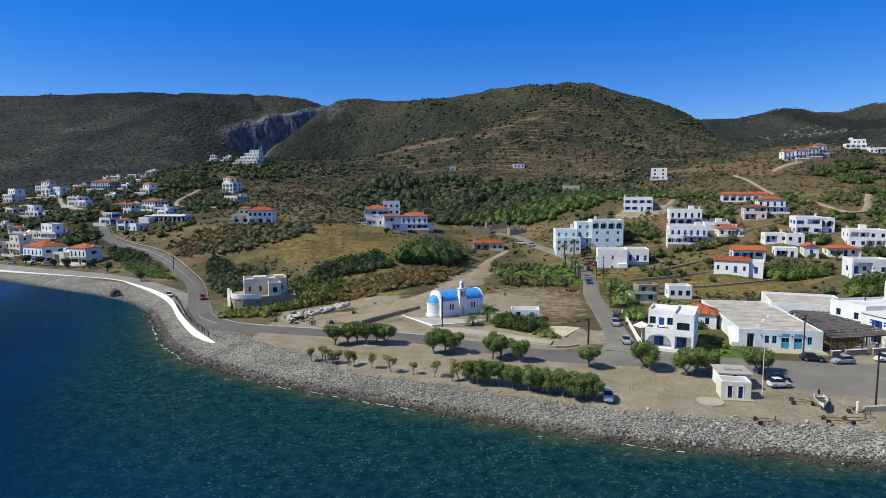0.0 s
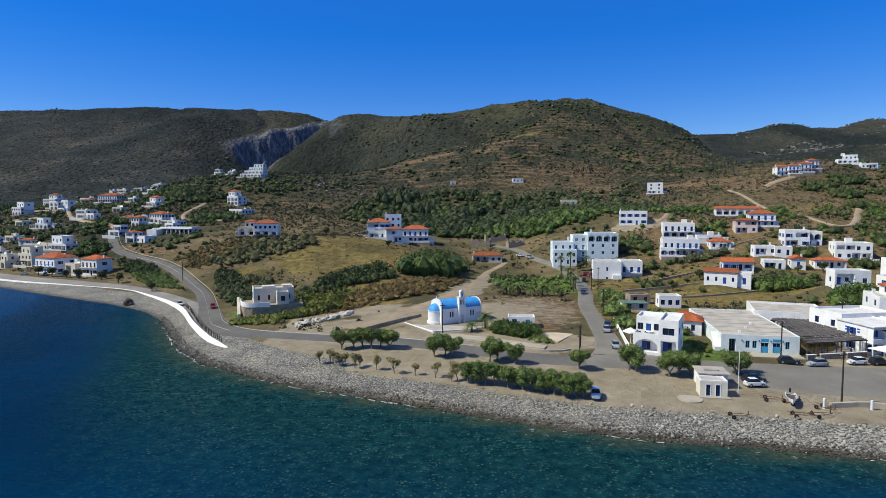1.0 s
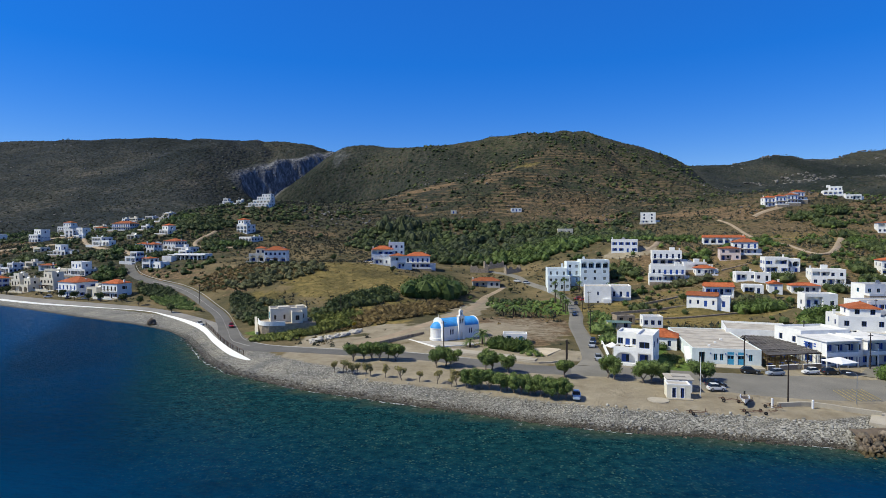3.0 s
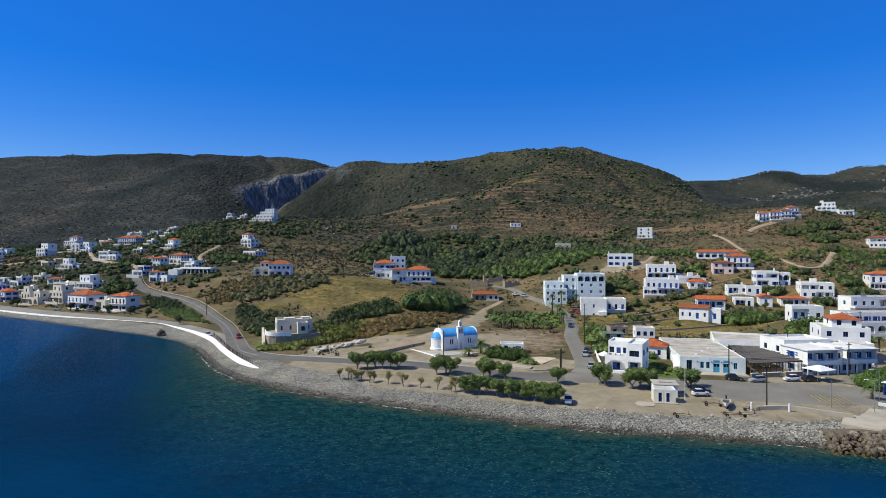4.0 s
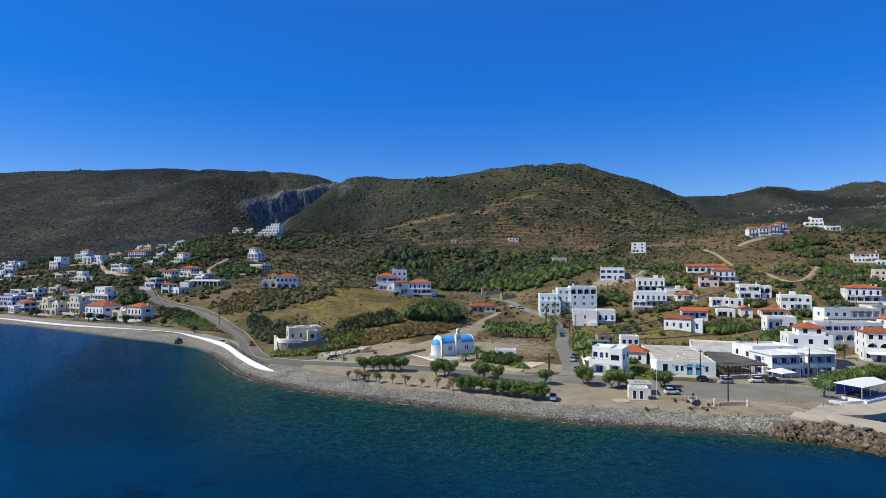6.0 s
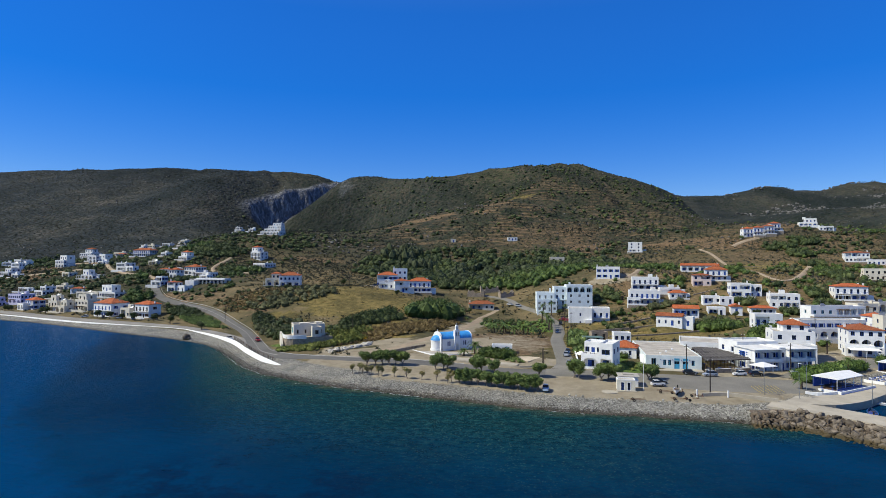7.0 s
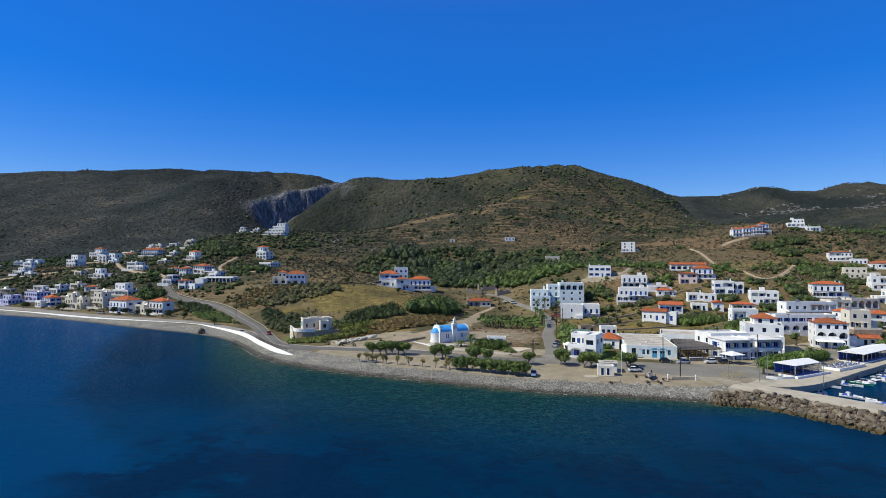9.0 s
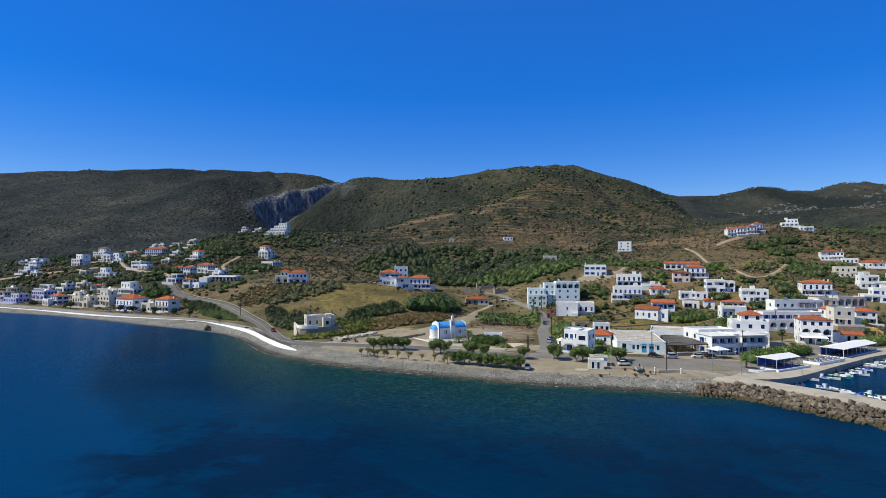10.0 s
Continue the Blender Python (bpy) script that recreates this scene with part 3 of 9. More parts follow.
hill(905, 1080, 70, -12.0)
hill(905, 1160, 70, -3.5)
hill(905, 1240, 70, 17.8)
hill(905, 1320, 70, 17.7)
hill(1000, 1080, 70, -5.6)
hill(1000, 1160, 70, -14.4)
hill(1000, 1240, 70, -5.8)
hill(1000, 1320, 70, 13.2)
hill(1095, 1160, 70, 4.2)
hill(1095, 1240, 70, 10.6)
hill(1095, 1320, 70, 3.2)


def cliff_side(x, y):
    """How far a place lies before the gorge's cliff line, and whether it is along it."""
    ax, ay, bx, by = CLIFF
    n = math.hypot(bx - ax, by - ay)
    q = ((x - ax) * (by - ay) - (y - ay) * (bx - ax)) / n
    u = ((x - ax) * (bx - ax) + (y - ay) * (by - ay)) / n
    return q, u, n


CLIFF = (-281, 750, -190, 892)


MOUNDS = ((106, 203, 22, 14, 3.4), (120, 216, 9, 9, 2.0), (88, 186, 9, 7, 1.8), (116, 166, 14, 10, 4.8), (158, 184, 20, 11, 5.5), (158, 166, 7, 7, 3.0))   # built-up shelves under the village houses


def village_rise(x, y):
    out = 0.0 * x
    for cx, cy, rx, ry, h in MOUNDS:
        out = out + h * np.exp(-((x - cx) / rx) ** 2 - ((y - cy) / ry) ** 2)
    return out


def height(x, y):
    x, y = np.asarray(x, float), np.asarray(y, float)
    s = shore_distance(x, y)
    z = 165 * (1 - np.exp(-(np.maximum(s - 25, 0) / 560) ** 1.55))
    sb = bank(x, s)
    z = z + np.where(sb < 0, np.maximum(-9, sb * 0.22), 2.2 * (1 - np.exp(-(np.maximum(sb, 0) / (7 + 10 * smooth(-35, -75, x))) ** 1.3)))
    m = 1 - np.exp(-(np.maximum(s - 22, 0) / 55) ** 2)
    for cx, cy, r, h in HILLS:
        z = z + m * h * np.exp(-((x - cx) ** 2 + (y - cy) ** 2) / (2 * r * r))
    q, u, n = cliff_side(x, y)
    jag = 4 * np.sin(u * 0.11) + 2 * np.sin(u * 0.31 + 1) + 1.6 * np.sin(u * 0.63 + 2) + 0.8 * np.sin(u * 1.3)
    along = smooth(-25, 20, u) * (1 - smooth(n - 15, n + 40, u))
    z = z - 39 * (0.75 * smooth(-4, 12, q + jag) + 0.25 * smooth(8, 15, q + 0.6 * jag)) * np.exp(-(np.maximum(q, 0) / 95) ** 2) * along
    rough = smooth(260, 600, s)
    z = z + rough * (3.0 * np.sin(x * 0.021 + y * 0.013) * np.sin(y * 0.027 - x * 0.011) + 1.3 * np.sin(x * 0.06 + 2) * np.sin(y * 0.05 + x * 0.02))
    # gullies and knolls of the open hillsides
    wild = smooth(330, 560, s)
    z = z + wild * (9 * (patchy(x, y, 130) - 0.5) - 6.5 * np.exp(-((patchy(x + 900, y + 0.4 * x, 150) - 0.5) / 0.05) ** 2) + 5 * (1 - 0.75 * smooth(-140, -330, x)) * (patchy(x, y, 38) - 0.5))
    z = z - 8.5 * np.exp(-((x + 122) / 42) ** 2 - ((y - 815) / 75) ** 2)   # level shoulder beside the gorge
    return z + village_rise(x, y)


def ground(x, y):
    return float(height(np.array([x]), np.array([y]))[0])


def steps(start, stop, first, growth, most=60.0):
    out, d = [start], first
    while out[-1] < stop:
        out.append(out[-1] + d)
        d = min(d * growth, most)
    return out


right = steps(160, 2700, 2.6, 1.045)
gx = np.array([-v for v in right[::-1] if v > 352] + list(np.arange(-350, -160, 4.0)) + list(np.arange(-157.5, 160, 2.5)) + right)
gy = np.array([-1500, -800, -300, -100] + list(np.arange(-40, 20, 12)) + list(np.arange(20, 320, 2.2)) + [v for v in steps(320, 3600, 2.6, 1.018, 60) if v < 738 or v > 952] + list(np.arange(740, 950, 4.5)))
gy.sort()
GX, GY = np.meshgrid(gx, gy)
GZ = height(GX, GY)
nx, ny = len(gx), len(gy)
idx = np.arange(nx * ny).reshape(ny, nx)
quads = np.stack([idx[:-1, :-1], idx[:-1, 1:], idx[1:, 1:], idx[1:, :-1]], -1).reshape(-1, 4)
land = joined("ground", np.stack([GX, GY, GZ], -1).reshape(-1, 3), quads, GROUND,
              "dry scrub-covered coastal hillside with terraces and bare earth", "ground", "structure", True)


def lay(ob, name, values):
    a = ob.data.attributes.new(name, "FLOAT", "POINT")
    a.data.foreach_set("value", np.asarray(values, np.float32).ravel())


def blob(x, y, cx, cy, rx, ry, turn=0.0):
    """A ragged oval area."""
    x = x + 0.12 * rx * np.sin(y * 0.31 + cx) + 0.10 * rx * np.sin(y * 0.83 + x * 0.2) + 0.05 * rx * np.sin(y * 1.9)
    y = y + 0.12 * ry * np.sin(x * 0.27 + cy) + 0.10 * ry * np.sin(x * 0.71 + y * 0.3) + 0.05 * ry * np.sin(x * 1.7)
    c, s = math.cos(radians(turn)), math.sin(radians(turn))
    u, v = (x - cx) * c + (y - cy) * s, -(x - cx) * s + (y - cy) * c
    return 1 - smooth(0.75, 1.25, np.hypot(u / rx, v / ry))


OCHRE = ((46, 600, 16, 10, 0, 0.8), (30, 570, 14, 10, 0, 0.7), (-28, 584, 30, 12, 5, 0.75), (0, 492, 40, 10, 4, 0.45), (84, 480, 44, 12, 0, 0.5), (122, 466, 20, 10, 0, 0.8), (168, 574, 20, 9, -10, 0.7),
         (185, 432, 34, 12, -20, 0.7), (215, 405, 26, 16, -10, 0.75), (268, 442, 30, 14, 0, 0.75), (420, 580, 50, 16, 0, 0.75), (300, 398, 30, 14, 0, 0.7), (-64, 580, 22, 8, 0, 0.6), (-110, 415, 26, 8, 10, 0.6))   # bare ochre openings in the scrub


def union(*fields):
    out = fields[0]
    for f in fields[1:]:
        out = np.maximum(out, f)
    return out


S0 = shore_distance(GX, GY)
OPENINGS = [blob(GX, GY, cx, cy, rx, ry, turn) * k * 0.95 for cx, cy, rx, ry, turn, k in OCHRE]
lay(land, "heath_haze", np.maximum(smooth(-140, -330, GX) * smooth(420, 520, GY), 0.65 * np.maximum(np.maximum(0.2 * smooth(385, 440, GY), 0.8 * smooth(610, 690, GY)) * smooth(60, -60, GX), smooth(220, 380, GX) * smooth(620, 760, GY))))   # low dark heathland on the far hills, tinted blue for distance haze
lay(land, "far", union(smooth(330, 520, GY + 0.15 * np.abs(GX)), 0.9 * smooth(-110, -165, GX) * smooth(24, 60, S0)))
left_beach = (1 - smooth(13, 17, S0)) * (GX < -20)
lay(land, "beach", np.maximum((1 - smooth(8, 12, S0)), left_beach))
lay(land, "wet", 1 - smooth(0.6, 3.0, bank(GX, S0)))
lay(land, "earth", union((1 - smooth(30, 38, S0)) * smooth(15, 17, S0) * (GX < -92) * 0.3, blob(GX, GY, 6, 119, 26, 11, -14), (1 - smooth(30, 36, S0)) * smooth(7, 11, S0) * (GX > -45), blob(GX, GY, 28, 90, 16, 12), blob(GX, GY, 20, 150, 14, 22, -10) * 0.5, blob(GX, GY, 22, 166, 15, 9) * 0.4, blob(GX, GY, -28, 148, 15, 4, 25) * 0.8, blob(GX, GY, 0, 145, 22, 14, 20),
                         blob(GX, GY, 6, 195, 5, 40, -14), blob(GX, GY, -25, 137, 20, 5, 20), blob(GX, GY, 92, 280, 14, 8), blob(GX, GY, 62, 92, 14, 9), blob(GX, GY, -140, 250, 40, 8, -35) * 0.3))
lay(land, "straw", union(blob(GX, GY, -32, 152, 17, 8, 25), blob(GX, GY, 62, 180, 34, 34, 10) * 0.75, blob(GX, GY, 45, 150, 20, 24) * 0.7, blob(GX, GY, 140, 250, 60, 40, 10) * 0.6, blob(GX, GY, -45, 235, 30, 36, 10), blob(GX, GY, -75, 198, 10, 24, 20), blob(GX, GY, -25, 180, 26, 14, 30) * 0.8, blob(GX, GY, 78, 180, 40, 18, 8), blob(GX, GY, 115, 212, 40, 18, 8) * 0.8,
                         blob(GX, GY, 170, 280, 60, 34, 15) * 0.75, blob(GX, GY, 215, 330, 40, 20, 15) * 0.8, blob(GX, GY, 80, 620, 18, 9) * 0.6))
lay(land, "green", union(blob(GX, GY, 36, 196, 8, 14), blob(GX, GY, 30, 206, 14, 11) * 0.8, blob(GX, GY, 47.5, 112, 6, 12), blob(GX, GY, -55, 152, 12, 6, -20), blob(GX, GY, 25, 215, 22, 16) * 0.7))
lay(land, "cut", union(blob(GX, GY, 150, 255, 95, 62, 8) * 0.52, blob(GX, GY, 250, 360, 80, 40, 8) * 0.5, blob(GX, GY, 21, 154, 16, 26, -10), blob(GX, GY, 29, 89, 13, 5, -20) * 0.5, blob(GX, GY, -105, 240, 24, 7, -47) * 0.85, blob(GX, GY, -150, 275, 35, 8, -30) * 0.6, blob(GX, GY, 105, 500, 45, 40) * 0.45, blob(GX, GY, -350, 419, 34, 10, 10) * 0.6, blob(GX, GY, -335, 383, 40, 12, 10) * 0.7, blob(GX, GY, -169, 447, 14, 8) * 0.7, blob(GX, GY, -285, 508, 26, 7, 0) * 0.5, *OPENINGS, blob(GX, GY, 100, 268, 14, 8) * 0.7))
lay(land, "terrace", union(blob(GX, GY, 110, 520, 190, 150), blob(GX, GY, 270, 480, 120, 90) * 0.6))
q, u, n = cliff_side(GX, GY)
lay(land, "cliff", smooth(-14, -4, q) * (1 - smooth(14, 30, q)) * smooth(-28, 5, u) * (1 - smooth(n, n + 30, u))
    + 0.3 * blob(GX, GY, -158, 778, 12, 34, 12) * smooth(0.42, 0.58, patchy(GX, GY, 14)))

# the sea, one sheet to the horizon
sx = np.array([-2600, -1500, -900, -600] + list(np.arange(-420, 200, 4)) + [260, 400, 700, 1200, 2600], float)
sy = np.array([-4200, -2000, -900, -400, -200] + list(np.arange(-110, 320, 4)) + [420, 700, 1400], float)
SX, SY = np.meshgrid(sx, sy)
idx = np.arange(len(sx) * len(sy)).reshape(len(sy), len(sx))
quads = np.stack([idx[:-1, :-1], idx[:-1, 1:], idx[1:, 1:], idx[1:, :-1]], -1).reshape(-1, 4)
SD = -bank(SX, shore_distance(SX, SY))
near_land = SD > -12
sea = joined("water", np.stack([SX, SY, np.where(near_land, 0.0, -6.0)], -1).reshape(-1, 3), quads, SEA, "calm deep blue sea, clear over pebbles along the shore", "sea", "structure", True)
harbour = smooth(78, 88, SX) * smooth(20, 40, SY)
lay(sea, "shallow", (1 - smooth(5, 22 + 38 * smooth(-85, -35, SX), SD)) * (1 - smooth(15, 52, SX) * smooth(3, 15, SD) * 0.95) * (1 - harbour) * smooth(-130, -70, SX) * (1 - smooth(60, 95, SX) * 0.6))
lay(sea, "edge", (1 - smooth(0, 3.0, SD)) * (1 - harbour) * smooth(-95, -70, SX))
lay(sea, "foam", (1 - smooth(0.6, 1.8, np.abs(SD - 0.3))) * (1 - harbour))
rim = np.interp(SY, (-400, -20, 0, 12, 27, 44, 68, 95, 130, 175, 400), (-30, -43, -43, -48, -53, -70, -91, -104, -121, -138, -230))   # where sand gives way to weed
lay(sea, "sand", (1 - smooth(-9, 9, SX - rim)) * (1 - harbour))
lay(sea, "weed", union(blob(SX, SY, -28, 20, 24, 34, -30), blob(SX, SY, 30, 8, 40, 22), blob(SX, SY, 0, -10, 40, 24)) * 0.8)

# ---- roads, sea wall, quay ----


def curve_through(pts, step=2.0):
    """Points every step along a smooth line through the given ones; a third number (width) goes along."""
    P = [np.array(p, float) for p in pts]
    P = [2 * P[0] - P[1]] + P + [2 * P[-1] - P[-2]]
    out = []
    for a, b, c, d in zip(P, P[1:], P[2:], P[3:]):
        n = max(2, int(np.hypot(*(c - b)[:2]) / step))
        for i in range(n):
            t = i / n
            out.append(0.5 * (2 * b + (c - a) * t + (2 * a - 5 * b + 4 * c - d) * t * t + (3 * b - a - 3 * c + d) * t ** 3))
    return out + [P[-2]]


def ribbon(name, pts, material, label, category, lift=0.08, step=2.0, across=9, kind="structure"):
    line = curve_through(pts, step)
    verts = []
    for i, p in enumerate(line):
        a, b = line[max(i - 1, 0)], line[min(i + 1, len(line) - 1)]
        t = (b - a)[:2] / np.hypot(*(b - a)[:2])
        for k in range(across):
            o = (k / (across - 1) - 0.5) * p[2]
            verts.append((p[0] - t[1] * o, p[1] + t[0] * o))
    V = np.array(verts)
    Z = height(V[:, 0], V[:, 1]).reshape(-1, across)
    Z = Z + lift
    Z[:, 0] -= lift + 0.1
    Z[:, -1] -= lift + 0.1
    idx = np.arange(len(verts)).reshape(-1, across)
    quads = np.stack([idx[:-1, :-1], idx[1:, :-1], idx[1:, 1:], idx[:-1, 1:]], -1).reshape(-1, 4)[:, ::-1]
    return joined(name, np.column_stack([V, Z.ravel()]), quads, material, label, category, kind, True)


COAST = [(30, 102, 9), (16, 104.5, 8), (2, 111.5, 7), (-13, 118, 7), (-26, 121.3, 6.6), (-36, 124, 6.6), (-48, 128, 7), (-57, 134, 8), (-65.5, 143.5, 9),
         (-71.5, 156, 8), (-79, 172, 6.2), (-90, 194, 5.6), (-103, 213, 5.4), (-117, 231, 5.2), (-133, 248, 5), (-152, 265, 5), (-172, 284, 5), (-186, 304, 5.5), (-196, 325, 5)]
ribbon("road", COAST, ROADGREY, "worn grey asphalt coast road curving up past the bay", "road")
ribbon("road", [(25, 103, 10), (38, 100.5, 10), (50, 95, 15), (62, 91, 19), (75, 90, 20), (85, 90.5, 14), (90, 94, 8)], ASPHALT, "open grey asphalt parking area beside the shore", "road", 0.12)
ribbon("road", [(88, 97, 9), (97, 106, 9), (108, 112, 11), (122, 121.5, 11), (136, 128, 9), (150, 133, 6), (170, 138, 6)], ASPHALT, "grey asphalt street behind the quay trees", "road", 0.1)
ribbon("road", [(30, 106, 7), (32.5, 114, 6), (34.8, 134, 5.4), (38, 160, 5.2), (43, 184, 5.2), (46, 206, 5), (46.5, 225, 5), (43.5, 246, 4.5), (36, 264, 4), (30, 281, 4), (18, 296, 3.5)], ASPHALT, "narrow pale asphalt lane climbing inland between houses", "road", 0.14)
ribbon("road", [(-70, 150, 7), (-82, 170, 6), (-100, 189, 6.5), (-125, 209, 7), (-158, 226, 8), (-190, 241, 9), (-240, 268, 9), (-300, 300, 9)], PROMENADE, "dusty grey beach promenade behind the sea wall", "road", 0.06)
ribbon("path", [(-27, 131, 4), (-18, 140, 4), (-8, 156, 4), (1, 176, 3.5), (6, 195, 3.5), (10, 218, 3.5), (14, 240, 3), (24, 262, 3)], DIRT, "dusty pale dirt track past the church", "path", 0.06)
ribbon("path", [(190, 400, 2.6), (191, 385, 2.8), (188, 366, 2.8), (181, 338, 2.6), (176, 318, 2.4)], DIRT, "pale dirt track on the slope", "path", 0.4, 3, 5)
ribbon("path", [(238, 340, 3), (232, 330, 3.6), (217, 309, 3.6), (196, 279, 3.4), (181, 260, 3.2), (172.5, 256, 3), (172, 266, 2.8), (177, 288, 2.6), (178, 304, 2.4)], DIRT, "pale dirt track winding over the slope", "path", 0.4, 3, 5)
ribbon("path", [(213, 396, 4), (219, 401, 4), (228, 406, 4), (240, 410, 4)], DIRT, "paved lane up to hillside houses", "path", 0.6, 3, 5)
ribbon("path", [(-196, 325, 3.5), (-214, 345, 3.5), (-236, 362, 3.5), (-262, 385, 3), (-290, 420, 3), (-330, 440, 3)], DIRT, "pale lane winding between hillside houses", "path", 0.6, 3, 5)
ribbon("path", [(-290, 395, 3), (-330, 396, 3), (-380, 402, 3), (-430, 420, 3)], DIRT, "pale dirt track across dry fields", "path", 0.6, 3, 5)
ribbon("path", [(-140, 348, 3.5), (-165, 352, 3), (-178, 372, 3), (-176, 400, 3)], DIRT, "pale dirt track to hillside houses", "path", 0.6, 3, 5)
ribbon("path", [(-56, 424, 3), (-51, 440, 3), (-49, 456, 3), (-40, 474, 3)], DIRT, "pale track climbing beside the pines", "path", 0.6, 3, 5)
ribbon("path", [(98, 279, 3), (106, 288, 3), (112, 300, 3)], DIRT, "dirt drive beside a white house", "path", 0.5, 3, 5)


def offset_line(pts, off, step=2.0):
    line = curve_through(pts, step)
    out = []
    for i, p in enumerate(line):
        a, b = line[max(i - 1, 0)], line[min(i + 1, len(line) - 1)]
        t = (b - a)[:2] / np.hypot(*(b - a)[:2])
        out.append((p[0] - t[1] * off, p[1] + t[0] * off))
    return out


PALELINE = surface("worn_line_paint", (0.36, 0.35, 0.33), 0.35, 0.8, fine=6)
ribbon("trim", [(x, y, 0.16) for x, y in offset_line(COAST[2:], -3.1, 6)], PALELINE, "white painted edge line on asphalt", "road marking", 0.17, 2, 4)
ribbon("trim", [(x, y, 0.12) for x, y in offset_line(COAST[7:16], 0.0, 6)], PALELINE, "thin white centre line on asphalt", "road marking", 0.17, 2, 4)


def swept_wall(name, pts, section, material, label, category, kind="structure", step=2.0):
    """A wall along a line; section of (offset, z above the line's given height)."""
    line = curve_through(pts, step)
    b = Build()
    n = len(section)
    verts = []
    for i, p in enumerate(line):
        a, c = line[max(i - 1, 0)], line[min(i + 1, len(line) - 1)]
        t = (c - a)[:2] / np.hypot(*(c - a)[:2])
        for o, z in section:
            verts.append((p[0] - t[1] * o, p[1] + t[0] * o, p[2] + z))
    m = len(line)
    faces = [(i * n + k, i * n + (k + 1) % n, (i + 1) * n + (k + 1) % n, (i + 1) * n + k) for i in range(m - 1) for k in range(n)]
    faces += [tuple(range(n))[::-1], tuple(range((m - 1) * n, m * n))]
    b.add(verts, faces)
    ob = part(name, b, material)
    return tagged(ob, label, category, "", kind)


SEAWALL = [(-51.5, 118.3, 1.4), (-55, 121.5, 2.0), (-60.5, 128, 2.35), (-70.8, 143.6, 2.45), (-82.5, 163, 2.45), (-94, 177.5, 2.2), (-110, 193.5, 2.0), (-124.5, 205.4, 1.85), (-154.5, 219, 1.75), (-187.5, 233, 1.7),
           (-235, 258, 1.7), (-300, 292, 1.75), (-420, 368, 1.9)]
rail = thing("guard_rail", -84, 168.5, 0, 0, "rusty dark guard rail beside the sea wall bend", "railing", "", "structure")
line = curve_through([(-85, 170.0, 1.9), (-78.6, 160, 1.8), (-69, 143.6, 1.65), (-62, 132.9, 1.6), (-55, 123.6, 1.6)], 1.6)
for i, p in enumerate(line):
    lean = 0.12 * math.sin(i * 2.3)
    part("post", Build().tube([(p[0] + 84, p[1] - 168.5, p[2] - 0.6), (p[0] + 84 + lean, p[1] - 168.5, p[2] + 0.85)], [0.09, 0.08], 5), BROWNWOOD, rail)
part("rail", Build().tube([(p[0] + 84 + 0.1 * math.sin(i * 2.3), p[1] - 168.5, p[2] + 0.75 + 0.05 * math.sin(i * 1.7)) for i, p in enumerate(line)], [0.06] * len(line), 5), BROWNWOOD, rail)
swept_wall("sea_wall", SEAWALL, [(0.5, -1.8), (0.14, -0.34), (-0.16, -0.3), (-0.2, -2.2)], WHITE, "long whitewashed sloping sea wall along the beach", "sea wall")

# quay edge round the harbour and the breakwater's concrete top
swept_wall("quay", [(70, 77, 1.75), (80, 73, 1.7), (88.5, 75.5, 1.65), (98, 82, 1.65), (119.5, 99, 1.65), (143.5, 116, 1.65), (200, 146, 1.65)],
           [(-1.0, -4), (-1.0, 0), (6.5, 0.04), (6.5, -1.2)], PALECONC, "pale concrete quay with a straight edge round the harbour", "quay")
PIER = [(69, 73, 1.9), (76, 67, 1.95), (84, 57, 2.0), (92.5, 44, 2.0), (104, 26, 2.0), (118, 4, 2.0)]
swept_wall("pier", PIER, [(-4.2, -5), (-4.2, 0), (3.4, 0.02), (3.4, -5)], PALECONC, "pale concrete top of the harbour breakwater", "pier")

# ---- houses ----

PANES = {}


def window_meshes(w, h, trim, bars=1):
    """Frame and pane for an opening, made once for each size."""
    key = (round(w, 2), round(h, 2), trim.name, bars)
    if key not in PANES:
        f, t = Build(), 0.08
        for x0, z0, x1, z1 in ((-w / 2, 0, -w / 2 + t, h), (w / 2 - t, 0, w / 2, h), (-w / 2 + t, 0, w / 2 - t, t), (-w / 2 + t, h - t, w / 2 - t, h)):
            f.box(x0, 0.10, z0, x1, 0.17, z1)
        for k in range(bars):
            x = -w / 2 + w * (k + 1) / (bars + 1)
            f.box(x - 0.035, 0.105, t, x + 0.035, 0.165, h - t)
        p = Build().box(-w / 2 + t * 0.5, 0.14, t * 0.5, w / 2 - t * 0.5, 0.15, h - t * 0.5)
        s = Build().box(-0.02, -0.05, 0, w / 2 - 0.02, -0.012, h)
        for k in range(5):
            s.box(0.05, -0.065, 0.1 + k * h / 5.4, w / 2 - 0.09, -0.05, 0.1 + k * h / 5.4 + h / 9)
        frame_mesh, pane_mesh, shutter_mesh = f.mesh("window"), p.mesh("pane"), s.mesh("shutter")
        frame_mesh.materials.append(trim)
        pane_mesh.materials.append(GLASS)
        shutter_mesh.materials.append(trim)
        PANES[key] = frame_mesh, pane_mesh, shutter_mesh
    return PANES[key]


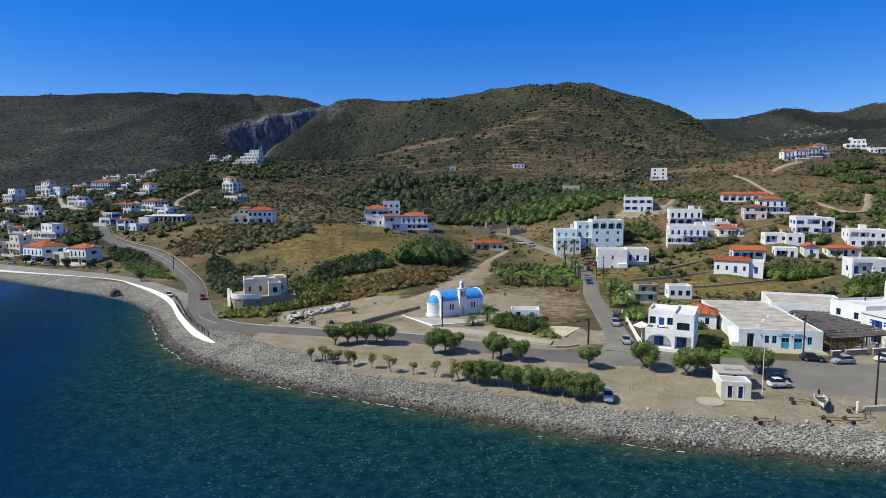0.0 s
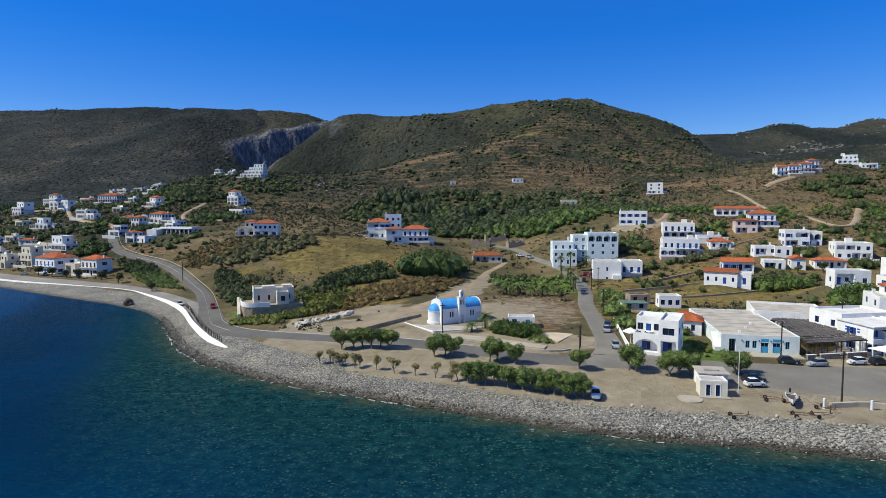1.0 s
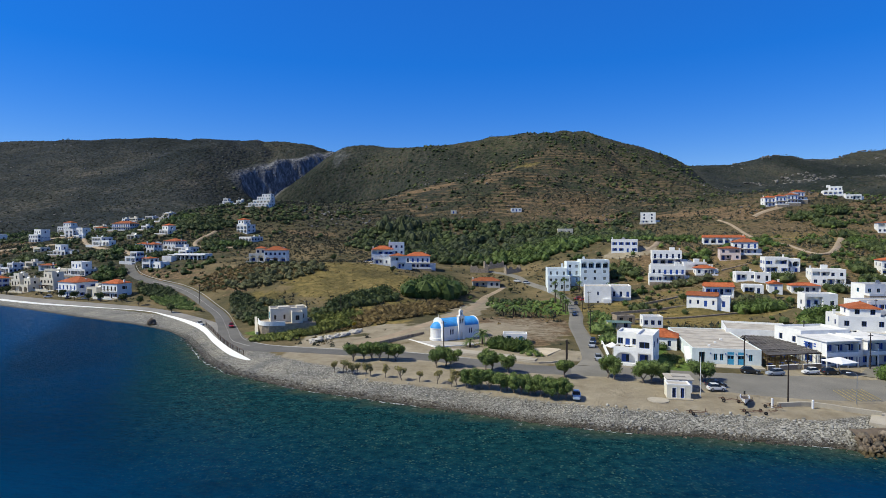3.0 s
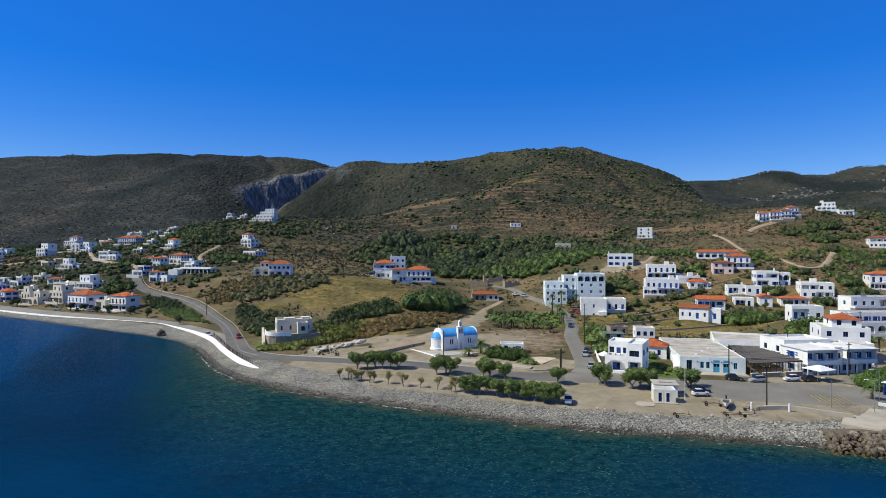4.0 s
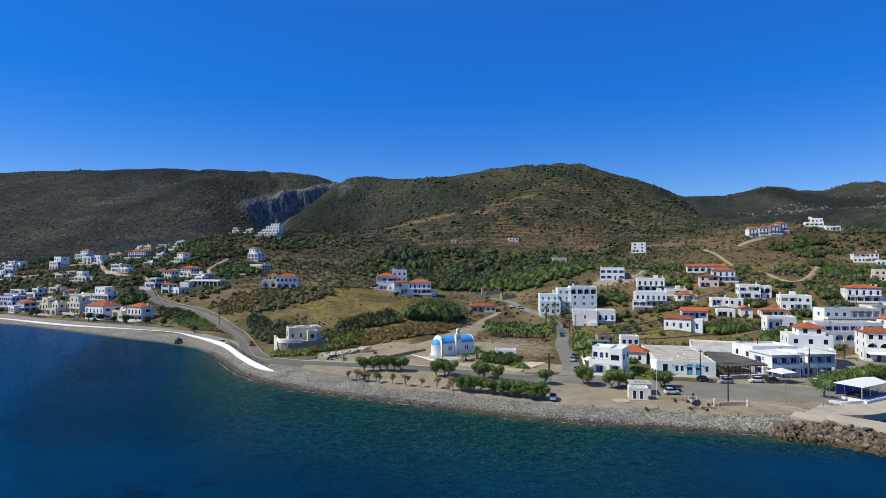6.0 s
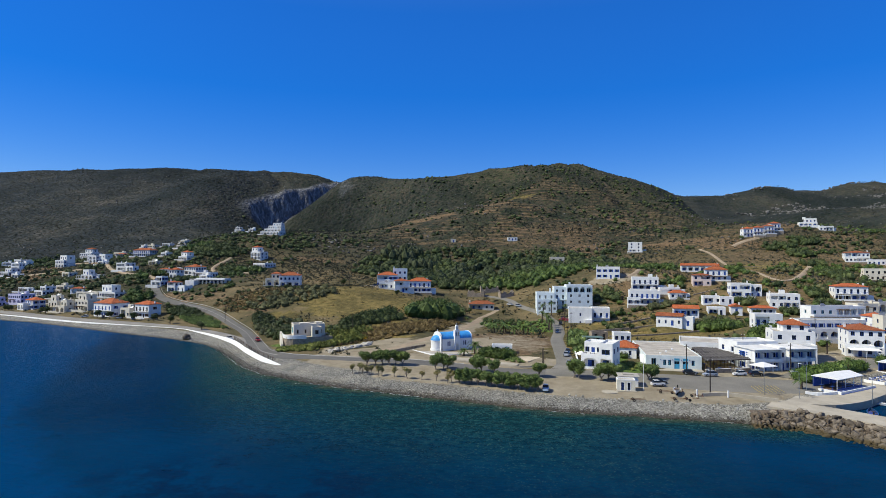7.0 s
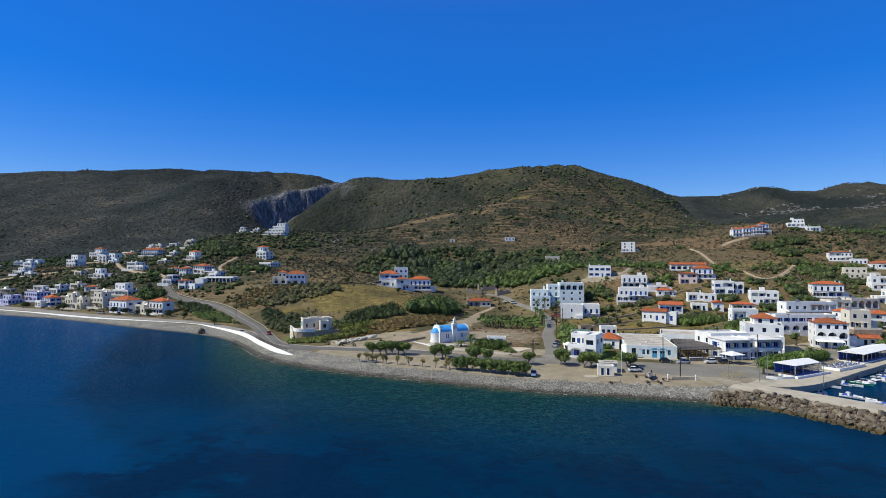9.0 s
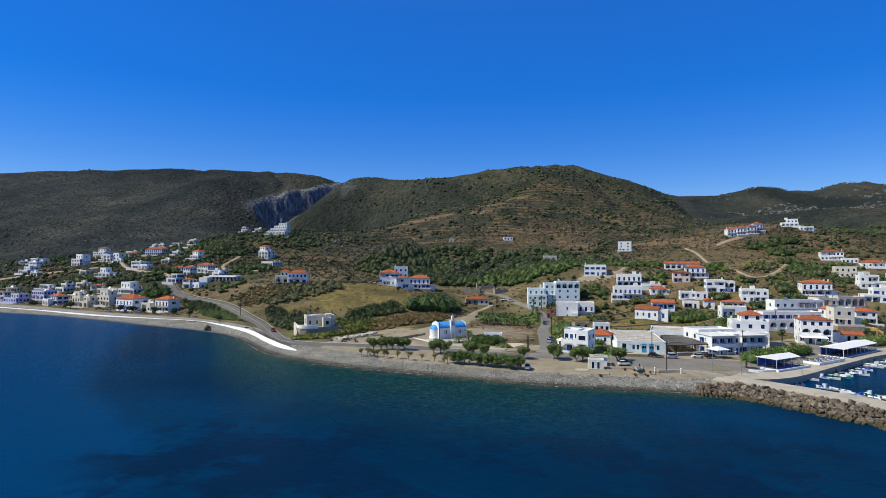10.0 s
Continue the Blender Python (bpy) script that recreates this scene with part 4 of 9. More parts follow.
def wall_side(b, at, w, h0, h1, openings, deep=0.22):
    """One side of a house with openings cut through: at(u, depth, z) gives the place. Openings: u0, z0, u1, z1, arched, depth."""
    us = sorted({0.0, w, *[o[0] for o in openings], *[o[2] for o in openings]})
    zs = sorted({h0, h1, *[o[1] for o in openings], *[o[3] for o in openings]})
    for u0, u1 in zip(us, us[1:]):
        for z0, z1 in zip(zs, zs[1:]):
            um, zm = (u0 + u1) / 2, (z0 + z1) / 2
            if any(o[0] < um < o[2] and o[1] < zm < o[3] for o in openings):
                continue
            b.add([at(u0, 0, z0), at(u1, 0, z0), at(u1, 0, z1), at(u0, 0, z1)], [(0, 1, 2, 3)])
    for u0, z0, u1, z1, arched, d in openings:
        r = (u1 - u0) / 2
        zc = z1 - r if arched else z1
        rim = [(u0, z0), (u1, z0), (u1, zc)]
        if arched:
            arc = [((u0 + u1) / 2 + r * math.cos(a), zc + min(r, z1 - zc) * math.sin(a)) for a in [math.pi * k / 8 for k in range(1, 8)]]
            rim += arc
            for half, corner in ((arc[:4], (u1, z1)), (arc[3:], (u0, z1))):
                run = ([(u1, zc)] + half) if corner[0] == u1 else (half + [(u0, zc)])
                for p, q2 in zip(run, run[1:]):
                    b.add([at(p[0], 0, p[1]), at(*(corner[0], 0, corner[1])), at(q2[0], 0, q2[1])], [(0, 1, 2)])
        rim.append((u0, zc))
        n = len(rim)
        b.add([at(u, 0, z) for u, z in rim] + [at(u, d, z) for u, z in rim], [(i, n + i, n + (i + 1) % n, (i + 1) % n) for i in range(n)] + [tuple(range(n, 2 * n))])


def tile_roof(root, w, d, z, cx=0.0, cy=0.0, over=0.35, pitch=0.42, gable=False, label=""):
    x0, x1, y0, y1 = cx - w / 2 - over, cx + w / 2 + over, cy - over, cy + d + over
    W, D = x1 - x0, y1 - y0
    rise = min(W, D) / 2 * pitch
    b = Build()
    if W >= D:
        inset = 0.02 if gable else D / 2 * 0.95
        r0, r1 = (x0 + inset, (y0 + y1) / 2, z + rise), (x1 - inset, (y0 + y1) / 2, z + rise)
        top = [(x0, y0, z + 0.12), (x1, y0, z + 0.12), (x1, y1, z + 0.12), (x0, y1, z + 0.12), r0, r1]
        faces = [(0, 1, 5, 4), (2, 3, 4, 5), (3, 0, 4), (1, 2, 5)]
    else:
        inset = 0.02 if gable else W / 2 * 0.95
        r0, r1 = ((x0 + x1) / 2, y0 + inset, z + rise), ((x0 + x1) / 2, y1 - inset, z + rise)
        top = [(x0, y0, z + 0.12), (x1, y0, z + 0.12), (x1, y1, z + 0.12), (x0, y1, z + 0.12), r0, r1]
        faces = [(0, 1, 4), (2, 3, 5), (3, 0, 4, 5), (1, 2, 5, 4)]
    b.add(top, faces)
    b.box(x0, y0, z - 0.04, x1, y1, z + 0.12)
    roof = part("roof", b, TILES, root, label or "terracotta tiled roof")
    ridge = Build().tube([r0, r1], [0.14, 0.14], 6)
    part("ridge", ridge, TILES, roof)
    return roof


def flat_roof(root, w, d, z, cx, cy, wall, top=None, parapet=0.55):
    b = Build()
    x0, x1, y0, y1 = cx - w / 2, cx + w / 2, cy, cy + d
    t = 0.22
    for q in ((x0, y0, x1, y0 + t), (x0, y1 - t, x1, y1), (x0, y0 + t, x0 + t, y1 - t), (x1 - t, y0 + t, x1, y1 - t)):
        b.box(q[0], q[1], z, q[2], q[3], z + parapet)
    part("parapet", b, wall, root)
    s = Build().box(x0 + t, y0 + t, z - 0.25, x1 - t, y1 - t, z + 0.06)
    part("roof", s, top or ROOFSLAB, root, "flat screeded roof slab")


def block(root, w, d, n, roof="flat", cx=0.0, cy=0.0, z=0.0, wall=WHITE, trim=BLUE, h=3.1, front=None, arch=(), side=1, shutters=False, balcony=(), loggia=(), door=True, top=None, chimney=False,
          sink=2.5, win_w=1.15, pitch=0.42, open_share=0.5):
    """A volume of a house: walls with openings, windows, doors, roof. arch: storeys whose front is an arcade; balcony: storeys with one."""
    H = n * h + 0.15
    b = Build()
    x0, x1, y0, y1 = cx - w / 2, cx + w / 2, cy, cy + d
    sides = (("front", w, lambda u, q, zz: (x0 + u, y0 + q, zz), 0.0), ("right", d, lambda u, q, zz: (x1 - q, y0 + u, zz), 90.0),
             ("back", w, lambda u, q, zz: (x1 - u, y1 - q, zz), 180.0), ("left", d, lambda u, q, zz: (x0 + q, y1 - u, zz), 270.0))
    for name, width, at, turn in sides:
        opens, fits = [], []
        count = (front or max(1, int(width / 2.4))) if name == "front" else 0 if name == "back" else side * max(1, int(width / 4.2)) if width > 3 else 0
        for k in range(n):
            zb = z + k * h
            if name == "front" and k in arch:
                m = max(1, int(round(width / 3.6)))
                for i in range(m):
                    c, aw = width * (i + 0.5) / m, min(2.7, width / m - 0.5)
                    opens.append((c - aw / 2, zb + 0.05, c + aw / 2, zb + h - 0.35, True, 2.2))
                    fits.append((c, zb + 0.08, max(1.1, aw * 0.72), 2.05, 2.2 - 0.17, "door"))
                continue
            shade = None
            if name == "front" and k in loggia and width > 5:
                lw, on_left = width * open_share, (k + int(width)) % 2
                shade = (0.45, 0.45 + lw) if on_left else (width - 0.45 - lw, width - 0.45)
                bays = max(1, int(lw / 2.6))
                for j in range(bays):   # pillars stand between the bays
                    u0 = shade[0] + lw * j / bays
                    opens.append((u0, zb + (0.9 if k else 0.05), u0 + lw / bays - (0.28 if j < bays - 1 else 0), zb + h - 0.35, False, 2.0))
                if not k:
                    fits.append((sum(shade) / 2 - lw * 0.2, zb + 0.08, 1.0, 2.1, 1.83, "door"))
                fits.append((sum(shade) / 2 + lw * 0.25, zb + 0.95, 1.0, 1.2, 1.83, "window"))
            for i in range(count):
                c = width * (i + 0.5) / count
                if shade and shade[0] - 0.7 < c < shade[1] + 0.7:
                    continue
                is_door = (name == "front" and ((k == 0 and door and i == count // 2) or k in balcony))
                ww, hh, zz = (1.0, 2.1, zb + 0.08) if is_door else (win_w, 1.4, zb + 0.85)
                if width / count < ww + 0.4:
                    ww = max(0.5, width / count - 0.4)
                opens.append((c - ww / 2, zz, c + ww / 2, zz + hh, False, 0.2))
                fits.append((c, zz, ww, hh, 0.0, "door" if is_door else "window"))
        wall_side(b, at, width, z - sink, z + H, opens)
        for c, zz, ww, hh, back, kind in fits:
            fr, pa, sh = window_meshes(ww, hh, trim)
            px, py, pz = at(c, back, zz)
            ob = part(kind, fr, None, root, "", pose(px, py, pz, 0, 0, turn))
            if kind == "door" and trim in (BLUE, SKYBLUE) and int(px * 3 + pz * 5 + c * 7) % 3:
                leaf = Build().box(-ww / 2 + 0.05, 0.05, 0.03, ww / 2 - 0.05, 0.1, hh - 0.08)
                leaf.box(-0.02, 0.035, 0.03, 0.02, 0.05, hh - 0.08)
                part("door_leaf", leaf, trim, ob)
            else:
                part("pane", pa, None, ob)
            if shutters and kind == "window":
                for sgn, rot in ((1, 0), (-1, 180)):
                    s = part("shutter", sh, None, ob, "", pose(sgn * (ww / 2 + 0.03), -0.03 if sgn > 0 else -0.09, 0, 0, 0, rot))
    part("wall", b, wall, root)
    for k in balcony:
        zb = z + k * h
        bb = Build().box(x0 + 0.15, y0 - 1.15, zb - 0.14, x1 - 0.15, y0 - 0.003, zb + 0.02)
        slab = part("balcony", bb, wall, root, "concrete balcony slab")
        r = Build()
        r.box(x0 + 0.17, y0 - 1.13, zb + 0.9, x1 - 0.17, y0 - 1.06, zb + 0.97)
        r.box(x0 + 0.17, y0 - 1.12, zb + 0.14, x1 - 0.17, y0 - 1.08, zb + 0.18)
        m = int(w / 0.45)
        for i in range(m + 1):
            xx = x0 + 0.2 + (w - 0.4) * i / m
            r.box(xx - 0.02, y0 - 1.115, zb + 0.02, xx + 0.02, y0 - 1.075, zb + 0.9)
        part("railing", r, trim, slab)
    zt = z + H
    if roof == "tile":
        tile_roof(root, w, d, zt, cx, cy, pitch=pitch)
        s = Build().box(x0 + 0.1, y0 + 0.1, zt - 0.2, x1 - 0.1, y1 - 0.1, zt - 0.06)
        part("ceiling_slab", s, wall, root)
    elif roof == "gable":
        tile_roof(root, w, d, zt, cx, cy, gable=True, pitch=pitch)
        g = Build()
        rise = (min(w, d) / 2 + 0.35) * pitch - 0.15
        if w >= d:
            for xx in (x0, x1 - 0.25):
                g.add([(xx, y0, zt), (xx, y1, zt), (xx, (y0 + y1) / 2, zt + rise), (xx + 0.25, y0, zt), (xx + 0.25, y1, zt), (xx + 0.25, (y0 + y1) / 2, zt + rise)],
                      [(0, 2, 1), (3, 4, 5), (0, 3, 5, 2), (1, 2, 5, 4), (0, 1, 4, 3)])
        else:
            for yy in (y0, y1 - 0.25):
                g.add([(x0, yy, zt), (x1, yy, zt), ((x0 + x1) / 2, yy, zt + rise), (x0, yy + 0.25, zt), (x1, yy + 0.25, zt), ((x0 + x1) / 2, yy + 0.25, zt + rise)],
                      [(0, 1, 2), (3, 5, 4), (0, 2, 5, 3), (1, 4, 5, 2), (0, 3, 4, 1)])
        part("gable", g, wall, root)
    elif roof == "flat":
        flat_roof(root, w, d, zt, cx, cy, wall, top)
    if chimney:
        ch = Build()
        px, py = x0 + w * 0.82, y0 + d * 0.6
        ch.box(px - 0.3, py - 0.3, zt - 0.1, px + 0.3, py + 0.3, zt + 1.5)
        ch.box(px - 0.38, py - 0.38, zt + 1.5, px + 0.38, py + 0.38, zt + 1.62)
        part("chimney", ch, wall, root)
    return zt


SHADE = {}


def shade_pieces(deep, wood):
    """Post and slat of a terrace pergola, shared by those alike."""
    if (deep, wood.name) not in SHADE:
        post = Build().box(-0.08, -0.08, 0.0, 0.08, 0.08, 2.4).mesh("post")
        slat = Build().box(-0.05, -deep + 0.1, 0.0, 0.05, -0.02, 0.12).mesh("slat")
        post.materials.append(wood)
        slat.materials.append(wood)
        SHADE[(deep, wood.name)] = (post, slat)
    return SHADE[(deep, wood.name)]


def yard(root, x, y, w, d, n, h, roof, wall):
    """The terrace before a house, its low wall, a shade roof on posts, and what stands on the roof."""
    q = random.Random(int(x * 7 + y * 13))
    deep, x0 = q.uniform(2.4, 4.0), -w / 2 - q.uniform(0.2, 1.6)
    x1 = w / 2 + q.uniform(0.2, 2.0)
    if q.random() < 0.75:
        part("terrace", Build().box(x0, -deep, -5.0, x1, -0.004, -0.02), RUBBLE if q.random() < 0.65 else wall, root)
        p = Build().box(x0, -deep, -0.02, x1, -deep + 0.2, 0.75)
        p.box(x0, -deep + 0.2, -0.02, x0 + 0.2, -0.3, 0.75)
        part("terrace_wall", p, wall, root)
        if q.random() < 0.6:
            a = q.uniform(x0 + 0.5, 0)
            b = min(x1 - 0.3, a + q.uniform(3, 6))
            wood = BROWNWOOD if q.random() < 0.6 else wall
            beam = part("pergola", Build().box(a - 0.3, -deep + 0.2, 2.4, b + 0.3, -deep + 0.4, 2.54), wood, root)
            post, slat = shade_pieces(round(deep, 1), wood)
            for px in (a, (a + b) / 2, b):
                part("post", post, None, beam, "", pose(px, -deep + 0.43, 0))
            for i in range(int((b - a) / 0.8) + 1):
                part("slat", slat, None, beam, "", pose(a + i * 0.8, 0, 2.54))
    if q.random() < 0.35:
        part("annex", Build().box(w / 2 + 0.003, d * 0.25, -2.5, w / 2 + q.uniform(1.6, 3.2), d * 0.85, q.uniform(2.2, 2.8)), wall, root)
    zt = n * h + 0.15
    if q.random() < 0.7:
        cx, cy = (w / 2 - 0.5) * (1 if q.random() < 0.5 else -1), d * q.uniform(0.3, 0.8)
        part("chimney", Build().box(cx - 0.28, cy - 0.28, zt - 1.0, cx + 0.28, cy + 0.28, zt + 1.5).box(cx - 0.36, cy - 0.36, zt + 1.5, cx + 0.36, cy + 0.36, zt + 1.64), wall, root)
    if roof == "flat":
        if q.random() < 0.5:
            cx, cy = q.uniform(-w / 4, w / 4), d * q.uniform(0.5, 0.7)
            t = Build().tube([(cx - 0.55, cy, zt + 1.25), (cx + 0.55, cy, zt + 1.25)], [0.26, 0.26], 10)
            t.add([(cx - 0.9, cy - 1.2, zt + 0.1), (cx + 0.9, cy - 1.2, zt + 0.1), (cx + 0.9, cy - 0.1, zt + 1.1), (cx - 0.9, cy - 0.1, zt + 1.1), (cx - 0.9, cy - 1.2, zt + 0.05), (cx + 0.9, cy - 1.2, zt + 0.05), (cx + 0.9, cy - 0.1, zt + 0.05), (cx - 0.9, cy - 0.1, zt + 0.05)],
                  [(0, 1, 2, 3), (4, 0, 3, 7), (1, 5, 6, 2), (3, 2, 6, 7), (0, 4, 5, 1)])
            part("water_heater", t, STEEL, root, "solar water heater on the roof")
        if q.random() < 0.4:
            cx, cy = q.uniform(-w / 3, w / 3), d * 0.75
            part("stair_head", Build().box(cx - 1.1, cy - 1.0, zt + 0.06, cx + 1.1, cy + 1.0, zt + 2.0), wall, root)
    if q.random() < 0.5:
        cx, cy = q.uniform(-w / 3, w / 3), d * 0.5
        a = Build().tube([(cx, cy, zt - 0.1), (cx, cy, zt + 2.6)], [0.03, 0.03], 4)
        for k in range(3):
            a.tube([(cx - 0.5, cy, zt + 2.0 + 0.25 * k), (cx + 0.5, cy, zt + 2.0 + 0.25 * k)], [0.015, 0.015], 3)
        part("antenna", a, STEEL, root)


def house(x, y, rot, w, d, n, roof="flat", label="", lift=0.0, name="house", front_yard=True, **more):
    if x < -120 and y > 285:   # the hillside houses are small and low
        w, d, more["h"] = w * 0.9, d * 0.9, min(more.get("h", 3.1), 2.7)
        more.setdefault("win_w", 1.3)
        more.setdefault("wall", HAZYWHITE)
        more.setdefault("front", max(2, int(w / 2.2)))
        if "loggia" in more:
            more["loggia"], more["open_share"] = tuple(range(n)), 0.8
        more.setdefault("side", 2)
    root = thing(name, x, y, ground(x, y) - float(village_rise(x, y)) + lift, rot, label, "house", "houses of the village")
    step = more.pop("step", 0)
    if step and n > 1:
        # the top storey stands back and to one side, behind a roof terrace
        low, high, h, wide = dict(more), dict(more), more.get("h", 3.1), 0.64
        for key in ("arch", "loggia", "balcony"):
            low[key] = tuple(k for k in more.get(key, ()) if k < n - 1)
            high[key] = (0,) if n - 1 in more.get(key, ()) and key != "balcony" else ()
        high.pop("front", None)
        block(root, w, d, n - 1, roof, **low)
        block(root, w * wide, d * 0.75, 1, roof, cx=step * w * (0.97 - wide) / 2, cy=d * 0.22, z=(n - 1) * h + 0.15, **dict(high, sink=0.1, chimney=False, h=h - 0.1))
    else:
        block(root, w, d, n, roof, **more)
    if front_yard:
        yard(root, x, y, w, d, n, more.get("h", 3.1), roof, more.get("wall", WHITE))
    return root


def plinth(root, w, d, y0):
    """Rubble retaining wall that carries a house on the slope."""
    part("plinth", Build().box(-w / 2, y0, -9, w / 2, y0 + d, -2.4), RUBBLE, root, "rubble retaining wall")


LAVENDER = surface("pale_lavender_render", (0.56, 0.55, 0.72), 0.12, 0.6, fine=9)
HILLW = "white two-storey village house on the scrub hillside"
# above the beach
r = house(-295.8, 306, -20, 13.5, 10.4, 2, wall=LAVENDER, label="pale lavender two-storey beach block with balconies", trim=BLUE, balcony=(1,), lift=0.4, h=2.85, step=1)
r = house(-281.8, 313, -20, 13.5, 10.4, 2, wall=LAVENDER, label="long pale lavender two-storey apartment wing", arch=(0,), lift=0.2, front=6)
r = house(-278.6, 330, -30, 12.7, 9.7, 2, label="white flat-roofed house behind the beach wing", loggia=(0, 1), h=2.85, step=1)
r = house(-253.5, 288, -30, 9.9, 7.6, 2, "tile", label="white beachfront house with terracotta hip roof", balcony=(1,), shutters=True, h=2.85)
block(r, 7, 3, 1, cx=-3.5, cy=-3.2, wall=WHITE, arch=(0,))
r = house(-231.7, 277, -21, 7.2, 6.2, 3, wall=CREAM, trim=BROWNWOOD, label="cream three-storey beachfront house, flat roof", balcony=(1, 2), loggia=(0,), h=2.85, step=-1)
r = house(-225.5, 274, -22, 8.2, 6.3, 2, wall=CREAM, trim=BROWNWOOD, label="cream two-storey beachfront house with balcony", balcony=(1,), arch=(0,), step=1)
r = house(-213.6, 275, -23, 10.9, 8.3, 3, wall=CREAM, trim=BROWNWOOD, label="pale three-storey beachfront house with many windows", front=4, loggia=(0,), h=2.85, step=-1)
r = house(-187.6, 252.5, -24, 14.0, 10.8, 2, "tile", h=3.5, label="large white beachfront house under a hip tile roof", shutters=True, balcony=(1,), chimney=True)
r = house(-172.6, 247.5, -24, 7.2, 6.2, 1, wall=CREAM, h=4.2, label="low cream flat-roofed house between beach houses", loggia=(0,))
r = house(-160.6, 242, -22, 9.9, 7.6, 2, "tile", h=3.4, label="white beachfront house with tile roof and balcony", balcony=(1,), shutters=True, trim=BROWNWOOD)
# the left slope
r = house(-366, 411, -24, 14.4, 11.1, 2, label=HILLW, arch=(0,), step=1)
r = house(-393.8, 462, -29, 13.5, 10.4, 2, label=HILLW, loggia=(0,), h=2.85)
block(r, 7, 6, 1, cx=8, cy=2, z=1)
r = house(-327.8, 422, -26, 13.5, 10.4, 2, label="white stepped house with arched porch", arch=(0,))
block(r, 9, 7, 1, cx=2, cy=2, z=6.25)
r = house(-291, 375, -26, 9.5, 7.3, 1, wall=CREAM, label="low cream flat-roofed house in dry fields", loggia=(0,), h=2.85)
r = house(-263.8, 358, -22, 13.5, 10.4, 1, label="low white flat-roofed house", arch=(0,))
block(r, 6, 5, 1, cx=-3, cy=1.5, z=3.2)
r = house(-345.3, 483, -19, 16.2, 12.5, 2, label="white stepped hillside house with small tile roof", arch=(0,))
block(r, 9, 6, 1, "tile", cx=2, cy=2, z=6.25)
r = house(-309, 436, -20, 9.9, 7.6, 2, label="white stepped hillside house with arches", arch=(0, 1))
block(r, 7, 7, 2, cx=8, cy=3, z=0.5)
r = house(-249.4, 376, -24, 11.7, 9.1, 2, label="white flat-roofed house with wide terrace", loggia=(0, 1), h=2.85)
block(r, 10, 5, 1, cx=8, cy=0, arch=(0,))
r = house(-312, 479, -26, 14.4, 11.1, 1, wall=CREAM, label="low cream house on the slope", front=6, loggia=(0,), h=2.85)
r = house(-265.7, 434, -18, 20.7, 10.1, 2, "tile", label="long white two-storey row under tile roof", balcony=(1,), front=8, h=2.85)
r = house(-306.3, 521, -18, 17.6, 8.6, 1, wall=CREAM, label="low pale house high on the slope", loggia=(0,), h=2.85)
r = house(-291.6, 482, -28, 7.2, 6.2, 2, label=HILLW, loggia=(0, 1), h=2.85, step=-1)
r = house(-278.8, 502, -18, 10.4, 6.7, 1, label="low white house high on the slope", loggia=(0,), h=2.85)
r = house(-266.8, 512, -18, 5.1, 6.7, 1, label="small white hut high on the slope", loggia=(0,), h=2.85)
r = house(-212.4, 396, -31, 11.7, 9.1, 1, label="white stepped hillside house with small tile roof", arch=(0,))
block(r, 7, 6, 1, "tile", cx=-1, cy=2, z=3.2, door=False)
r = house(-238.7, 418, -31, 8.2, 6.3, 1, label="low white flat-roofed house on the slope", loggia=(0,), h=2.85)
r = house(-186.7, 328, -25, 7.7, 6.2, 2, "tile", label="white hillside house with terracotta roof", arch=(0,))
r = house(-181.6, 342, -27, 12.7, 9.7, 2, "tile", label="white hillside house with terracotta roof and arcade", arch=(0,), pitch=0.35)
r = house(-168.6, 330, -26, 12.7, 9.7, 1, label="white flat-roofed house above a long terrace", h=3.4, loggia=(0,))
r = thing("house", -153.5, 303, ground(-153.5, 303), -18, "long low white building with an open pillared porch", "house", "houses of the village")
block(r, 22, 6, 1, cy=3.4, h=2.9, wall=HAZYWHITE, front=8, win_w=1.7, sink=3.0)
part("porch_floor", Build().box(-12, 0, -3, 12, 3.38, 0.06), CONCRETE, r)
part("porch_roof", Build().box(-12.4, -0.5, 2.75, 12.4, 3.38, 3.0), HAZYWHITE, r, "white slab roof over the porch")
for i in range(9):
    part("pillar", Build().box(-12 + 3.0 * i - 0.17, -0.2, 0.06, -12 + 3.0 * i + 0.17, 0.14, 2.75), HAZYWHITE, r)
part("wing", Build().box(-13, -4.2, -3, -5.5, -0.52, 2.3, 0.4), HAZYWHITE, r)
r = house(-187.9, 308, -20, 9.0, 6.9, 2, label="white flat-roofed two-storey house beside the lane", shutters=True, loggia=(0, 1), h=2.85, step=1)
r = house(-170.7, 293, -25, 7.2, 6.2, 2, label="white two-storey house with low tile roof", roof="tile", pitch=0.25, loggia=(0,))
block(r, 7, 6, 1, cx=7, cy=1)
r = house(-211.5, 296, -24, 16.2, 12.5, 1, label="low white flat-roofed house with two levels", h=3.6, loggia=(0,))
block(r, 9, 6, 1, cx=-3, cy=2, z=3.7, top=WHITEROOF)
r = house(-227.6, 302, -18, 19.6, 9.6, 1, wall=CREAM, label="low pale flat-roofed house behind the beach", h=3.2, loggia=(0,))
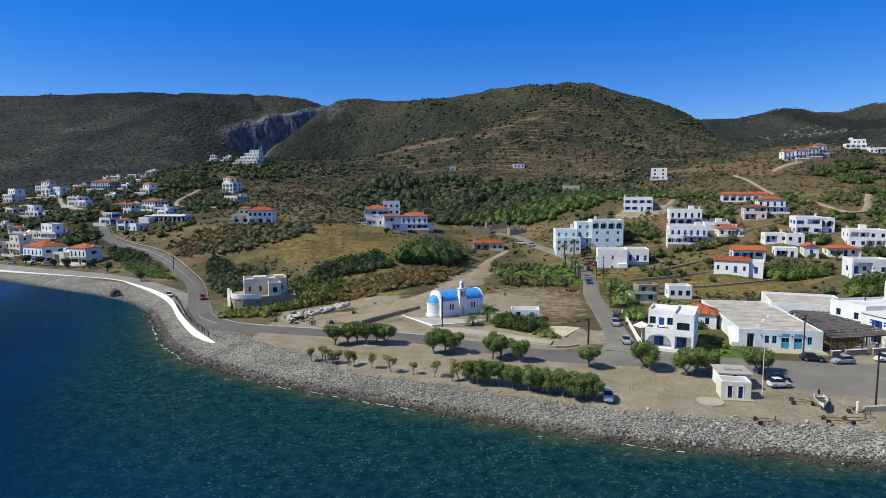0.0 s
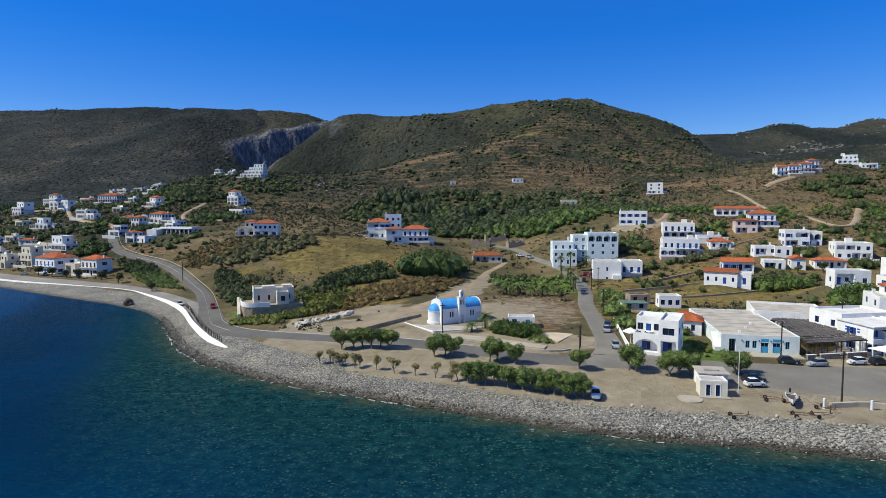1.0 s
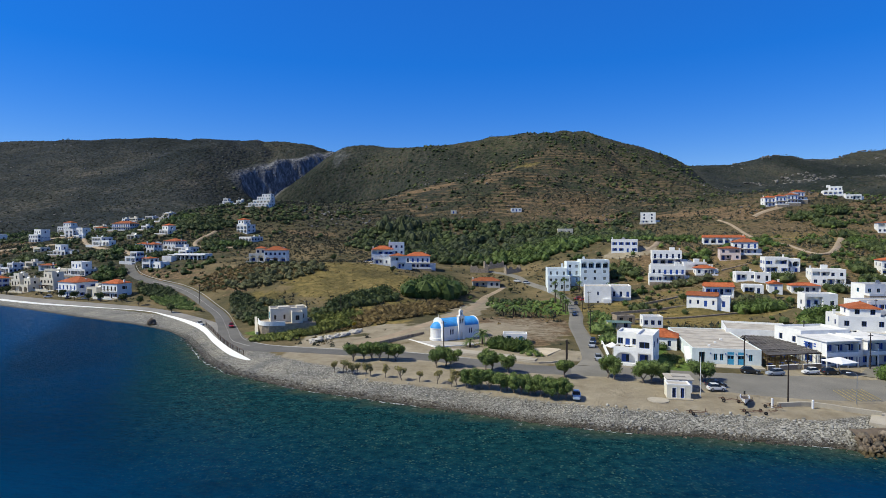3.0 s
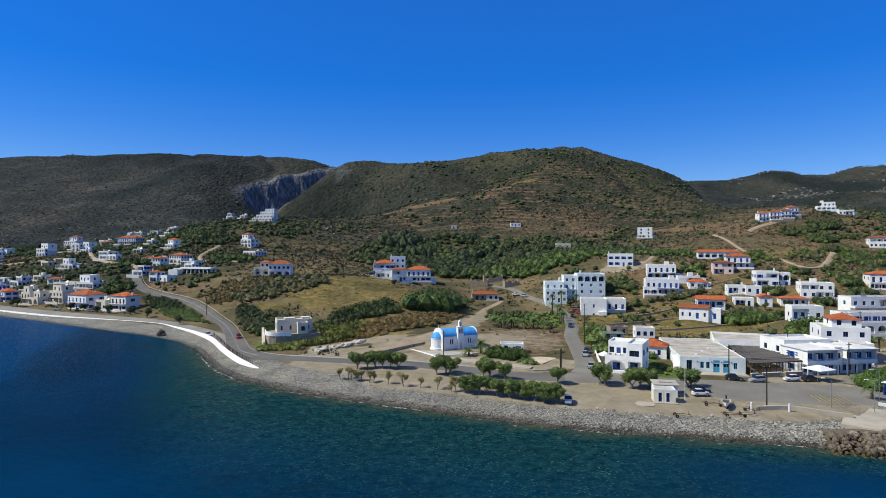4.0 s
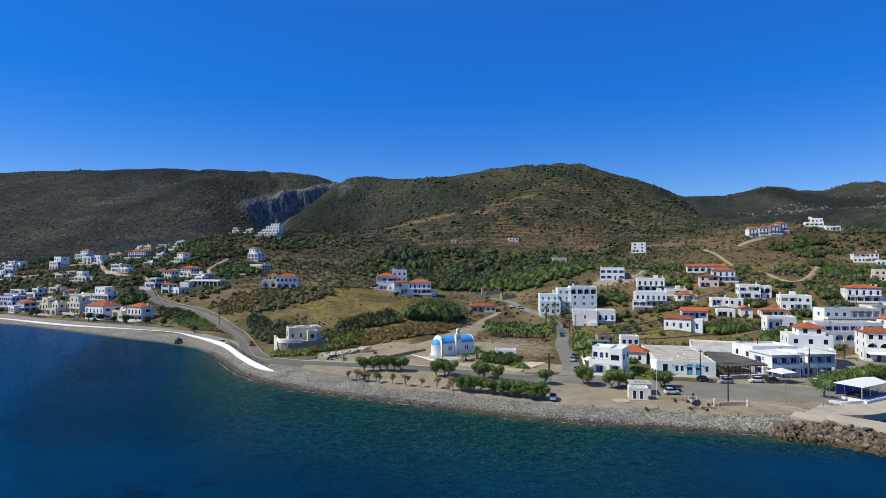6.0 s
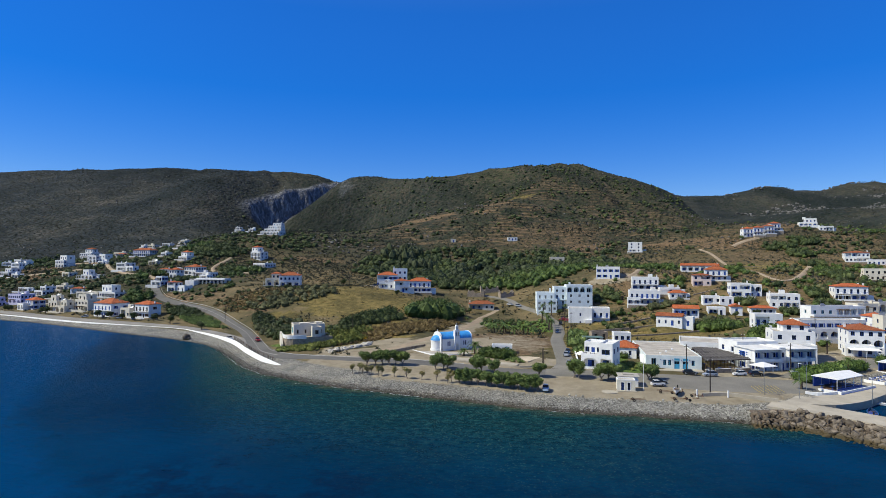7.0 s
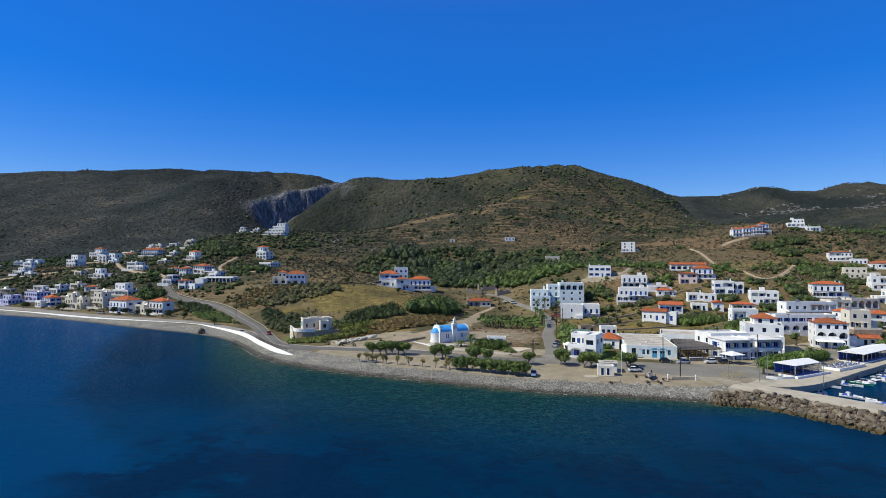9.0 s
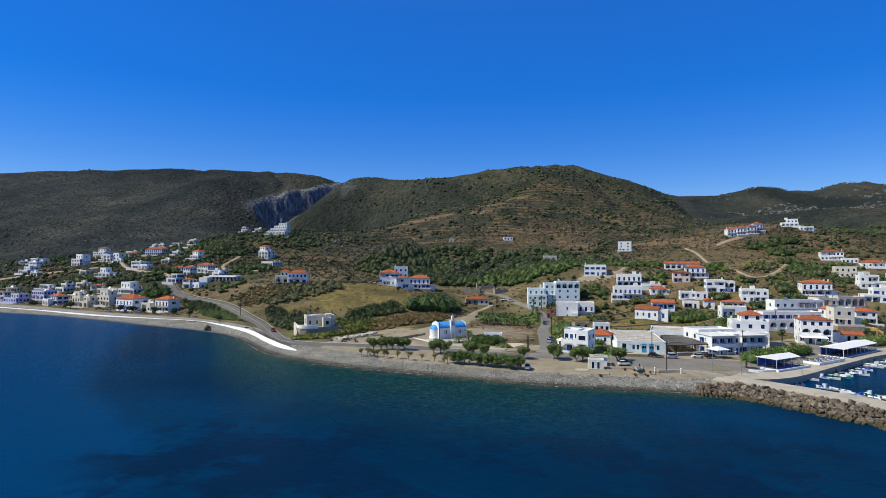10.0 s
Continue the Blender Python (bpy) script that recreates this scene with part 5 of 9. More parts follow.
# the middle slope
r = house(-156.4, 400, -28, 11.7, 9.1, 2, label="white hillside house with square tower and tile roof", arch=(0, 1))
block(r, 6, 6, 1, "tile", cx=-3, cy=2, z=6.3, door=False)
r = house(-145, 375, -31, 14.4, 11.1, 1, label="white house with a row of arches", arch=(0,), h=4.2)
r = house(-108, 290, 6, 8.5, 9, 1, wall=CREAM, label="cream wing with arched porch", arch=(0,), h=4.0)
block(r, 5, 5, 1, "tile", cx=1, cy=4, z=4.1, wall=CREAM, door=False)
r = house(-98, 290, 6, 12, 9, 2, "tile", label="white hillside villa with arches and tile roof", arch=(0,), h=3.3, chimney=True)
r = house(-170, 477, -18, 22.8, 11.1, 1, label="large white stepped hillside house with terraces", arch=(0,), trim=SKYBLUE)
block(r, 18, 7, 1, cx=1, cy=3, z=2.85, h=2.6, trim=SKYBLUE, arch=(0,), wall=HAZYWHITE)
block(r, 14, 6, 1, cx=2, cy=5, z=5.6, h=2.6, trim=SKYBLUE, wall=HAZYWHITE, front=6)
block(r, 9, 5, 1, cx=3.5, cy=6.5, z=8.35, h=2.3, trim=SKYBLUE, wall=HAZYWHITE, chimney=True)
r = house(-225.8, 547, -18, 9.3, 6.7, 2, label="small white two-storey house high on the slope", loggia=(0, 1), h=2.85, step=-1)
r = house(-41, 301, 4, 12, 9, 2, "tile", label="white hill house with terracotta hip roof", h=3.3, shutters=True, chimney=True, loggia=(0, 1))
r = house(-34, 311, 4, 9, 8, 3, wall=PALE, label="pale blue square tower house, flat roof", h=3.4, loggia=(0,))
r = house(-29, 270, 8, 8, 8, 2, "tile", label="white lower house with small tile roof", front=1, pitch=0.3, loggia=(0, 1))
r = house(-38, 276, 4, 9, 6, 1, label="white terrace house on the knoll", front=2, loggia=(0,))
r = house(-20, 284, 2, 13, 9, 2, "tile", label="white hill house with tile roof and balcony", h=3.2, shutters=True, balcony=(1,), chimney=True)
r = house(15, 260, 0, 13.5, 7, 1, "tile", label="small low house with terracotta hip roof", front=5, h=3.0, wall=CREAM, loggia=(0,))
# the right slope
r = house(88, 280, -14, 13, 9, 2, label="white cubic house with blue shutters on a knoll", shutters=True, front=4, arch=())
r = house(102, 258, -14, 13.5, 9, 2, label="white house with large arches and roof terrace", arch=(0,), balcony=(1,))
r = house(95, 237, -12, 14.5, 9, 2, label="white house with balconies and blue doors", balcony=(1,), h=3.2, loggia=(0,))
block(r, 6, 3, 1, cx=-5.5, cy=-3.2, z=0, h=3.0, arch=(0,))
r = house(149, 301, -16, 21, 7, 1, "gable", label="long row house under terracotta roof", h=3.6, arch=(0,), pitch=0.35)
r = house(141, 261, -18, 11, 8, 2, "tile", label="house with tile roof and upper balcony", balcony=(1,), h=2.9)
r = house(130, 253, -16, 9, 7, 2, "tile", wall=surface("faded_pink_render", (0.72, 0.59, 0.54), 0.15, 0.6, fine=9), label="faded pink house with pale tile roof", h=2.7, pitch=0.25, loggia=(0, 1))
r = house(112, 238, -10, 8, 6, 1, "tile", label="small house with red tile porch roof", h=2.9, loggia=(0,))
r = house(111, 247, -10, 10, 4, 1, label="white garden building with long wall", front=1, h=2.8, loggia=(0,))
r = house(118.5, 215, -14, 7.5, 6, 1, label="low white flat-roofed house with chimney", lift=3.4, h=2.8, chimney=True, loggia=(0,), front_yard=False)
block(r, 6, 5, 1, cx=6, cy=-1, h=2.6)
r = house(138, 228, -15, 9, 9, 2, label="white cubic house with arched blue door", shutters=True, loggia=(0, 1))
block(r, 6, 8, 2, cx=6.5, cy=2, h=2.8, arch=(1,))
r = house(99.8, 197, -14, 10, 6, 1, "gable", label="white house with terracotta gable roof", h=3.0, lift=3.6, shutters=True, loggia=(0,), front_yard=False)
r = house(87.4, 183.5, -28, 10, 6.5, 1, "gable", front_yard=False, label="white two-storey house with long tile roof", h=3.7, lift=2.3, sink=4.0, front=4, chimney=False, pitch=0.3, win_w=0.7)
block(r, 4, 5, 1, cx=7, cy=1)
r = house(114, 200, -16, 7, 5, 1, label="low white house with flat white canopy roof", lift=2.6, h=2.7, top=WHITEROOF, loggia=(0,), front_yard=False)
r = house(122.5, 200, -16, 4.6, 5, 1, "gable", label="small house with terracotta gable", lift=2.6, h=3.0, chimney=True, loggia=(0,), front_yard=False)
r = house(134.5, 201, -14, 10, 6, 1, "tile", label="low house with faded red roof", lift=1.2, h=2.8, pitch=0.3, loggia=(0,), front_yard=False)
r = house(116, 162, -10, 9.5, 6, 1, label="low white building with flat grey roof", h=3.8, lift=5.4, front=3, loggia=(0,), front_yard=False)
plinth(r, 10.5, 8, -1)
r = house(150, 212, -18, 12, 9, 2, label="white two-storey house with blue-edged terrace", front=4, h=2.9, loggia=(0, 1))
r = house(148, 425, -18, 11, 8, 3, label="lone white cubic house above the terraces", front=2, h=2.6, loggia=(0,))
for i, (dx, dy) in enumerate(((-11, 2), (-4, 0), (4, -1), (11, 3))):
    r = house(246 + dx, 413 + dy, -8, 7.5, 8, 2, "tile", label="white and blue terraced hill house with tile roof", balcony=(1,), lift=0.3 + 0.5 * i)
r = house(295, 436, -20, 13, 8, 2, label="white hilltop house with broad terrace", arch=(0,), step=1)
r = house(300, 420, -20, 10, 6, 1, label="low white hilltop outbuilding", loggia=(0,))
r = house(273, 345, -22, 14, 9, 2, "tile", label="white hill house with pale low roof", pitch=0.2, front=6, loggia=(0, 1))
block(r, 10, 6, 1, cx=10, cy=-3, z=-2)
r = house(288, 325, -22, 14, 8, 1, "tile", label="low hill house with terracotta roof", front=4, loggia=(0,))
block(r, 10, 7, 1, cx=12, cy=0)
r = house(246, 284, -20, 18, 8, 2, wall=CREAM, label="long cream two-storey house with terraces", balcony=(1,), front=7, trim=BROWNWOOD, step=-1)
r = house(187, 223, -18, 13.5, 9, 2, "tile", label="white house with arches and tile roof", arch=(0,), balcony=(1,), h=3.2, chimney=True, pitch=0.3)
r = house(153, 180, 2, 22, 7, 1, label="long white upper house with bright blue doors", trim=SKYBLUE, front=7, h=3.2, lift=6.4, loggia=(0,))
plinth(r, 23, 9, -1)
r = house(139, 161, 2, 24, 7, 2, lift=1.8, label="long white two-storey building with blue windows", front=8, h=2.9, shutters=True, roof="flat", loggia=(0,))
block(r, 23, 3, 1, cx=0, cy=-3.2, h=2.9, arch=(0,))
plinth(r, 25, 11, -4)
r = house(104.5, 126, -16, 11.5, 10, 2, lift=2.6, label="white house with tile roof and terrace", h=2.7, front=3, roof="flat", wall=WHITE, loggia=(0,))
block(r, 7, 7, 1, "tile", cx=1, cy=2.5, z=5.5, wall=WHITE, door=False, chimney=True, h=2.2)
block(r, 6.5, 5, 1, cx=1.5, cy=-5.2, z=-1.4, h=3.4, arch=(0,))
r = house(134, 137, -18, 10, 11, 3, "tile", label="tall white house with tile roof and arched balcony", h=2.65, arch=(1,), side=1, chimney=True, pitch=0.3)
block(r, 2.6, 6, 1, cx=6.8, cy=3, h=3.0)
block(r, 8, 4, 1, cx=-3, cy=-4.2, h=2.9)
part("awning", Build().add([(-6.5, -7.4, 2.45), (2, -7.4, 2.45), (2, -4.25, 2.8), (-6.5, -4.25, 2.8), (-6.5, -7.4, 2.33), (2, -7.4, 2.33), (2, -4.25, 2.68), (-6.5, -4.25, 2.68)], [(0, 1, 2, 3), (7, 6, 5, 4), (0, 4, 5, 1), (1, 5, 6, 2), (3, 7, 4, 0)]), WHITE, r, "white canvas awning over the street")
for dx in (-6.3, -2.2, 1.8):
    part("awning_post", Build().tube([(dx, -7.3, -0.3), (dx, -7.3, 2.4)], [0.05, 0.05], 6), WHITE, r)
r = house(150.5, 147, -10, 7, 7, 2, wall=CREAM, label="plain cream block above the harbour", front=2, h=3.0, lift=5.2, loggia=(0,))
plinth(r, 8, 9, -1)
r = house(171, 189, 5, 9, 7, 1, wall=CREAM, label="cream flat-roofed house on the slope", lift=6.0, loggia=(0,))
plinth(r, 10, 9, -1)
r = house(183, 191, 5, 13, 7, 1, wall=CREAM, label="cream house with arched gallery", arch=(0,), h=3.6, lift=6.0)
plinth(r, 14, 9, -1)
r = house(212, 214, -18, 13, 9, 2, label="large white three-storey house with blue shutters", shutters=True, h=3.3, front=5, loggia=(0,), step=1)
r = house(226, 236, -18, 14, 9, 2, label="large white three-storey block among trees", h=3.3, front=5, loggia=(0, 1), step=-1)
r = house(184, 183, -18, 8, 7, 2, "tile", label="small house with tile roof and porch", h=2.7, loggia=(0, 1))
r = house(158.5, 165, 0, 6, 6, 1, "tile", label="low house with orange tile roof", h=2.9, lift=6.2, loggia=(0,))
r = house(160, 151, -18, 10, 5, 1, wall=YELLOW, label="low ochre yellow harbour store", front=2, loggia=(0,))
r = house(146.3, 138.6, -12, 10, 4.6, 1, "gable", label="taverna porch under a dark red tile roof", h=2.6, front=3, loggia=(0,))

r = house(80, 399, -4, 11, 6, 1, wall=BEIGE, label="low beige flat-roofed hut above the valley woods", h=3.2, front=2, lift=1.2, front_yard=False)
r = house(54, 487, 0, 9, 5, 1, label="small white field hut on the terraces", h=2.4, front=3, lift=0.5, front_yard=False)
r = house(-1, 488, 0, 5, 4, 1, wall=BEIGE, label="tiny stone field hut on the terraces", h=2.4, front=1, front_yard=False)
# smaller houses scattered over the slope
for i, (x, y, w, n) in enumerate(((-345, 395, 9, 1), (-318, 448, 8, 2), (-298, 458, 9, 1), (-268, 452, 8, 1), (-240, 448, 7, 1), (-232, 388, 8, 1), (-205, 352, 8, 1), (-192, 345, 7, 1), (-268, 336, 9, 1), (-300, 345, 10, 1), (-245, 318, 9, 1), (-330, 352, 9, 1),
                                (-162, 318, 7, 1), (-376, 436, 10, 2), (-420, 430, 11, 2), (-410, 470, 9, 1), (-286, 410, 7, 1), (-250, 300, 8, 1), (-320, 326, 12, 2), (-345, 342, 10, 1), (-262, 500, 7, 1), (-200, 512, 6, 1))):
    house(x, y, -22 + 9 * (i % 4), w, 5.5 + (i % 3), n, ("flat", "flat", "tile", "flat")[i % 4], h=2.8, wall=(WHITE, WHITE, CREAM)[i % 3], loggia=(0,), pitch=0.3,
          label=("small white flat-roofed house on the left slope", "small cream house among hillside trees", "small white tile-roofed house on the slope")[0 if i % 4 != 2 else 2].replace("left slope", "dry slope"))
for pts in (((60, 171), (80, 174), (108, 181)), ((56, 186), (80, 190), (112, 196)), ((66, 200), (86, 206), (100, 210)), ((120, 240), (150, 248), (180, 256)), ((150, 315), (180, 322), (215, 318)), ((100, 268), (112, 272), (124, 270))):
    swept_wall("field_wall", [(px, py, ground(px, py) + 0.55) for px, py in pts], [(0.3, -2.2), (0.22, 0.0), (-0.22, 0.0), (-0.3, -2.2)], RUBBLE, "low dry-stone terrace wall in the fields", "wall", step=4.0)

# ---- larger buildings by the shore ----


FURNITURE = {}


def piece(name, key, boxes, material, root, m=None):
    """A part of a chair or table; alike ones share their mesh."""
    if (key, material.name) not in FURNITURE:
        b = Build()
        for q in boxes:
            b.box(*q)
        me = b.mesh(name)
        me.materials.append(material)
        FURNITURE[(key, material.name)] = me
    return part(name, FURNITURE[(key, material.name)], None, root, "", m)


def chair(m, material, label, group):
    r = tagged(new("chair"), label, "chair", group)
    r.matrix_world = m
    piece("seat", "seat", [(-0.22, -0.22, 0.42, 0.22, 0.22, 0.47)], material, r)
    piece("backrest", "back", [(-0.2, 0.17, 0.62, 0.2, 0.21, 0.92)], material, r)
    for sx in (-0.2, 0.16):
        for sy in (-0.2, 0.17):
            piece("leg", "long_leg" if sy > 0 else "leg", [(0, 0, 0, 0.04, 0.04, 0.92 if sy > 0 else 0.42)], material, r, pose(sx, sy, 0))


def table(m, material, label, half=0.4):
    r = tagged(new("table"), label, "table", "taverna tables")
    r.matrix_world = m
    piece("tabletop", "top%.2f" % half, [(-half, -half, 0.71, half, half, 0.75)], material, r)
    piece("pedestal", "pedestal", [(-0.05, -0.05, 0.04, 0.05, 0.05, 0.71)], material, r)
    piece("foot", "foot", [(-0.25, -0.25, 0, 0.25, 0.25, 0.04)], material, r)


def hotel():
    r = thing("hotel", 56, 246, ground(56, 242), -4, "pale aqua-white stepped hotel of four storeys with arched top floor", "hotel", "houses of the village")
    block(r, 13, 11, 4, cx=8.5, cy=0, wall=PALE, trim=PALE, h=3.15, arch=(3,), front=3)
    block(r, 6, 10, 4, cx=-1.2, cy=1.5, wall=PALE, trim=PALE, h=2.9, balcony=(1, 2), front=2, z=0)
    block(r, 9, 10, 3, cx=-8.8, cy=-1, wall=PALE, trim=PALE, h=2.9, front=3, balcony=(2,))
    block(r, 10, 5, 2, cx=-8.5, cy=-6.2, wall=PALE, trim=PALE, h=2.8, front=4)
    for dx in (-6, -1, 4):
        b = Build().box(dx - 0.45, 4, 9 if dx < 0 else 12.7, dx + 0.45, 4.9, 11.4 if dx < 0 else 14.6)
        part("chimney", b, PALE, r)


def lane_house():
    r = thing("house", 61, 213, ground(60, 211) - 1.5, -10, "white flat-roofed house with large blank gable wall", "house", "houses of the village")
    block(r, 10.5, 10, 2, cx=-3, cy=0, h=3.8, front=1, door=False, win_w=0.7)
    block(r, 8, 9, 2, cx=6.3, cy=3, h=3.8, balcony=(1,), front=3)
    b = Build().box(-1, -1.5, -1, 2.2, -0.003, 3.2)
    part("stair_wall", b, WHITE, r)


def arcade_house():
    """The two-storey house at the corner, with a broad arch below and an open terrace above."""
    r = thing("house", 39.6, 106.6, ground(40, 106) - 0.1, -27, "white corner house with broad arch, roof terrace and blue doors", "house", "houses of the village")
    w, d = 8.6, 9.5
    b = Build()
    # the broad arch is flatter than a half circle
    x0, y0 = -w / 2, 0.0

    def front_at(u, q, z):
        return (x0 + u, y0 + q, z)
    rim = [(0.35, 0.45), (4.75, 0.45), (4.75, 1.4)] + [(2.55 + 2.2 * math.cos(a), 1.4 + 1.6 * math.sin(a)) for a in [math.pi * k / 12 for k in range(1, 12)]] + [(0.35, 1.4)]
    n = len(rim)
    b.add([front_at(u, 0, z) for u, z in rim] + [front_at(u, 1.9, z) for u, z in rim], [(i, n + i, n + (i + 1) % n, (i + 1) % n) for i in range(n)] + [tuple(range(n, 2 * n))])
    for (u0, z0), (u1, z1) in zip(rim[2:], rim[3:]):
        b.add([front_at(u0, 0, z0), front_at(u0, 0, 3.35), front_at(u1, 0, 3.35), front_at(u1, 0, z1)], [(0, 1, 2, 3)])
    wall_side(b, front_at, 0.35, -2, 3.35, [])
    wall_side(b, lambda u, q, z: (x0 + 0.35 + u, q, z), 4.4, -2, 0.45, [])
    wall_side(b, lambda u, q, z: (x0 + 4.75 + u, q, z), w - 4.75, -2, 3.35, [(0.6, 0.45, 3.45, 2.95, False, 1.9)])
    for name, width, at in (("right", d, lambda u, q, z: (w / 2 - q, u, z)), ("back", w, lambda u, q, z: (w / 2 - u, d - q, z)), ("left", d, lambda u, q, z: (x0 + q, d - u, z))):
        wall_side(b, at, width, -2, 3.35, [(2, 1.2, 2.9, 2.4, False, 0.2), (5.6, 1.2, 6.5, 2.4, False, 0.2)] if name != "back" else [])
    part("wall", b, WHITE, r)
    for u, back, ww, hh in ((2.3, 1.75, 1.7, 1.7), (6.4, 1.75, 1.7, 1.9)):
        fr, pa, sh = window_meshes(ww, hh, BLUE, 1)
        ob = part("door", fr, None, r, "blue-framed glazed door", pose(x0 + u, back, 0.5))
        part("door_leaf", Build().box(-ww / 2 + 0.1, 0.04, 0.05, ww * 0.1, 0.09, hh - 0.1), BLUE, ob)
        part("pane", pa, None, ob)
    fr, pa, sh = window_meshes(0.9, 1.2, BLUE)
    for u in (2.45, 6.05):
        part("pane", pa, None, part("window", fr, None, r, "", pose(x0, d - u, 1.2, 0, 0, 270)))
        part("pane", pa, None, part("window", fr, None, r, "", pose(w / 2, u, 1.2, 0, 0, 90)))
    s = Build().box(x0 + 0.1, 0.1, 3.1, w / 2 - 0.1, d - 0.1, 3.3)
    part("terrace", s, PALECONC, r, "tiled roof terrace floor")
    block(r, 3.7, d, 1, cx=w / 2 - 1.85, cy=0, z=3.35, h=3.2, front=1, door=False, win_w=2.2, sink=0.0, side=1, top=WHITEROOF)
    block(r, w - 3.7, d - 3.6, 1, cx=-1.85, cy=3.6, z=3.35, h=3.0, front=3, sink=0.0, top=WHITEROOF)
    p = Build().box(x0, 0, 3.35, x0 + 0.2, 3.6, 4.2).box(x0 + 0.2, 0, 3.35, w / 2 - 3.7, 0.2, 4.2)
    part("terrace_parapet", p, WHITE, r)
    t = Build().box(x0 - 0.1, -2.2, -1.5, w / 2 + 0.6, -0.01, 0.4)
    part("plinth", t, PALECONC, r)
    g = Build().box(x0 - 0.1, -2.2, 0.4, w / 2 + 0.6, -2.0, 1.0)
    part("front_wall", g, WHITE, r)
    for i in range(3):
        chair(r.matrix_world @ pose(x0 + 1.0 + i * 1.2, 1.6 + 0.4 * (i % 2), 3.31, 0, 0, 40 * i), BROWNWOOD, "brown wooden chair on the roof terrace", "terrace chairs")
    t = tagged(new("table"), "round white table on the roof terrace", "table")
    t.matrix_world = r.matrix_world @ pose(x0 + 2.6, 2.9, 3.31)
    part("tabletop", Build().lathe([(0.0, 0.70), (0.9, 0.70), (0.9, 0.75), (0.0, 0.76)], 16), WHITE, t)
    part("pedestal", Build().tube([(0, 0, 0), (0, 0, 0.7)], [0.05, 0.05], 6), WHITE, t)


def taverna():
    r = thing("taverna", 60.9, 107.4, 2.65, -10, "long low white taverna with sky-blue doors and flat roof", "restaurant", "houses of the village")
    w, d, H = 14.6, 30, 3.45
    b = Build()
    x0 = -w / 2
    opens = [(1.5, 0.1, 2.8, 2.8, False, 0.9), (4.6, 1.0, 5.4, 2.5, False, 0.2), (5.9, 1.0, 6.7, 2.5, False, 0.2), (7.5, 0.1, 8.9, 2.2, False, 0.2), (9.7, 0.1, 11.1, 2.2, False, 0.2), (12.0, 1.0, 12.8, 2.5, False, 0.2)]
    wall_side(b, lambda u, q, z: (x0 + u, q, z), w, -2, H, opens)
    wall_side(b, lambda u, q, z: (w / 2 - q, u, z), d, -2, H, [])
    wall_side(b, lambda u, q, z: (w / 2 - u, d - q, z), w, -2, H, [])
    wall_side(b, lambda u, q, z: (x0 + q, d - u, z), d, -2, H, [(24.5, 0.2, 25.6, 2.6, False, 0.4)])
    part("wall", b, AQUAWHITE, r)
    for u0, z0, u1, z1, arched, q in opens:
        kind = "door" if z0 < 0.5 else "window"
        fr, pa, sh = window_meshes(u1 - u0, z1 - z0, SKYBLUE, 1)
        ob = part(kind, fr, None, r, "sky-blue painted frame", pose(x0 + (u0 + u1) / 2, q - 0.19, z0))
        part("pane", pa, None, ob)
        if kind == "door" and u0 > 3:
            pn = Build().box(-0.62, 0.08, 0.08, 0.62, 0.12, 1.3)
            part("door_panel", pn, SKYBLUE, ob)
            tr = Build().box(-0.7, -0.02, z1 - z0 + 0.15, 0.7, 0.05, z1 - z0 + 0.75)
            part("fanlight", tr, SKYBLUE, ob)
    for u in (3.9, 7.1, 9.3, 11.5):
        lb = Build().box(-0.08, -0.18, 0, 0.08, -0.003, 0.28)
        part("wall_lamp", lb, BLUE, r, "", pose(x0 + u, 0, 2.4))
    flat_roof(r, w, d, H, 0, 0, AQUAWHITE, ROOFSLAB, 0.22)
    for i in range(3):
        k = Build().box(-3.2 + 2.4 * i, 3 + 4.5 * i, H + 0.06, -2.7 + 2.4 * i, 3.4 + 4.5 * i, H + 0.5)
        part("roof_vent", k, WHITE, r)
    for i in range(6):
        k = Build().box(x0 + 0.3, 4 + 4.2 * i, H + 0.061, w / 2 - 0.3, 4.14 + 4.2 * i, H + 0.13)
        part("roof_seam", k, ROOFSLAB, r)
    k = Build()
    k.add([(x0 - 0.05, 0.0, -1), (x0 - 0.05, 0.35, -1), (x0 - 0.05, 3.5, 2.6), (x0 - 0.05, 3.5, 3.4), (x0 - 0.05, 0.0, 1.0), (x0 - 1.2, 0.0, -1), (x0 - 1.2, 0.35, -1), (x0 - 1.2, 3.5, 2.6), (x0 - 1.2, 3.5, 3.4), (x0 - 1.2, 0.0, 1.0)],
          [(0, 1, 2, 3, 4), (9, 8, 7, 6, 5), (0, 4, 9, 5), (4, 3, 8, 9), (3, 2, 7, 8), (2, 1, 6, 7), (1, 0, 5, 6)])
    part("outside_stair", k, WHITE, r, "whitewashed outside stair")
    r2 = thing("house", 78.6, 127.5, ground(75, 125), -20, "white walled store with large flat grey roof", "house", "houses of the village")
    block(r2, 15.5, 15, 1, h=3.7, front=2, side=0, door=False)
    # forecourt
    t = tagged(part("terrace", Build().box(-7, -3.4, -0.9, 7.2, -0.01, 0.12), PALECONC), "pale paved forecourt before the taverna", "terrace", "", "structure")
    t.matrix_world = r.matrix_world.copy()


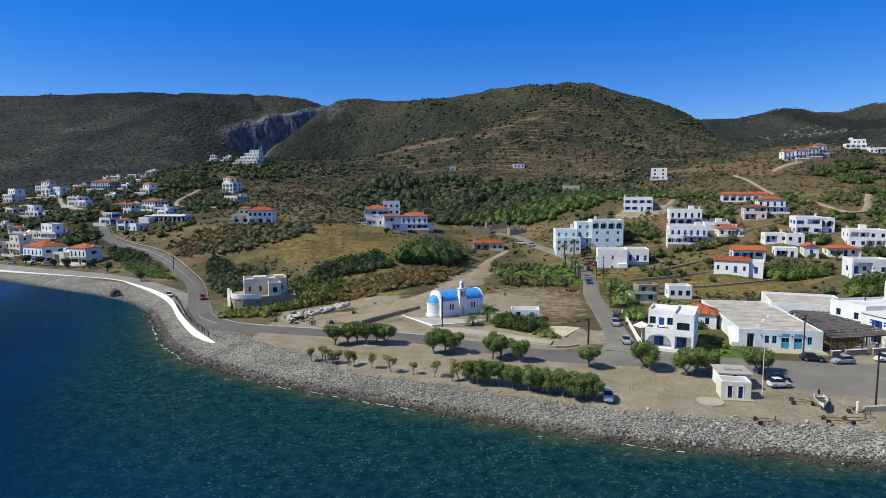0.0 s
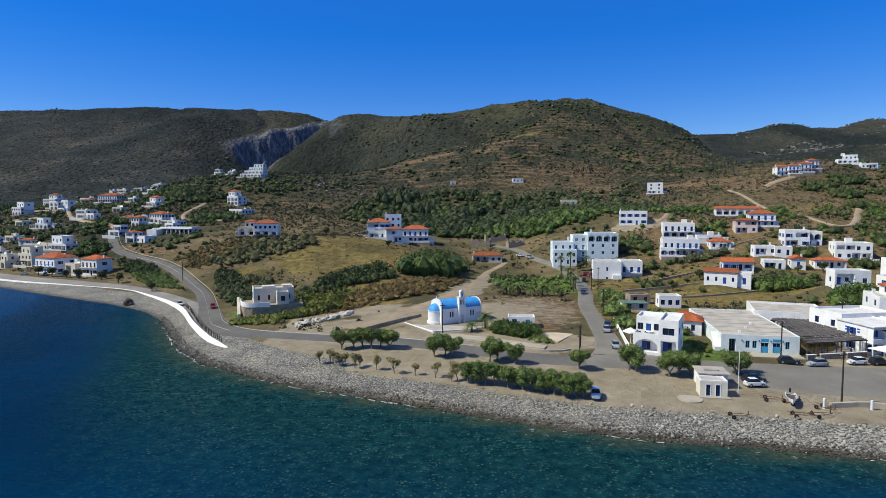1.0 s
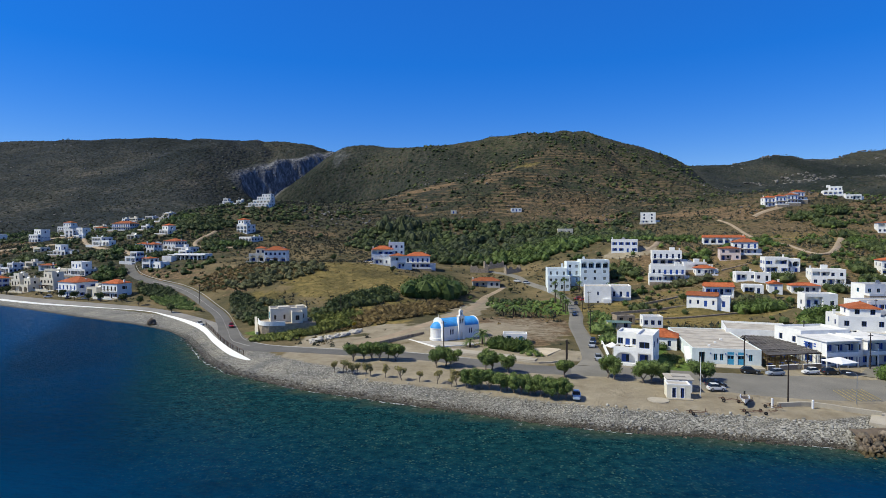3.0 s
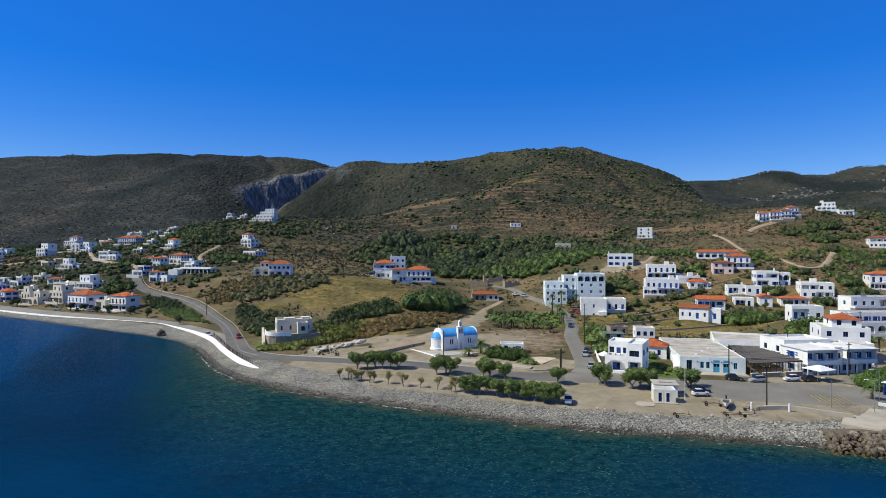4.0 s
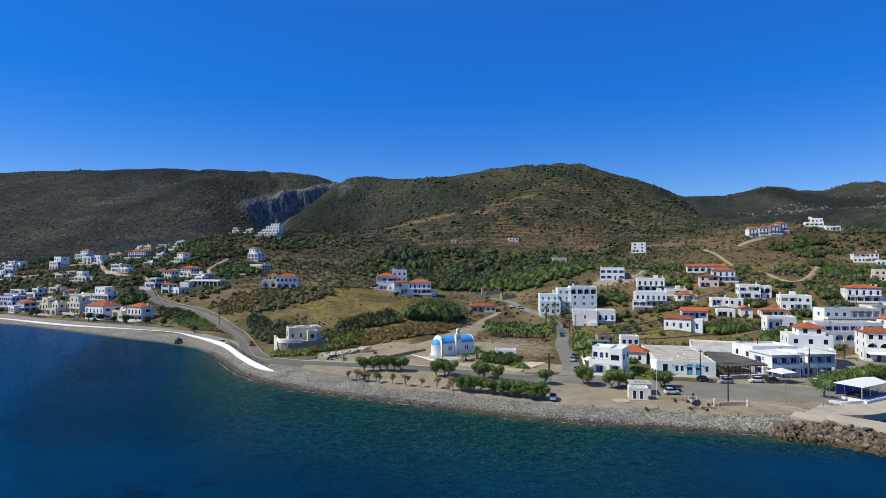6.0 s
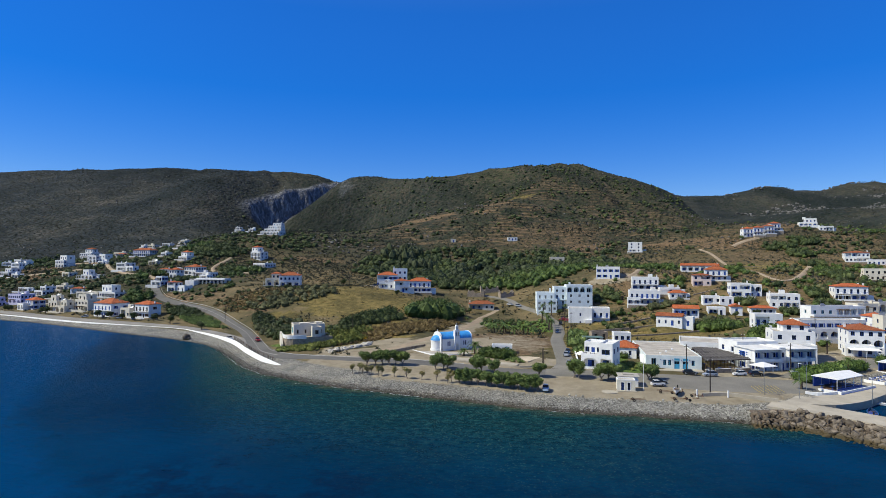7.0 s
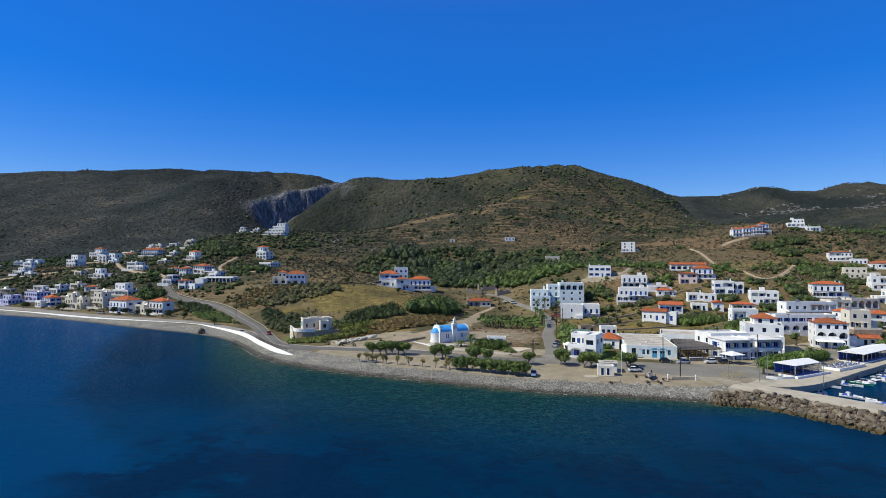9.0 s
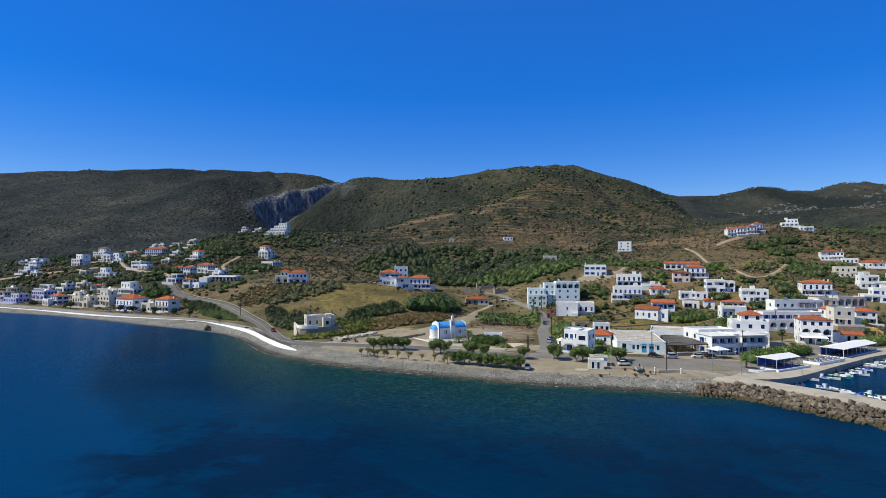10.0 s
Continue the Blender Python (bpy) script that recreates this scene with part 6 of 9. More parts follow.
def pergola():
    """Dark reed-covered pergola on posts beside the taverna."""
    fl, fr, bl, br = ((68.0, 103.6), (81.2, 106.2), (74.2, 127.5), (86.5, 133))
    z0 = 2.3

    def at(u, v):
        return (fl[0] * (1 - u) * (1 - v) + fr[0] * u * (1 - v) + bl[0] * (1 - u) * v + br[0] * u * v, fl[1] * (1 - u) * (1 - v) + fr[1] * u * (1 - v) + bl[1] * (1 - u) * v + br[1] * u * v)
    r = thing("pergola", 76, 115, z0, 0, "large timber pergola roofed with weathered dark reed slats", "pergola")

    def local(x, y, z):
        return (x - 76, y - 115, z)
    rnd = random.Random(4)
    for i in range(5):
        for j in range(7):
            x, y = at(i / 4, j / 6)
            part("post", Build().tube([local(x, y, -0.6), local(x, y, 3.3)], [0.1, 0.09], 6), BROWNWOOD, r)
    for j in range(7):
        a, c = at(-0.02, j / 6), at(1.02, j / 6)
        part("beam", Build().tube([local(*a, 3.3), local(*c, 3.3)], [0.1, 0.1], 5), BROWNWOOD, r)
    n = 120
    for k in range(n):
        v = k / (n - 1)
        if rnd.random() < (0.3 if int(v * 9) % 3 == 1 else 0.08):
            continue
        u0, u1 = -0.03 + rnd.random() * 0.06, 1.03 - rnd.random() * 0.08
        b = Build()
        a, c = at(u0, v), at(u1, v + (rnd.random() - 0.5) * 0.006)
        sag = 0.06 * rnd.random()
        mid = ((a[0] + c[0]) / 2, (a[1] + c[1]) / 2)
        b.tube([local(*a, 3.42 + 0.22 * rnd.random() ** 2), local(*mid, 3.42 - sag), local(*c, 3.42 + 0.22 * rnd.random() ** 2)], [0.075, 0.085, 0.07], 4)
        part("slat", b, GREYWOOD, r)
    for k in range(12):
        u = (k + 0.5) / 12
        b = Build()
        a, c = at(u, 0.02 + 0.1 * rnd.random()), at(u + (rnd.random() - 0.5) * 0.05, 0.98)
        b.tube([local(*a, 3.58), local(*c, 3.56)], [0.06, 0.06], 4)
        part("batten", b, GREYWOOD, r)
    # stone parapet in front, with gaps
    for u0, u1 in ((0.0, 0.14), (0.22, 0.55), (0.66, 1.0)):
        a, c = at(u0, -0.01), at(u1, -0.01)
        b = Build()
        ang = math.atan2(c[1] - a[1], c[0] - a[0])
        L = math.hypot(c[0] - a[0], c[1] - a[1])
        b.box(0, -0.2, -0.6, L, 0.2, 1.05, 0.05)
        w = tagged(part("garden_wall", b, RUBBLE), "low rubble stone wall before the pergola", "wall", "", "structure")
        w.matrix_world = pose(a[0], a[1], z0, 0, 0, math.degrees(ang))
        cap = Build().box(-0.05, -0.26, 1.05, L + 0.05, 0.26, 1.13)
        part("coping", cap, WHITE, w)
    fl_ = Build()
    pts = [at(0, 0), at(1, 0), at(1, 1), at(0, 1)]
    fl_.prism([(p[0], p[1]) for p in pts], z0 - 1.2, z0 + 0.12)
    tagged(part("terrace", fl_, PALECONC), "paved terrace floor under the pergola", "terrace", "", "structure")
    for k in range(12):
        x, y = at(0.12 + 0.25 * (k % 4), 0.12 + 0.28 * (k // 4))
        table(pose(x, y, z0 + 0.12, 0, 0, 10), BLUE, "square blue taverna table under the pergola", 0.45)


def harbour_hotel():
    r = thing("hotel", 86.6, 106.8, ground(87, 107) - 0.2, 9, "white harbour hotel with deep blue doors and balconies", "hotel", "houses of the village")
    block(r, 13, 9, 2, cx=3.4, cy=9.05, z=0, h=3.25, front=4, side=1, top=WHITEROOF)
    block(r, 2.2, 8, 2, cx=5.25, cy=1.5, h=2.9, front=1)
    for cx, cy, w, d in ((0.0, 0.0, 8.2, 9.0), (10.5, 0.2, 8.2, 10.0)):
        block(r, w, d - 1.6, 2, roof="none", cx=cx, cy=cy + 1.6, h=2.95, front=3, win_w=1.1, shutters=True)
        x0, x1 = cx - w / 2, cx + w / 2
        balcony = part("balcony", Build().box(x0, cy, 2.75, x1, cy + 1.597, 2.95), WHITE, r, "deep white balcony slab")
        part("parapet", Build().box(x0, cy, 2.95, x1, cy + 0.14, 3.7), WHITE, balcony)
        for i in range(4):
            x = x0 + 0.13 + (w - 0.26) * i / 3
            part("column", Build().box(x - 0.13, cy + 0.03, -0.6, x + 0.13, cy + 0.29, 2.75), WHITE, r)
            part("divider", Build().box(x - 0.07, cy + 0.143, 2.95, x + 0.07, cy + 1.59, 5.2 if 0 < i < 3 else 6.0), WHITE, balcony)
        part("roof", Build().box(x0 - 0.25, cy - 0.3, 6.07, x1 + 0.25, cy + d + 0.02, 6.28), WHITEROOF, r, "thin white roof slab")
    sign = Build()
    for i in range(2):
        for k in range(4):
            sign.box(-4.12, 3.2 + k * 1.0, 4.9 - i * 0.55, -4.105, 3.9 + k * 1.0, 5.2 - i * 0.55)
    part("lettering", sign, BLUE, r, "blue wall lettering, unreadable")


def church():
    r = thing("church", -3.9, 132.6, ground(0, 136) - 0.1, 29, "small white church with sky-blue barrel roof and bell tower", "church")
    L, W, H = 11.6, 5.6, 3.9
    b = Build()
    wins = [(u, 1.5, u + 0.42, 3.1, True, 0.25) for u in (2.4, 3.1, 8.3, 9.0)]
    wall_side(b, lambda u, q, z: (u, q, z), L, -1.5, H, wins)
    wall_side(b, lambda u, q, z: (L - u, W - q, z), L, -1.5, H, wins)
    for x in (0.0, L):
        n = 14
        arc = [(W / 2 + (W / 2 + 0.12) * math.cos(math.pi * k / n), H + (1.95 if x else 2.15) * math.sin(math.pi * k / n)) for k in range(n + 1)]
        ring = [(-0.12, -1.5), (W + 0.12, -1.5)] + arc
        m = len(ring)
        t = 0.4 if x == 0 else -0.3
        b.add([(x, y, z) for y, z in ring] + [(x + t, y, z) for y, z in ring], [tuple(range(m)), tuple(range(m, 2 * m))[::-1]] + [(i, (i + 1) % m, m + (i + 1) % m, m + i) for i in range(m)])
    part("wall", b, WHITE, r)
    for side, yy, turn in ((0, 0, 0), (1, W, 180)):
        for u0, z0, u1, z1, arched, q in wins:
            fr, pa, sh = window_meshes(0.42, 1.4, BLUE, 0)
            ob = part("window", fr, None, r, "narrow arched window", pose(u0 + 0.21 if not side else L - u0 - 0.21, yy, z0, 0, 0, turn))
            part("pane", pa, None, ob)
    v = Build()
    n = 16
    arc = [(W / 2 - (W / 2 + 0.1) * math.cos(math.pi * k / n), H - 0.02 + 1.85 * math.sin(math.pi * k / n)) for k in range(n + 1)]
    v.add([(0.4, y, z) for y, z in arc] + [(L - 0.3, y, z) for y, z in arc], [(k, k + 1, n + 2 + k, n + 1 + k) for k in range(n)])
    v.box(0.4, -0.14, H - 0.14, L - 0.3, 0.04, H + 0.06).box(0.4, W - 0.04, H - 0.14, L - 0.3, W + 0.14, H + 0.06)
    part("roof", v, ROOFBLUE, r, "sky-blue painted barrel vault", smooth=False)
    a = Build().lathe([(2.0, -1.5), (2.0, 3.1), (2.1, 3.15), (2.1, 3.3)], 14, 0, W / 2, math.pi / 2, 3 * math.pi / 2)
    apse = part("apse", a, WHITE, r)
    part("apse_plinth", Build().lathe([(2.25, -1.5), (2.25, 0.5), (2.0, 0.55)], 14, 0, W / 2, math.pi / 2, 3 * math.pi / 2), WHITE, apse)
    part("apse_roof", Build().lathe([(2.1, 3.3), (1.95, 3.75), (1.5, 4.35), (0.8, 4.75), (0.02, 4.9)], 14, 0, W / 2, math.pi / 2, 3 * math.pi / 2), ROOFBLUE, apse, "sky-blue half dome", smooth=True)
    fr, pa, sh = window_meshes(0.4, 1.0, BLUE, 0)
    part("pane", pa, None, part("window", fr, None, apse, "", pose(-1.92, W / 2 - 0.55, 1.4, 0, 0, 285)))
    # bell tower on the long side
    t = Build()
    x0, x1, y0, y1 = 4.7, 6.5, -0.75, 0.35

    def tw(u, q, z):
        return (x0 + u, y0 + q, z)
    opens = [(0.45, 0.0, 1.35, 2.2, True, 0.6), (0.3, 4.6, 0.8, 5.9, True, 1.1), (1.0, 4.6, 1.5, 5.9, True, 1.1)]
    wall_side(t, tw, 1.8, -1.5, 6.4, opens)
    t.add([(x0, y0, -1.5), (x0, y1, -1.5), (x0, y1, 6.4), (x0, y0, 6.4), (x1, y0, -1.5), (x1, y1, -1.5), (x1, y1, 6.4), (x1, y0, 6.4)], [(0, 3, 2, 1), (4, 5, 6, 7), (3, 7, 6, 2), (1, 2, 6, 5)])
    t.box(x0 - 0.12, y0 - 0.1, 6.4, x1 + 0.12, y1 + 0.1, 6.55).box(x0 - 0.12, y0 - 0.1, 4.2, x1 + 0.12, y0 - 0.002, 4.35)
    tower = part("bell_tower", t, WHITE, r)
    u = Build()
    wall_side(u, lambda uu, q, z: (x0 + 0.45 + uu, y0 + 0.2 + q, z), 0.95, 6.55, 7.7, [(0.25, 6.65, 0.7, 7.5, True, 0.6)])
    xa, xb, ya, yb = x0 + 0.45, x0 + 1.4, y0 + 0.2, y0 + 0.9
    u.add([(xa, ya, 6.55), (xa, yb, 6.55), (xa, yb, 7.7), (xa, ya, 7.7), (xb, ya, 6.55), (xb, yb, 6.55), (xb, yb, 7.7), (xb, ya, 7.7)], [(0, 3, 2, 1), (4, 5, 6, 7), (1, 2, 6, 5)])
    n = 8
    arc = [((xa + xb) / 2 + 0.52 * math.cos(math.pi * k / n), 7.7 + 0.5 * math.sin(math.pi * k / n)) for k in range(n + 1)]
    u.add([(x, ya - 0.04, z) for x, z in arc] + [(x, yb + 0.04, z) for x, z in arc], [tuple(range(n + 1)), tuple(range(n + 1, 2 * n + 2))[::-1]] + [(k, n + 1 + k, n + 2 + k, k + 1) for k in range(n)] + [(0, n, 2 * n + 1, n + 1)])
    part("belfry_top", u, WHITE, tower)
    for dx in (0.55, 1.25):
        part("bell", Build().lathe([(0.03, 5.75), (0.1, 5.7), (0.14, 5.4), (0.22, 5.15)], 10, x0 + dx, y0 + 0.5), BRONZE, tower, "small bronze bell")
    part("cross", Build().box(x0 + 0.89, y0 + 0.5, 8.15, x0 + 0.95, y0 + 0.56, 8.9).box(x0 + 0.7, y0 + 0.5, 8.55, x0 + 1.14, y0 + 0.56, 8.61), WHITE, tower)
    part("cross", Build().box(0.17, W / 2 - 0.03, H + 2.1, 0.23, W / 2 + 0.03, H + 2.9).box(0.17, W / 2 - 0.25, H + 2.5, 0.23, W / 2 + 0.25, H + 2.56), WHITE, r)


ROOFBLUE = surface("sky_blue_roof_paint", (0.055, 0.32, 0.72), 0.22, 0.8, 0.55, fine=12)
BRONZE = surface("bronze", (0.2, 0.12, 0.05), 0.3, 3.0, 0.45, 0.9)


def slab(name, pts, top, material, label, category, thick=1.2):
    b = Build().prism(pts, top - thick, top)
    return tagged(part(name, b, material), label, category, "", "structure")


def church_yard():
    slab("pavement", [(-13, 135), (-5.6, 126), (3.5, 128), (10, 133), (7.5, 140), (-5, 141)], 3.15, CONCRETE, "grey paved court round the church", "pavement")
    swept_wall("kerb", [(-13.2, 135.2, 3.2), (-5.6, 125.7, 3.05)], [(0.15, -1), (0.15, 0.12), (-0.15, 0.12), (-0.15, -1)], WHITE, "whitewashed kerb of the church court", "kerb")
    swept_wall("kerb", [(-5.6, 125.7, 3.05), (4.5, 128.4, 3.05)], [(0.15, -1), (0.15, 0.12), (-0.15, 0.12), (-0.15, -1)], WHITE, "whitewashed kerb of the church court", "kerb")
    swept_wall("garden_wall", [(-22, 128.5, 3.0), (-14, 136.5, 3.6), (-9.5, 141.5, 3.7)], [(0.25, -1.5), (0.22, 0.55), (-0.22, 0.55), (-0.25, -1.5)], RUBBLE, "low dark rubble wall along the church track", "wall")
    swept_wall("garden_wall", [(-3, 119.8, 2.75), (8, 114.2, 2.7), (18.8, 109, 2.65), (23.4, 110.3, 2.65)], [(0.2, -1.2), (0.2, 0.22), (-0.2, 0.22), (-0.2, -1.2)], PALECONC, "low pale kerb wall beside the coast road", "wall")
    slab("pavement", [(16.8, 118.6), (21.8, 115.6), (28.0, 125.2), (20.5, 124.6)], 3.05, surface("pale_court_slab", (0.55, 0.46, 0.33), 0.2, 0.3, fine=6), "bare pale concrete slab in the yard", "pavement")
    h = house(15.4, 129.2, -6, 6.4, 3.8, 1, front_yard=False, label="low white hut with flat roof behind bushes", h=2.1, front=2, trim=SKYBLUE, lift=-0.1)
    slab("path", [(-3, 121), (18, 110.4), (19, 113), (9, 119.5), (0, 124.2), (-6, 124.6)], 2.86, PALECONC, "pale footpath between church court and road", "path", 0.8)


def villa():
    """The beige flat-roofed villa on its rubble terrace above the bend."""
    x, y, z = -56.5, 150.5, 5.4
    r = thing("house", x, y, z, 22, "beige modern villa with stepped flat roofs and turquoise window", "house", "houses of the village")
    block(r, 11, 7, 1, cx=5.5, cy=0, wall=BEIGE, trim=BROWNWOOD, h=3.5, front=4, sink=1.5, win_w=0.6, side=1)
    block(r, 3.2, 3.4, 1, cx=7.6, cy=-3.42, wall=BEIGE, trim=BROWNWOOD, h=2.7, front=1, sink=1.5, door=False, side=0)
    k = Build().box(2.6, 3.2, 3.7, 6.0, 5.8, 4.3).box(8.2, 3.6, 3.7, 10.6, 6.4, 4.35)
    part("roof_light", k, BEIGE, r)
    w = part("window", Build().box(-0.09, 1.85, 0.75, -0.025, 2.0, 3.15).box(-0.09, 4.6, 0.75, -0.025, 4.75, 3.15).box(-0.09, 2.0, 3.0, -0.025, 4.6, 3.15).box(-0.09, 2.0, 0.75, -0.025, 4.6, 0.9), WHITE, r, "broad picture window")
    part("pane", Build().box(-0.06, 2.0, 0.9, -0.03, 4.6, 3.0), TURQ, w, "turquoise reflecting glass")
    p = Build().prism([(-3.2, 6.5), (-3.4, 2), (-2.6, -1.2), (-0.6, -2.6), (4, -3.6), (13, -4.2), (13, 7), (0, 7.5)], -3.6, -0.02)
    tagged(part("terrace", p, RUBBLE), "rubble stone retaining terrace under the villa", "terrace", "", "structure").matrix_world = r.matrix_world.copy()
    line = [(-3.2, 6.5, 0), (-3.3, 2, 0), (-2.5, -1.1, 0), (-0.5, -2.5, 0), (4, -3.5, 0)]
    wl = swept_wall("garden_wall", line, [(0.12, -0.6), (0.12, 0.65), (-0.12, 0.65), (-0.12, -0.6)], WHITE, "curved whitewashed terrace parapet", "wall", step=0.7)
    wl.matrix_world = r.matrix_world.copy()
    st = Build()
    st.add([(-4.3, -0.5, -3.5), (-3.6, -0.5, -3.5), (-3.6, 5.5, 0.7), (-4.3, 5.5, 0.7), (-4.3, -0.5, -2.6), (-3.6, -0.5, -2.6), (-3.6, 5.5, 1.3), (-4.3, 5.5, 1.3), (-4.3, 5.5, -3.5), (-3.6, 5.5, -3.5)],
           [(4, 5, 6, 7), (0, 1, 5, 4), (0, 4, 7, 8), (1, 9, 6, 5), (8, 7, 6, 9), (0, 8, 9, 1)])
    tagged(part("garden_wall", st, CREAM), "sloping cream wall beside the villa steps", "wall", "", "structure").matrix_world = r.matrix_world.copy()


TURQ = glassy("turquoise_glass", (0.05, 0.30, 0.36), 0.15)


def kiosk():
    r = thing("kiosk", 40.6, 82.3, ground(40.6, 83.5), -10, "small cream kiosk with two dark doors and flat roof", "kiosk")
    w, d, H = 4.1, 2.8, 2.4
    b = Build()
    ds = [(0.9, 0.12, 1.55, 1.9, False, 0.15), (2.35, 0.12, 3.0, 1.9, False, 0.15)]
    wall_side(b, lambda u, q, z: (-w / 2 + u, q, z), w, -0.8, H, ds)
    for width, at in ((d, lambda u, q, z: (w / 2 - q, u, z)), (w, lambda u, q, z: (w / 2 - u, d - q, z)), (d, lambda u, q, z: (-w / 2 + q, d - u, z))):
        wall_side(b, at, width, -0.8, H, [])
    part("wall", b, surface("pale_cream_paint", (0.72, 0.68, 0.55), 0.1, 0.8, fine=9), r)
    for u0, z0, u1, z1, a, q in ds:
        fr, pa, sh = window_meshes(u1 - u0, z1 - z0, BLUE, 1)
        part("pane", pa, None, part("door", fr, None, r, "narrow dark door", pose(-w / 2 + (u0 + u1) / 2, -0.02, z0)))
        fm = Build().box(-w / 2 + u0 - 0.12, -0.04, 0.1, -w / 2 + u0, -0.002, 2.1).box(-w / 2 + u1, -0.04, 0.1, -w / 2 + u1 + 0.12, -0.002, 2.1).box(-w / 2 + u0 - 0.12, -0.04, 1.96, -w / 2 + u1 + 0.12, -0.002, 2.1)
        part("door_frame", fm, WHITE, r)
    flat_roof(r, w, d, H, 0, 0, WHITE, ROOFSLAB, 0.22)
    part("step", Build().box(-w / 2 - 0.2, -0.9, -0.6, w / 2 + 0.3, -0.01, 0.1), PALECONC, r)
    s = thing("shed", 42.4, 86.4, ground(42.4, 88), -10, "grey-white shed with overhanging flat slab roof", "shed")
    block(s, 4.4, 4.2, 1, h=2.2, front=1, door=False, side=0, win_w=0.5, roof="none")
    part("roof_edge", Build().box(-2.5, -0.3, 2.36, 2.5, 4.5, 2.52).box(-1.2, 1.4, 2.52, 1.2, 3.4, 2.75), CONCRETE, s)
    ap = tagged(part("apron", Build().lathe([(1.9, -0.3), (1.9, 0.06), (0.0, 0.07)], 20), PALECONC), "round pale concrete apron beside the kiosk", "paving", "", "structure")
    ap.matrix_world = pose(36.6, 81.6, ground(36.6, 81.6))


def cottage():
    r = thing("house", 51.4, 121.8, ground(52.5, 123), -22, "white cottage with orange hip tile roof", "house", "houses of the village")
    block(r, 7.2, 6.2, 1, "tile", h=2.9, front=2, side=1, door=False, win_w=0.8, pitch=0.5)
    r = thing("house", 60.5, 155, ground(60, 155), -6, "small white hut with blue windows and flat roof", "house", "houses of the village")
    block(r, 6, 4.5, 1, h=2.8, front=3, trim=BLUE, door=False, win_w=1.1)
    r = thing("shed", 48.5, 148, ground(48, 148), -4, "low shed with pale green metal roof", "shed")
    block(r, 6.4, 4, 1, h=2.0, front=2, side=0, wall=BEIGE, door=False, roof="none")
    part("roof", Build().box(-3.4, -0.4, 2.15, 3.4, 4.4, 2.3), surface("green_sheet_metal", (0.16, 0.24, 0.20), 0.3, 1.0, 0.6, 0.3), r, "pale green metal sheet roof")
    r = thing("shed", 54, 161, ground(54, 161), 4, "ruined beige stone hut in the field", "shed")
    block(r, 6, 4, 1, h=2.2, front=2, side=0, wall=RUBBLE, trim=BROWNWOOD)
    # lane wall, garden of the corner house
    swept_wall("garden_wall", [(39.3, 136, 3.3), (37.6, 124, 3.0), (35.6, 111, 2.8), (34.7, 103.4, 2.6)], [(0.15, -1.0), (0.15, 1.0), (-0.15, 1.0), (-0.15, -1.0)], WHITE, "whitewashed garden wall along the lane", "wall")
    for x, y, rot, w, lab in ((31, 285, 10, 8, "roofless beige stone ruin"), (13, 292, -8, 10, "roofless grey stone ruin with gaps"), (22, 303, 5, 11, "low ruined stone walls among trees")):
        rr = thing("ruin", x, y, ground(x, y), rot, lab, "ruin", "stone ruins")
        rnd = random.Random(int(x))

        def broken(at, length):
            """A standing wall with a broken, stepped top."""
            n = 9
            top = [2.0 + 2.4 * rnd.random() for k in range(n + 1)]
            v = [at(length * k / n, q, z) for k in range(n + 1) for q, z in ((0, -1.5), (0, top[k]), (0.5, top[k] - 0.1), (0.5, -1.5))]
            f = [(4 * k + j, 4 * k + 4 + j, 4 * k + 4 + (j + 1) % 4, 4 * k + (j + 1) % 4) for k in range(n) for j in range(4)]
            part("wall", Build().add(v, f + [(0, 1, 2, 3), (4 * n + 3, 4 * n + 2, 4 * n + 1, 4 * n)]), RUBBLE, rr)
        broken(lambda u, q, z: (-w / 2 + u, q, z), w)
        broken(lambda u, q, z: (-w / 2 + q, 0.503 + u, z), 5.0)
        broken(lambda u, q, z: (w / 2 - q, 0.503 + u, z), 5.0)


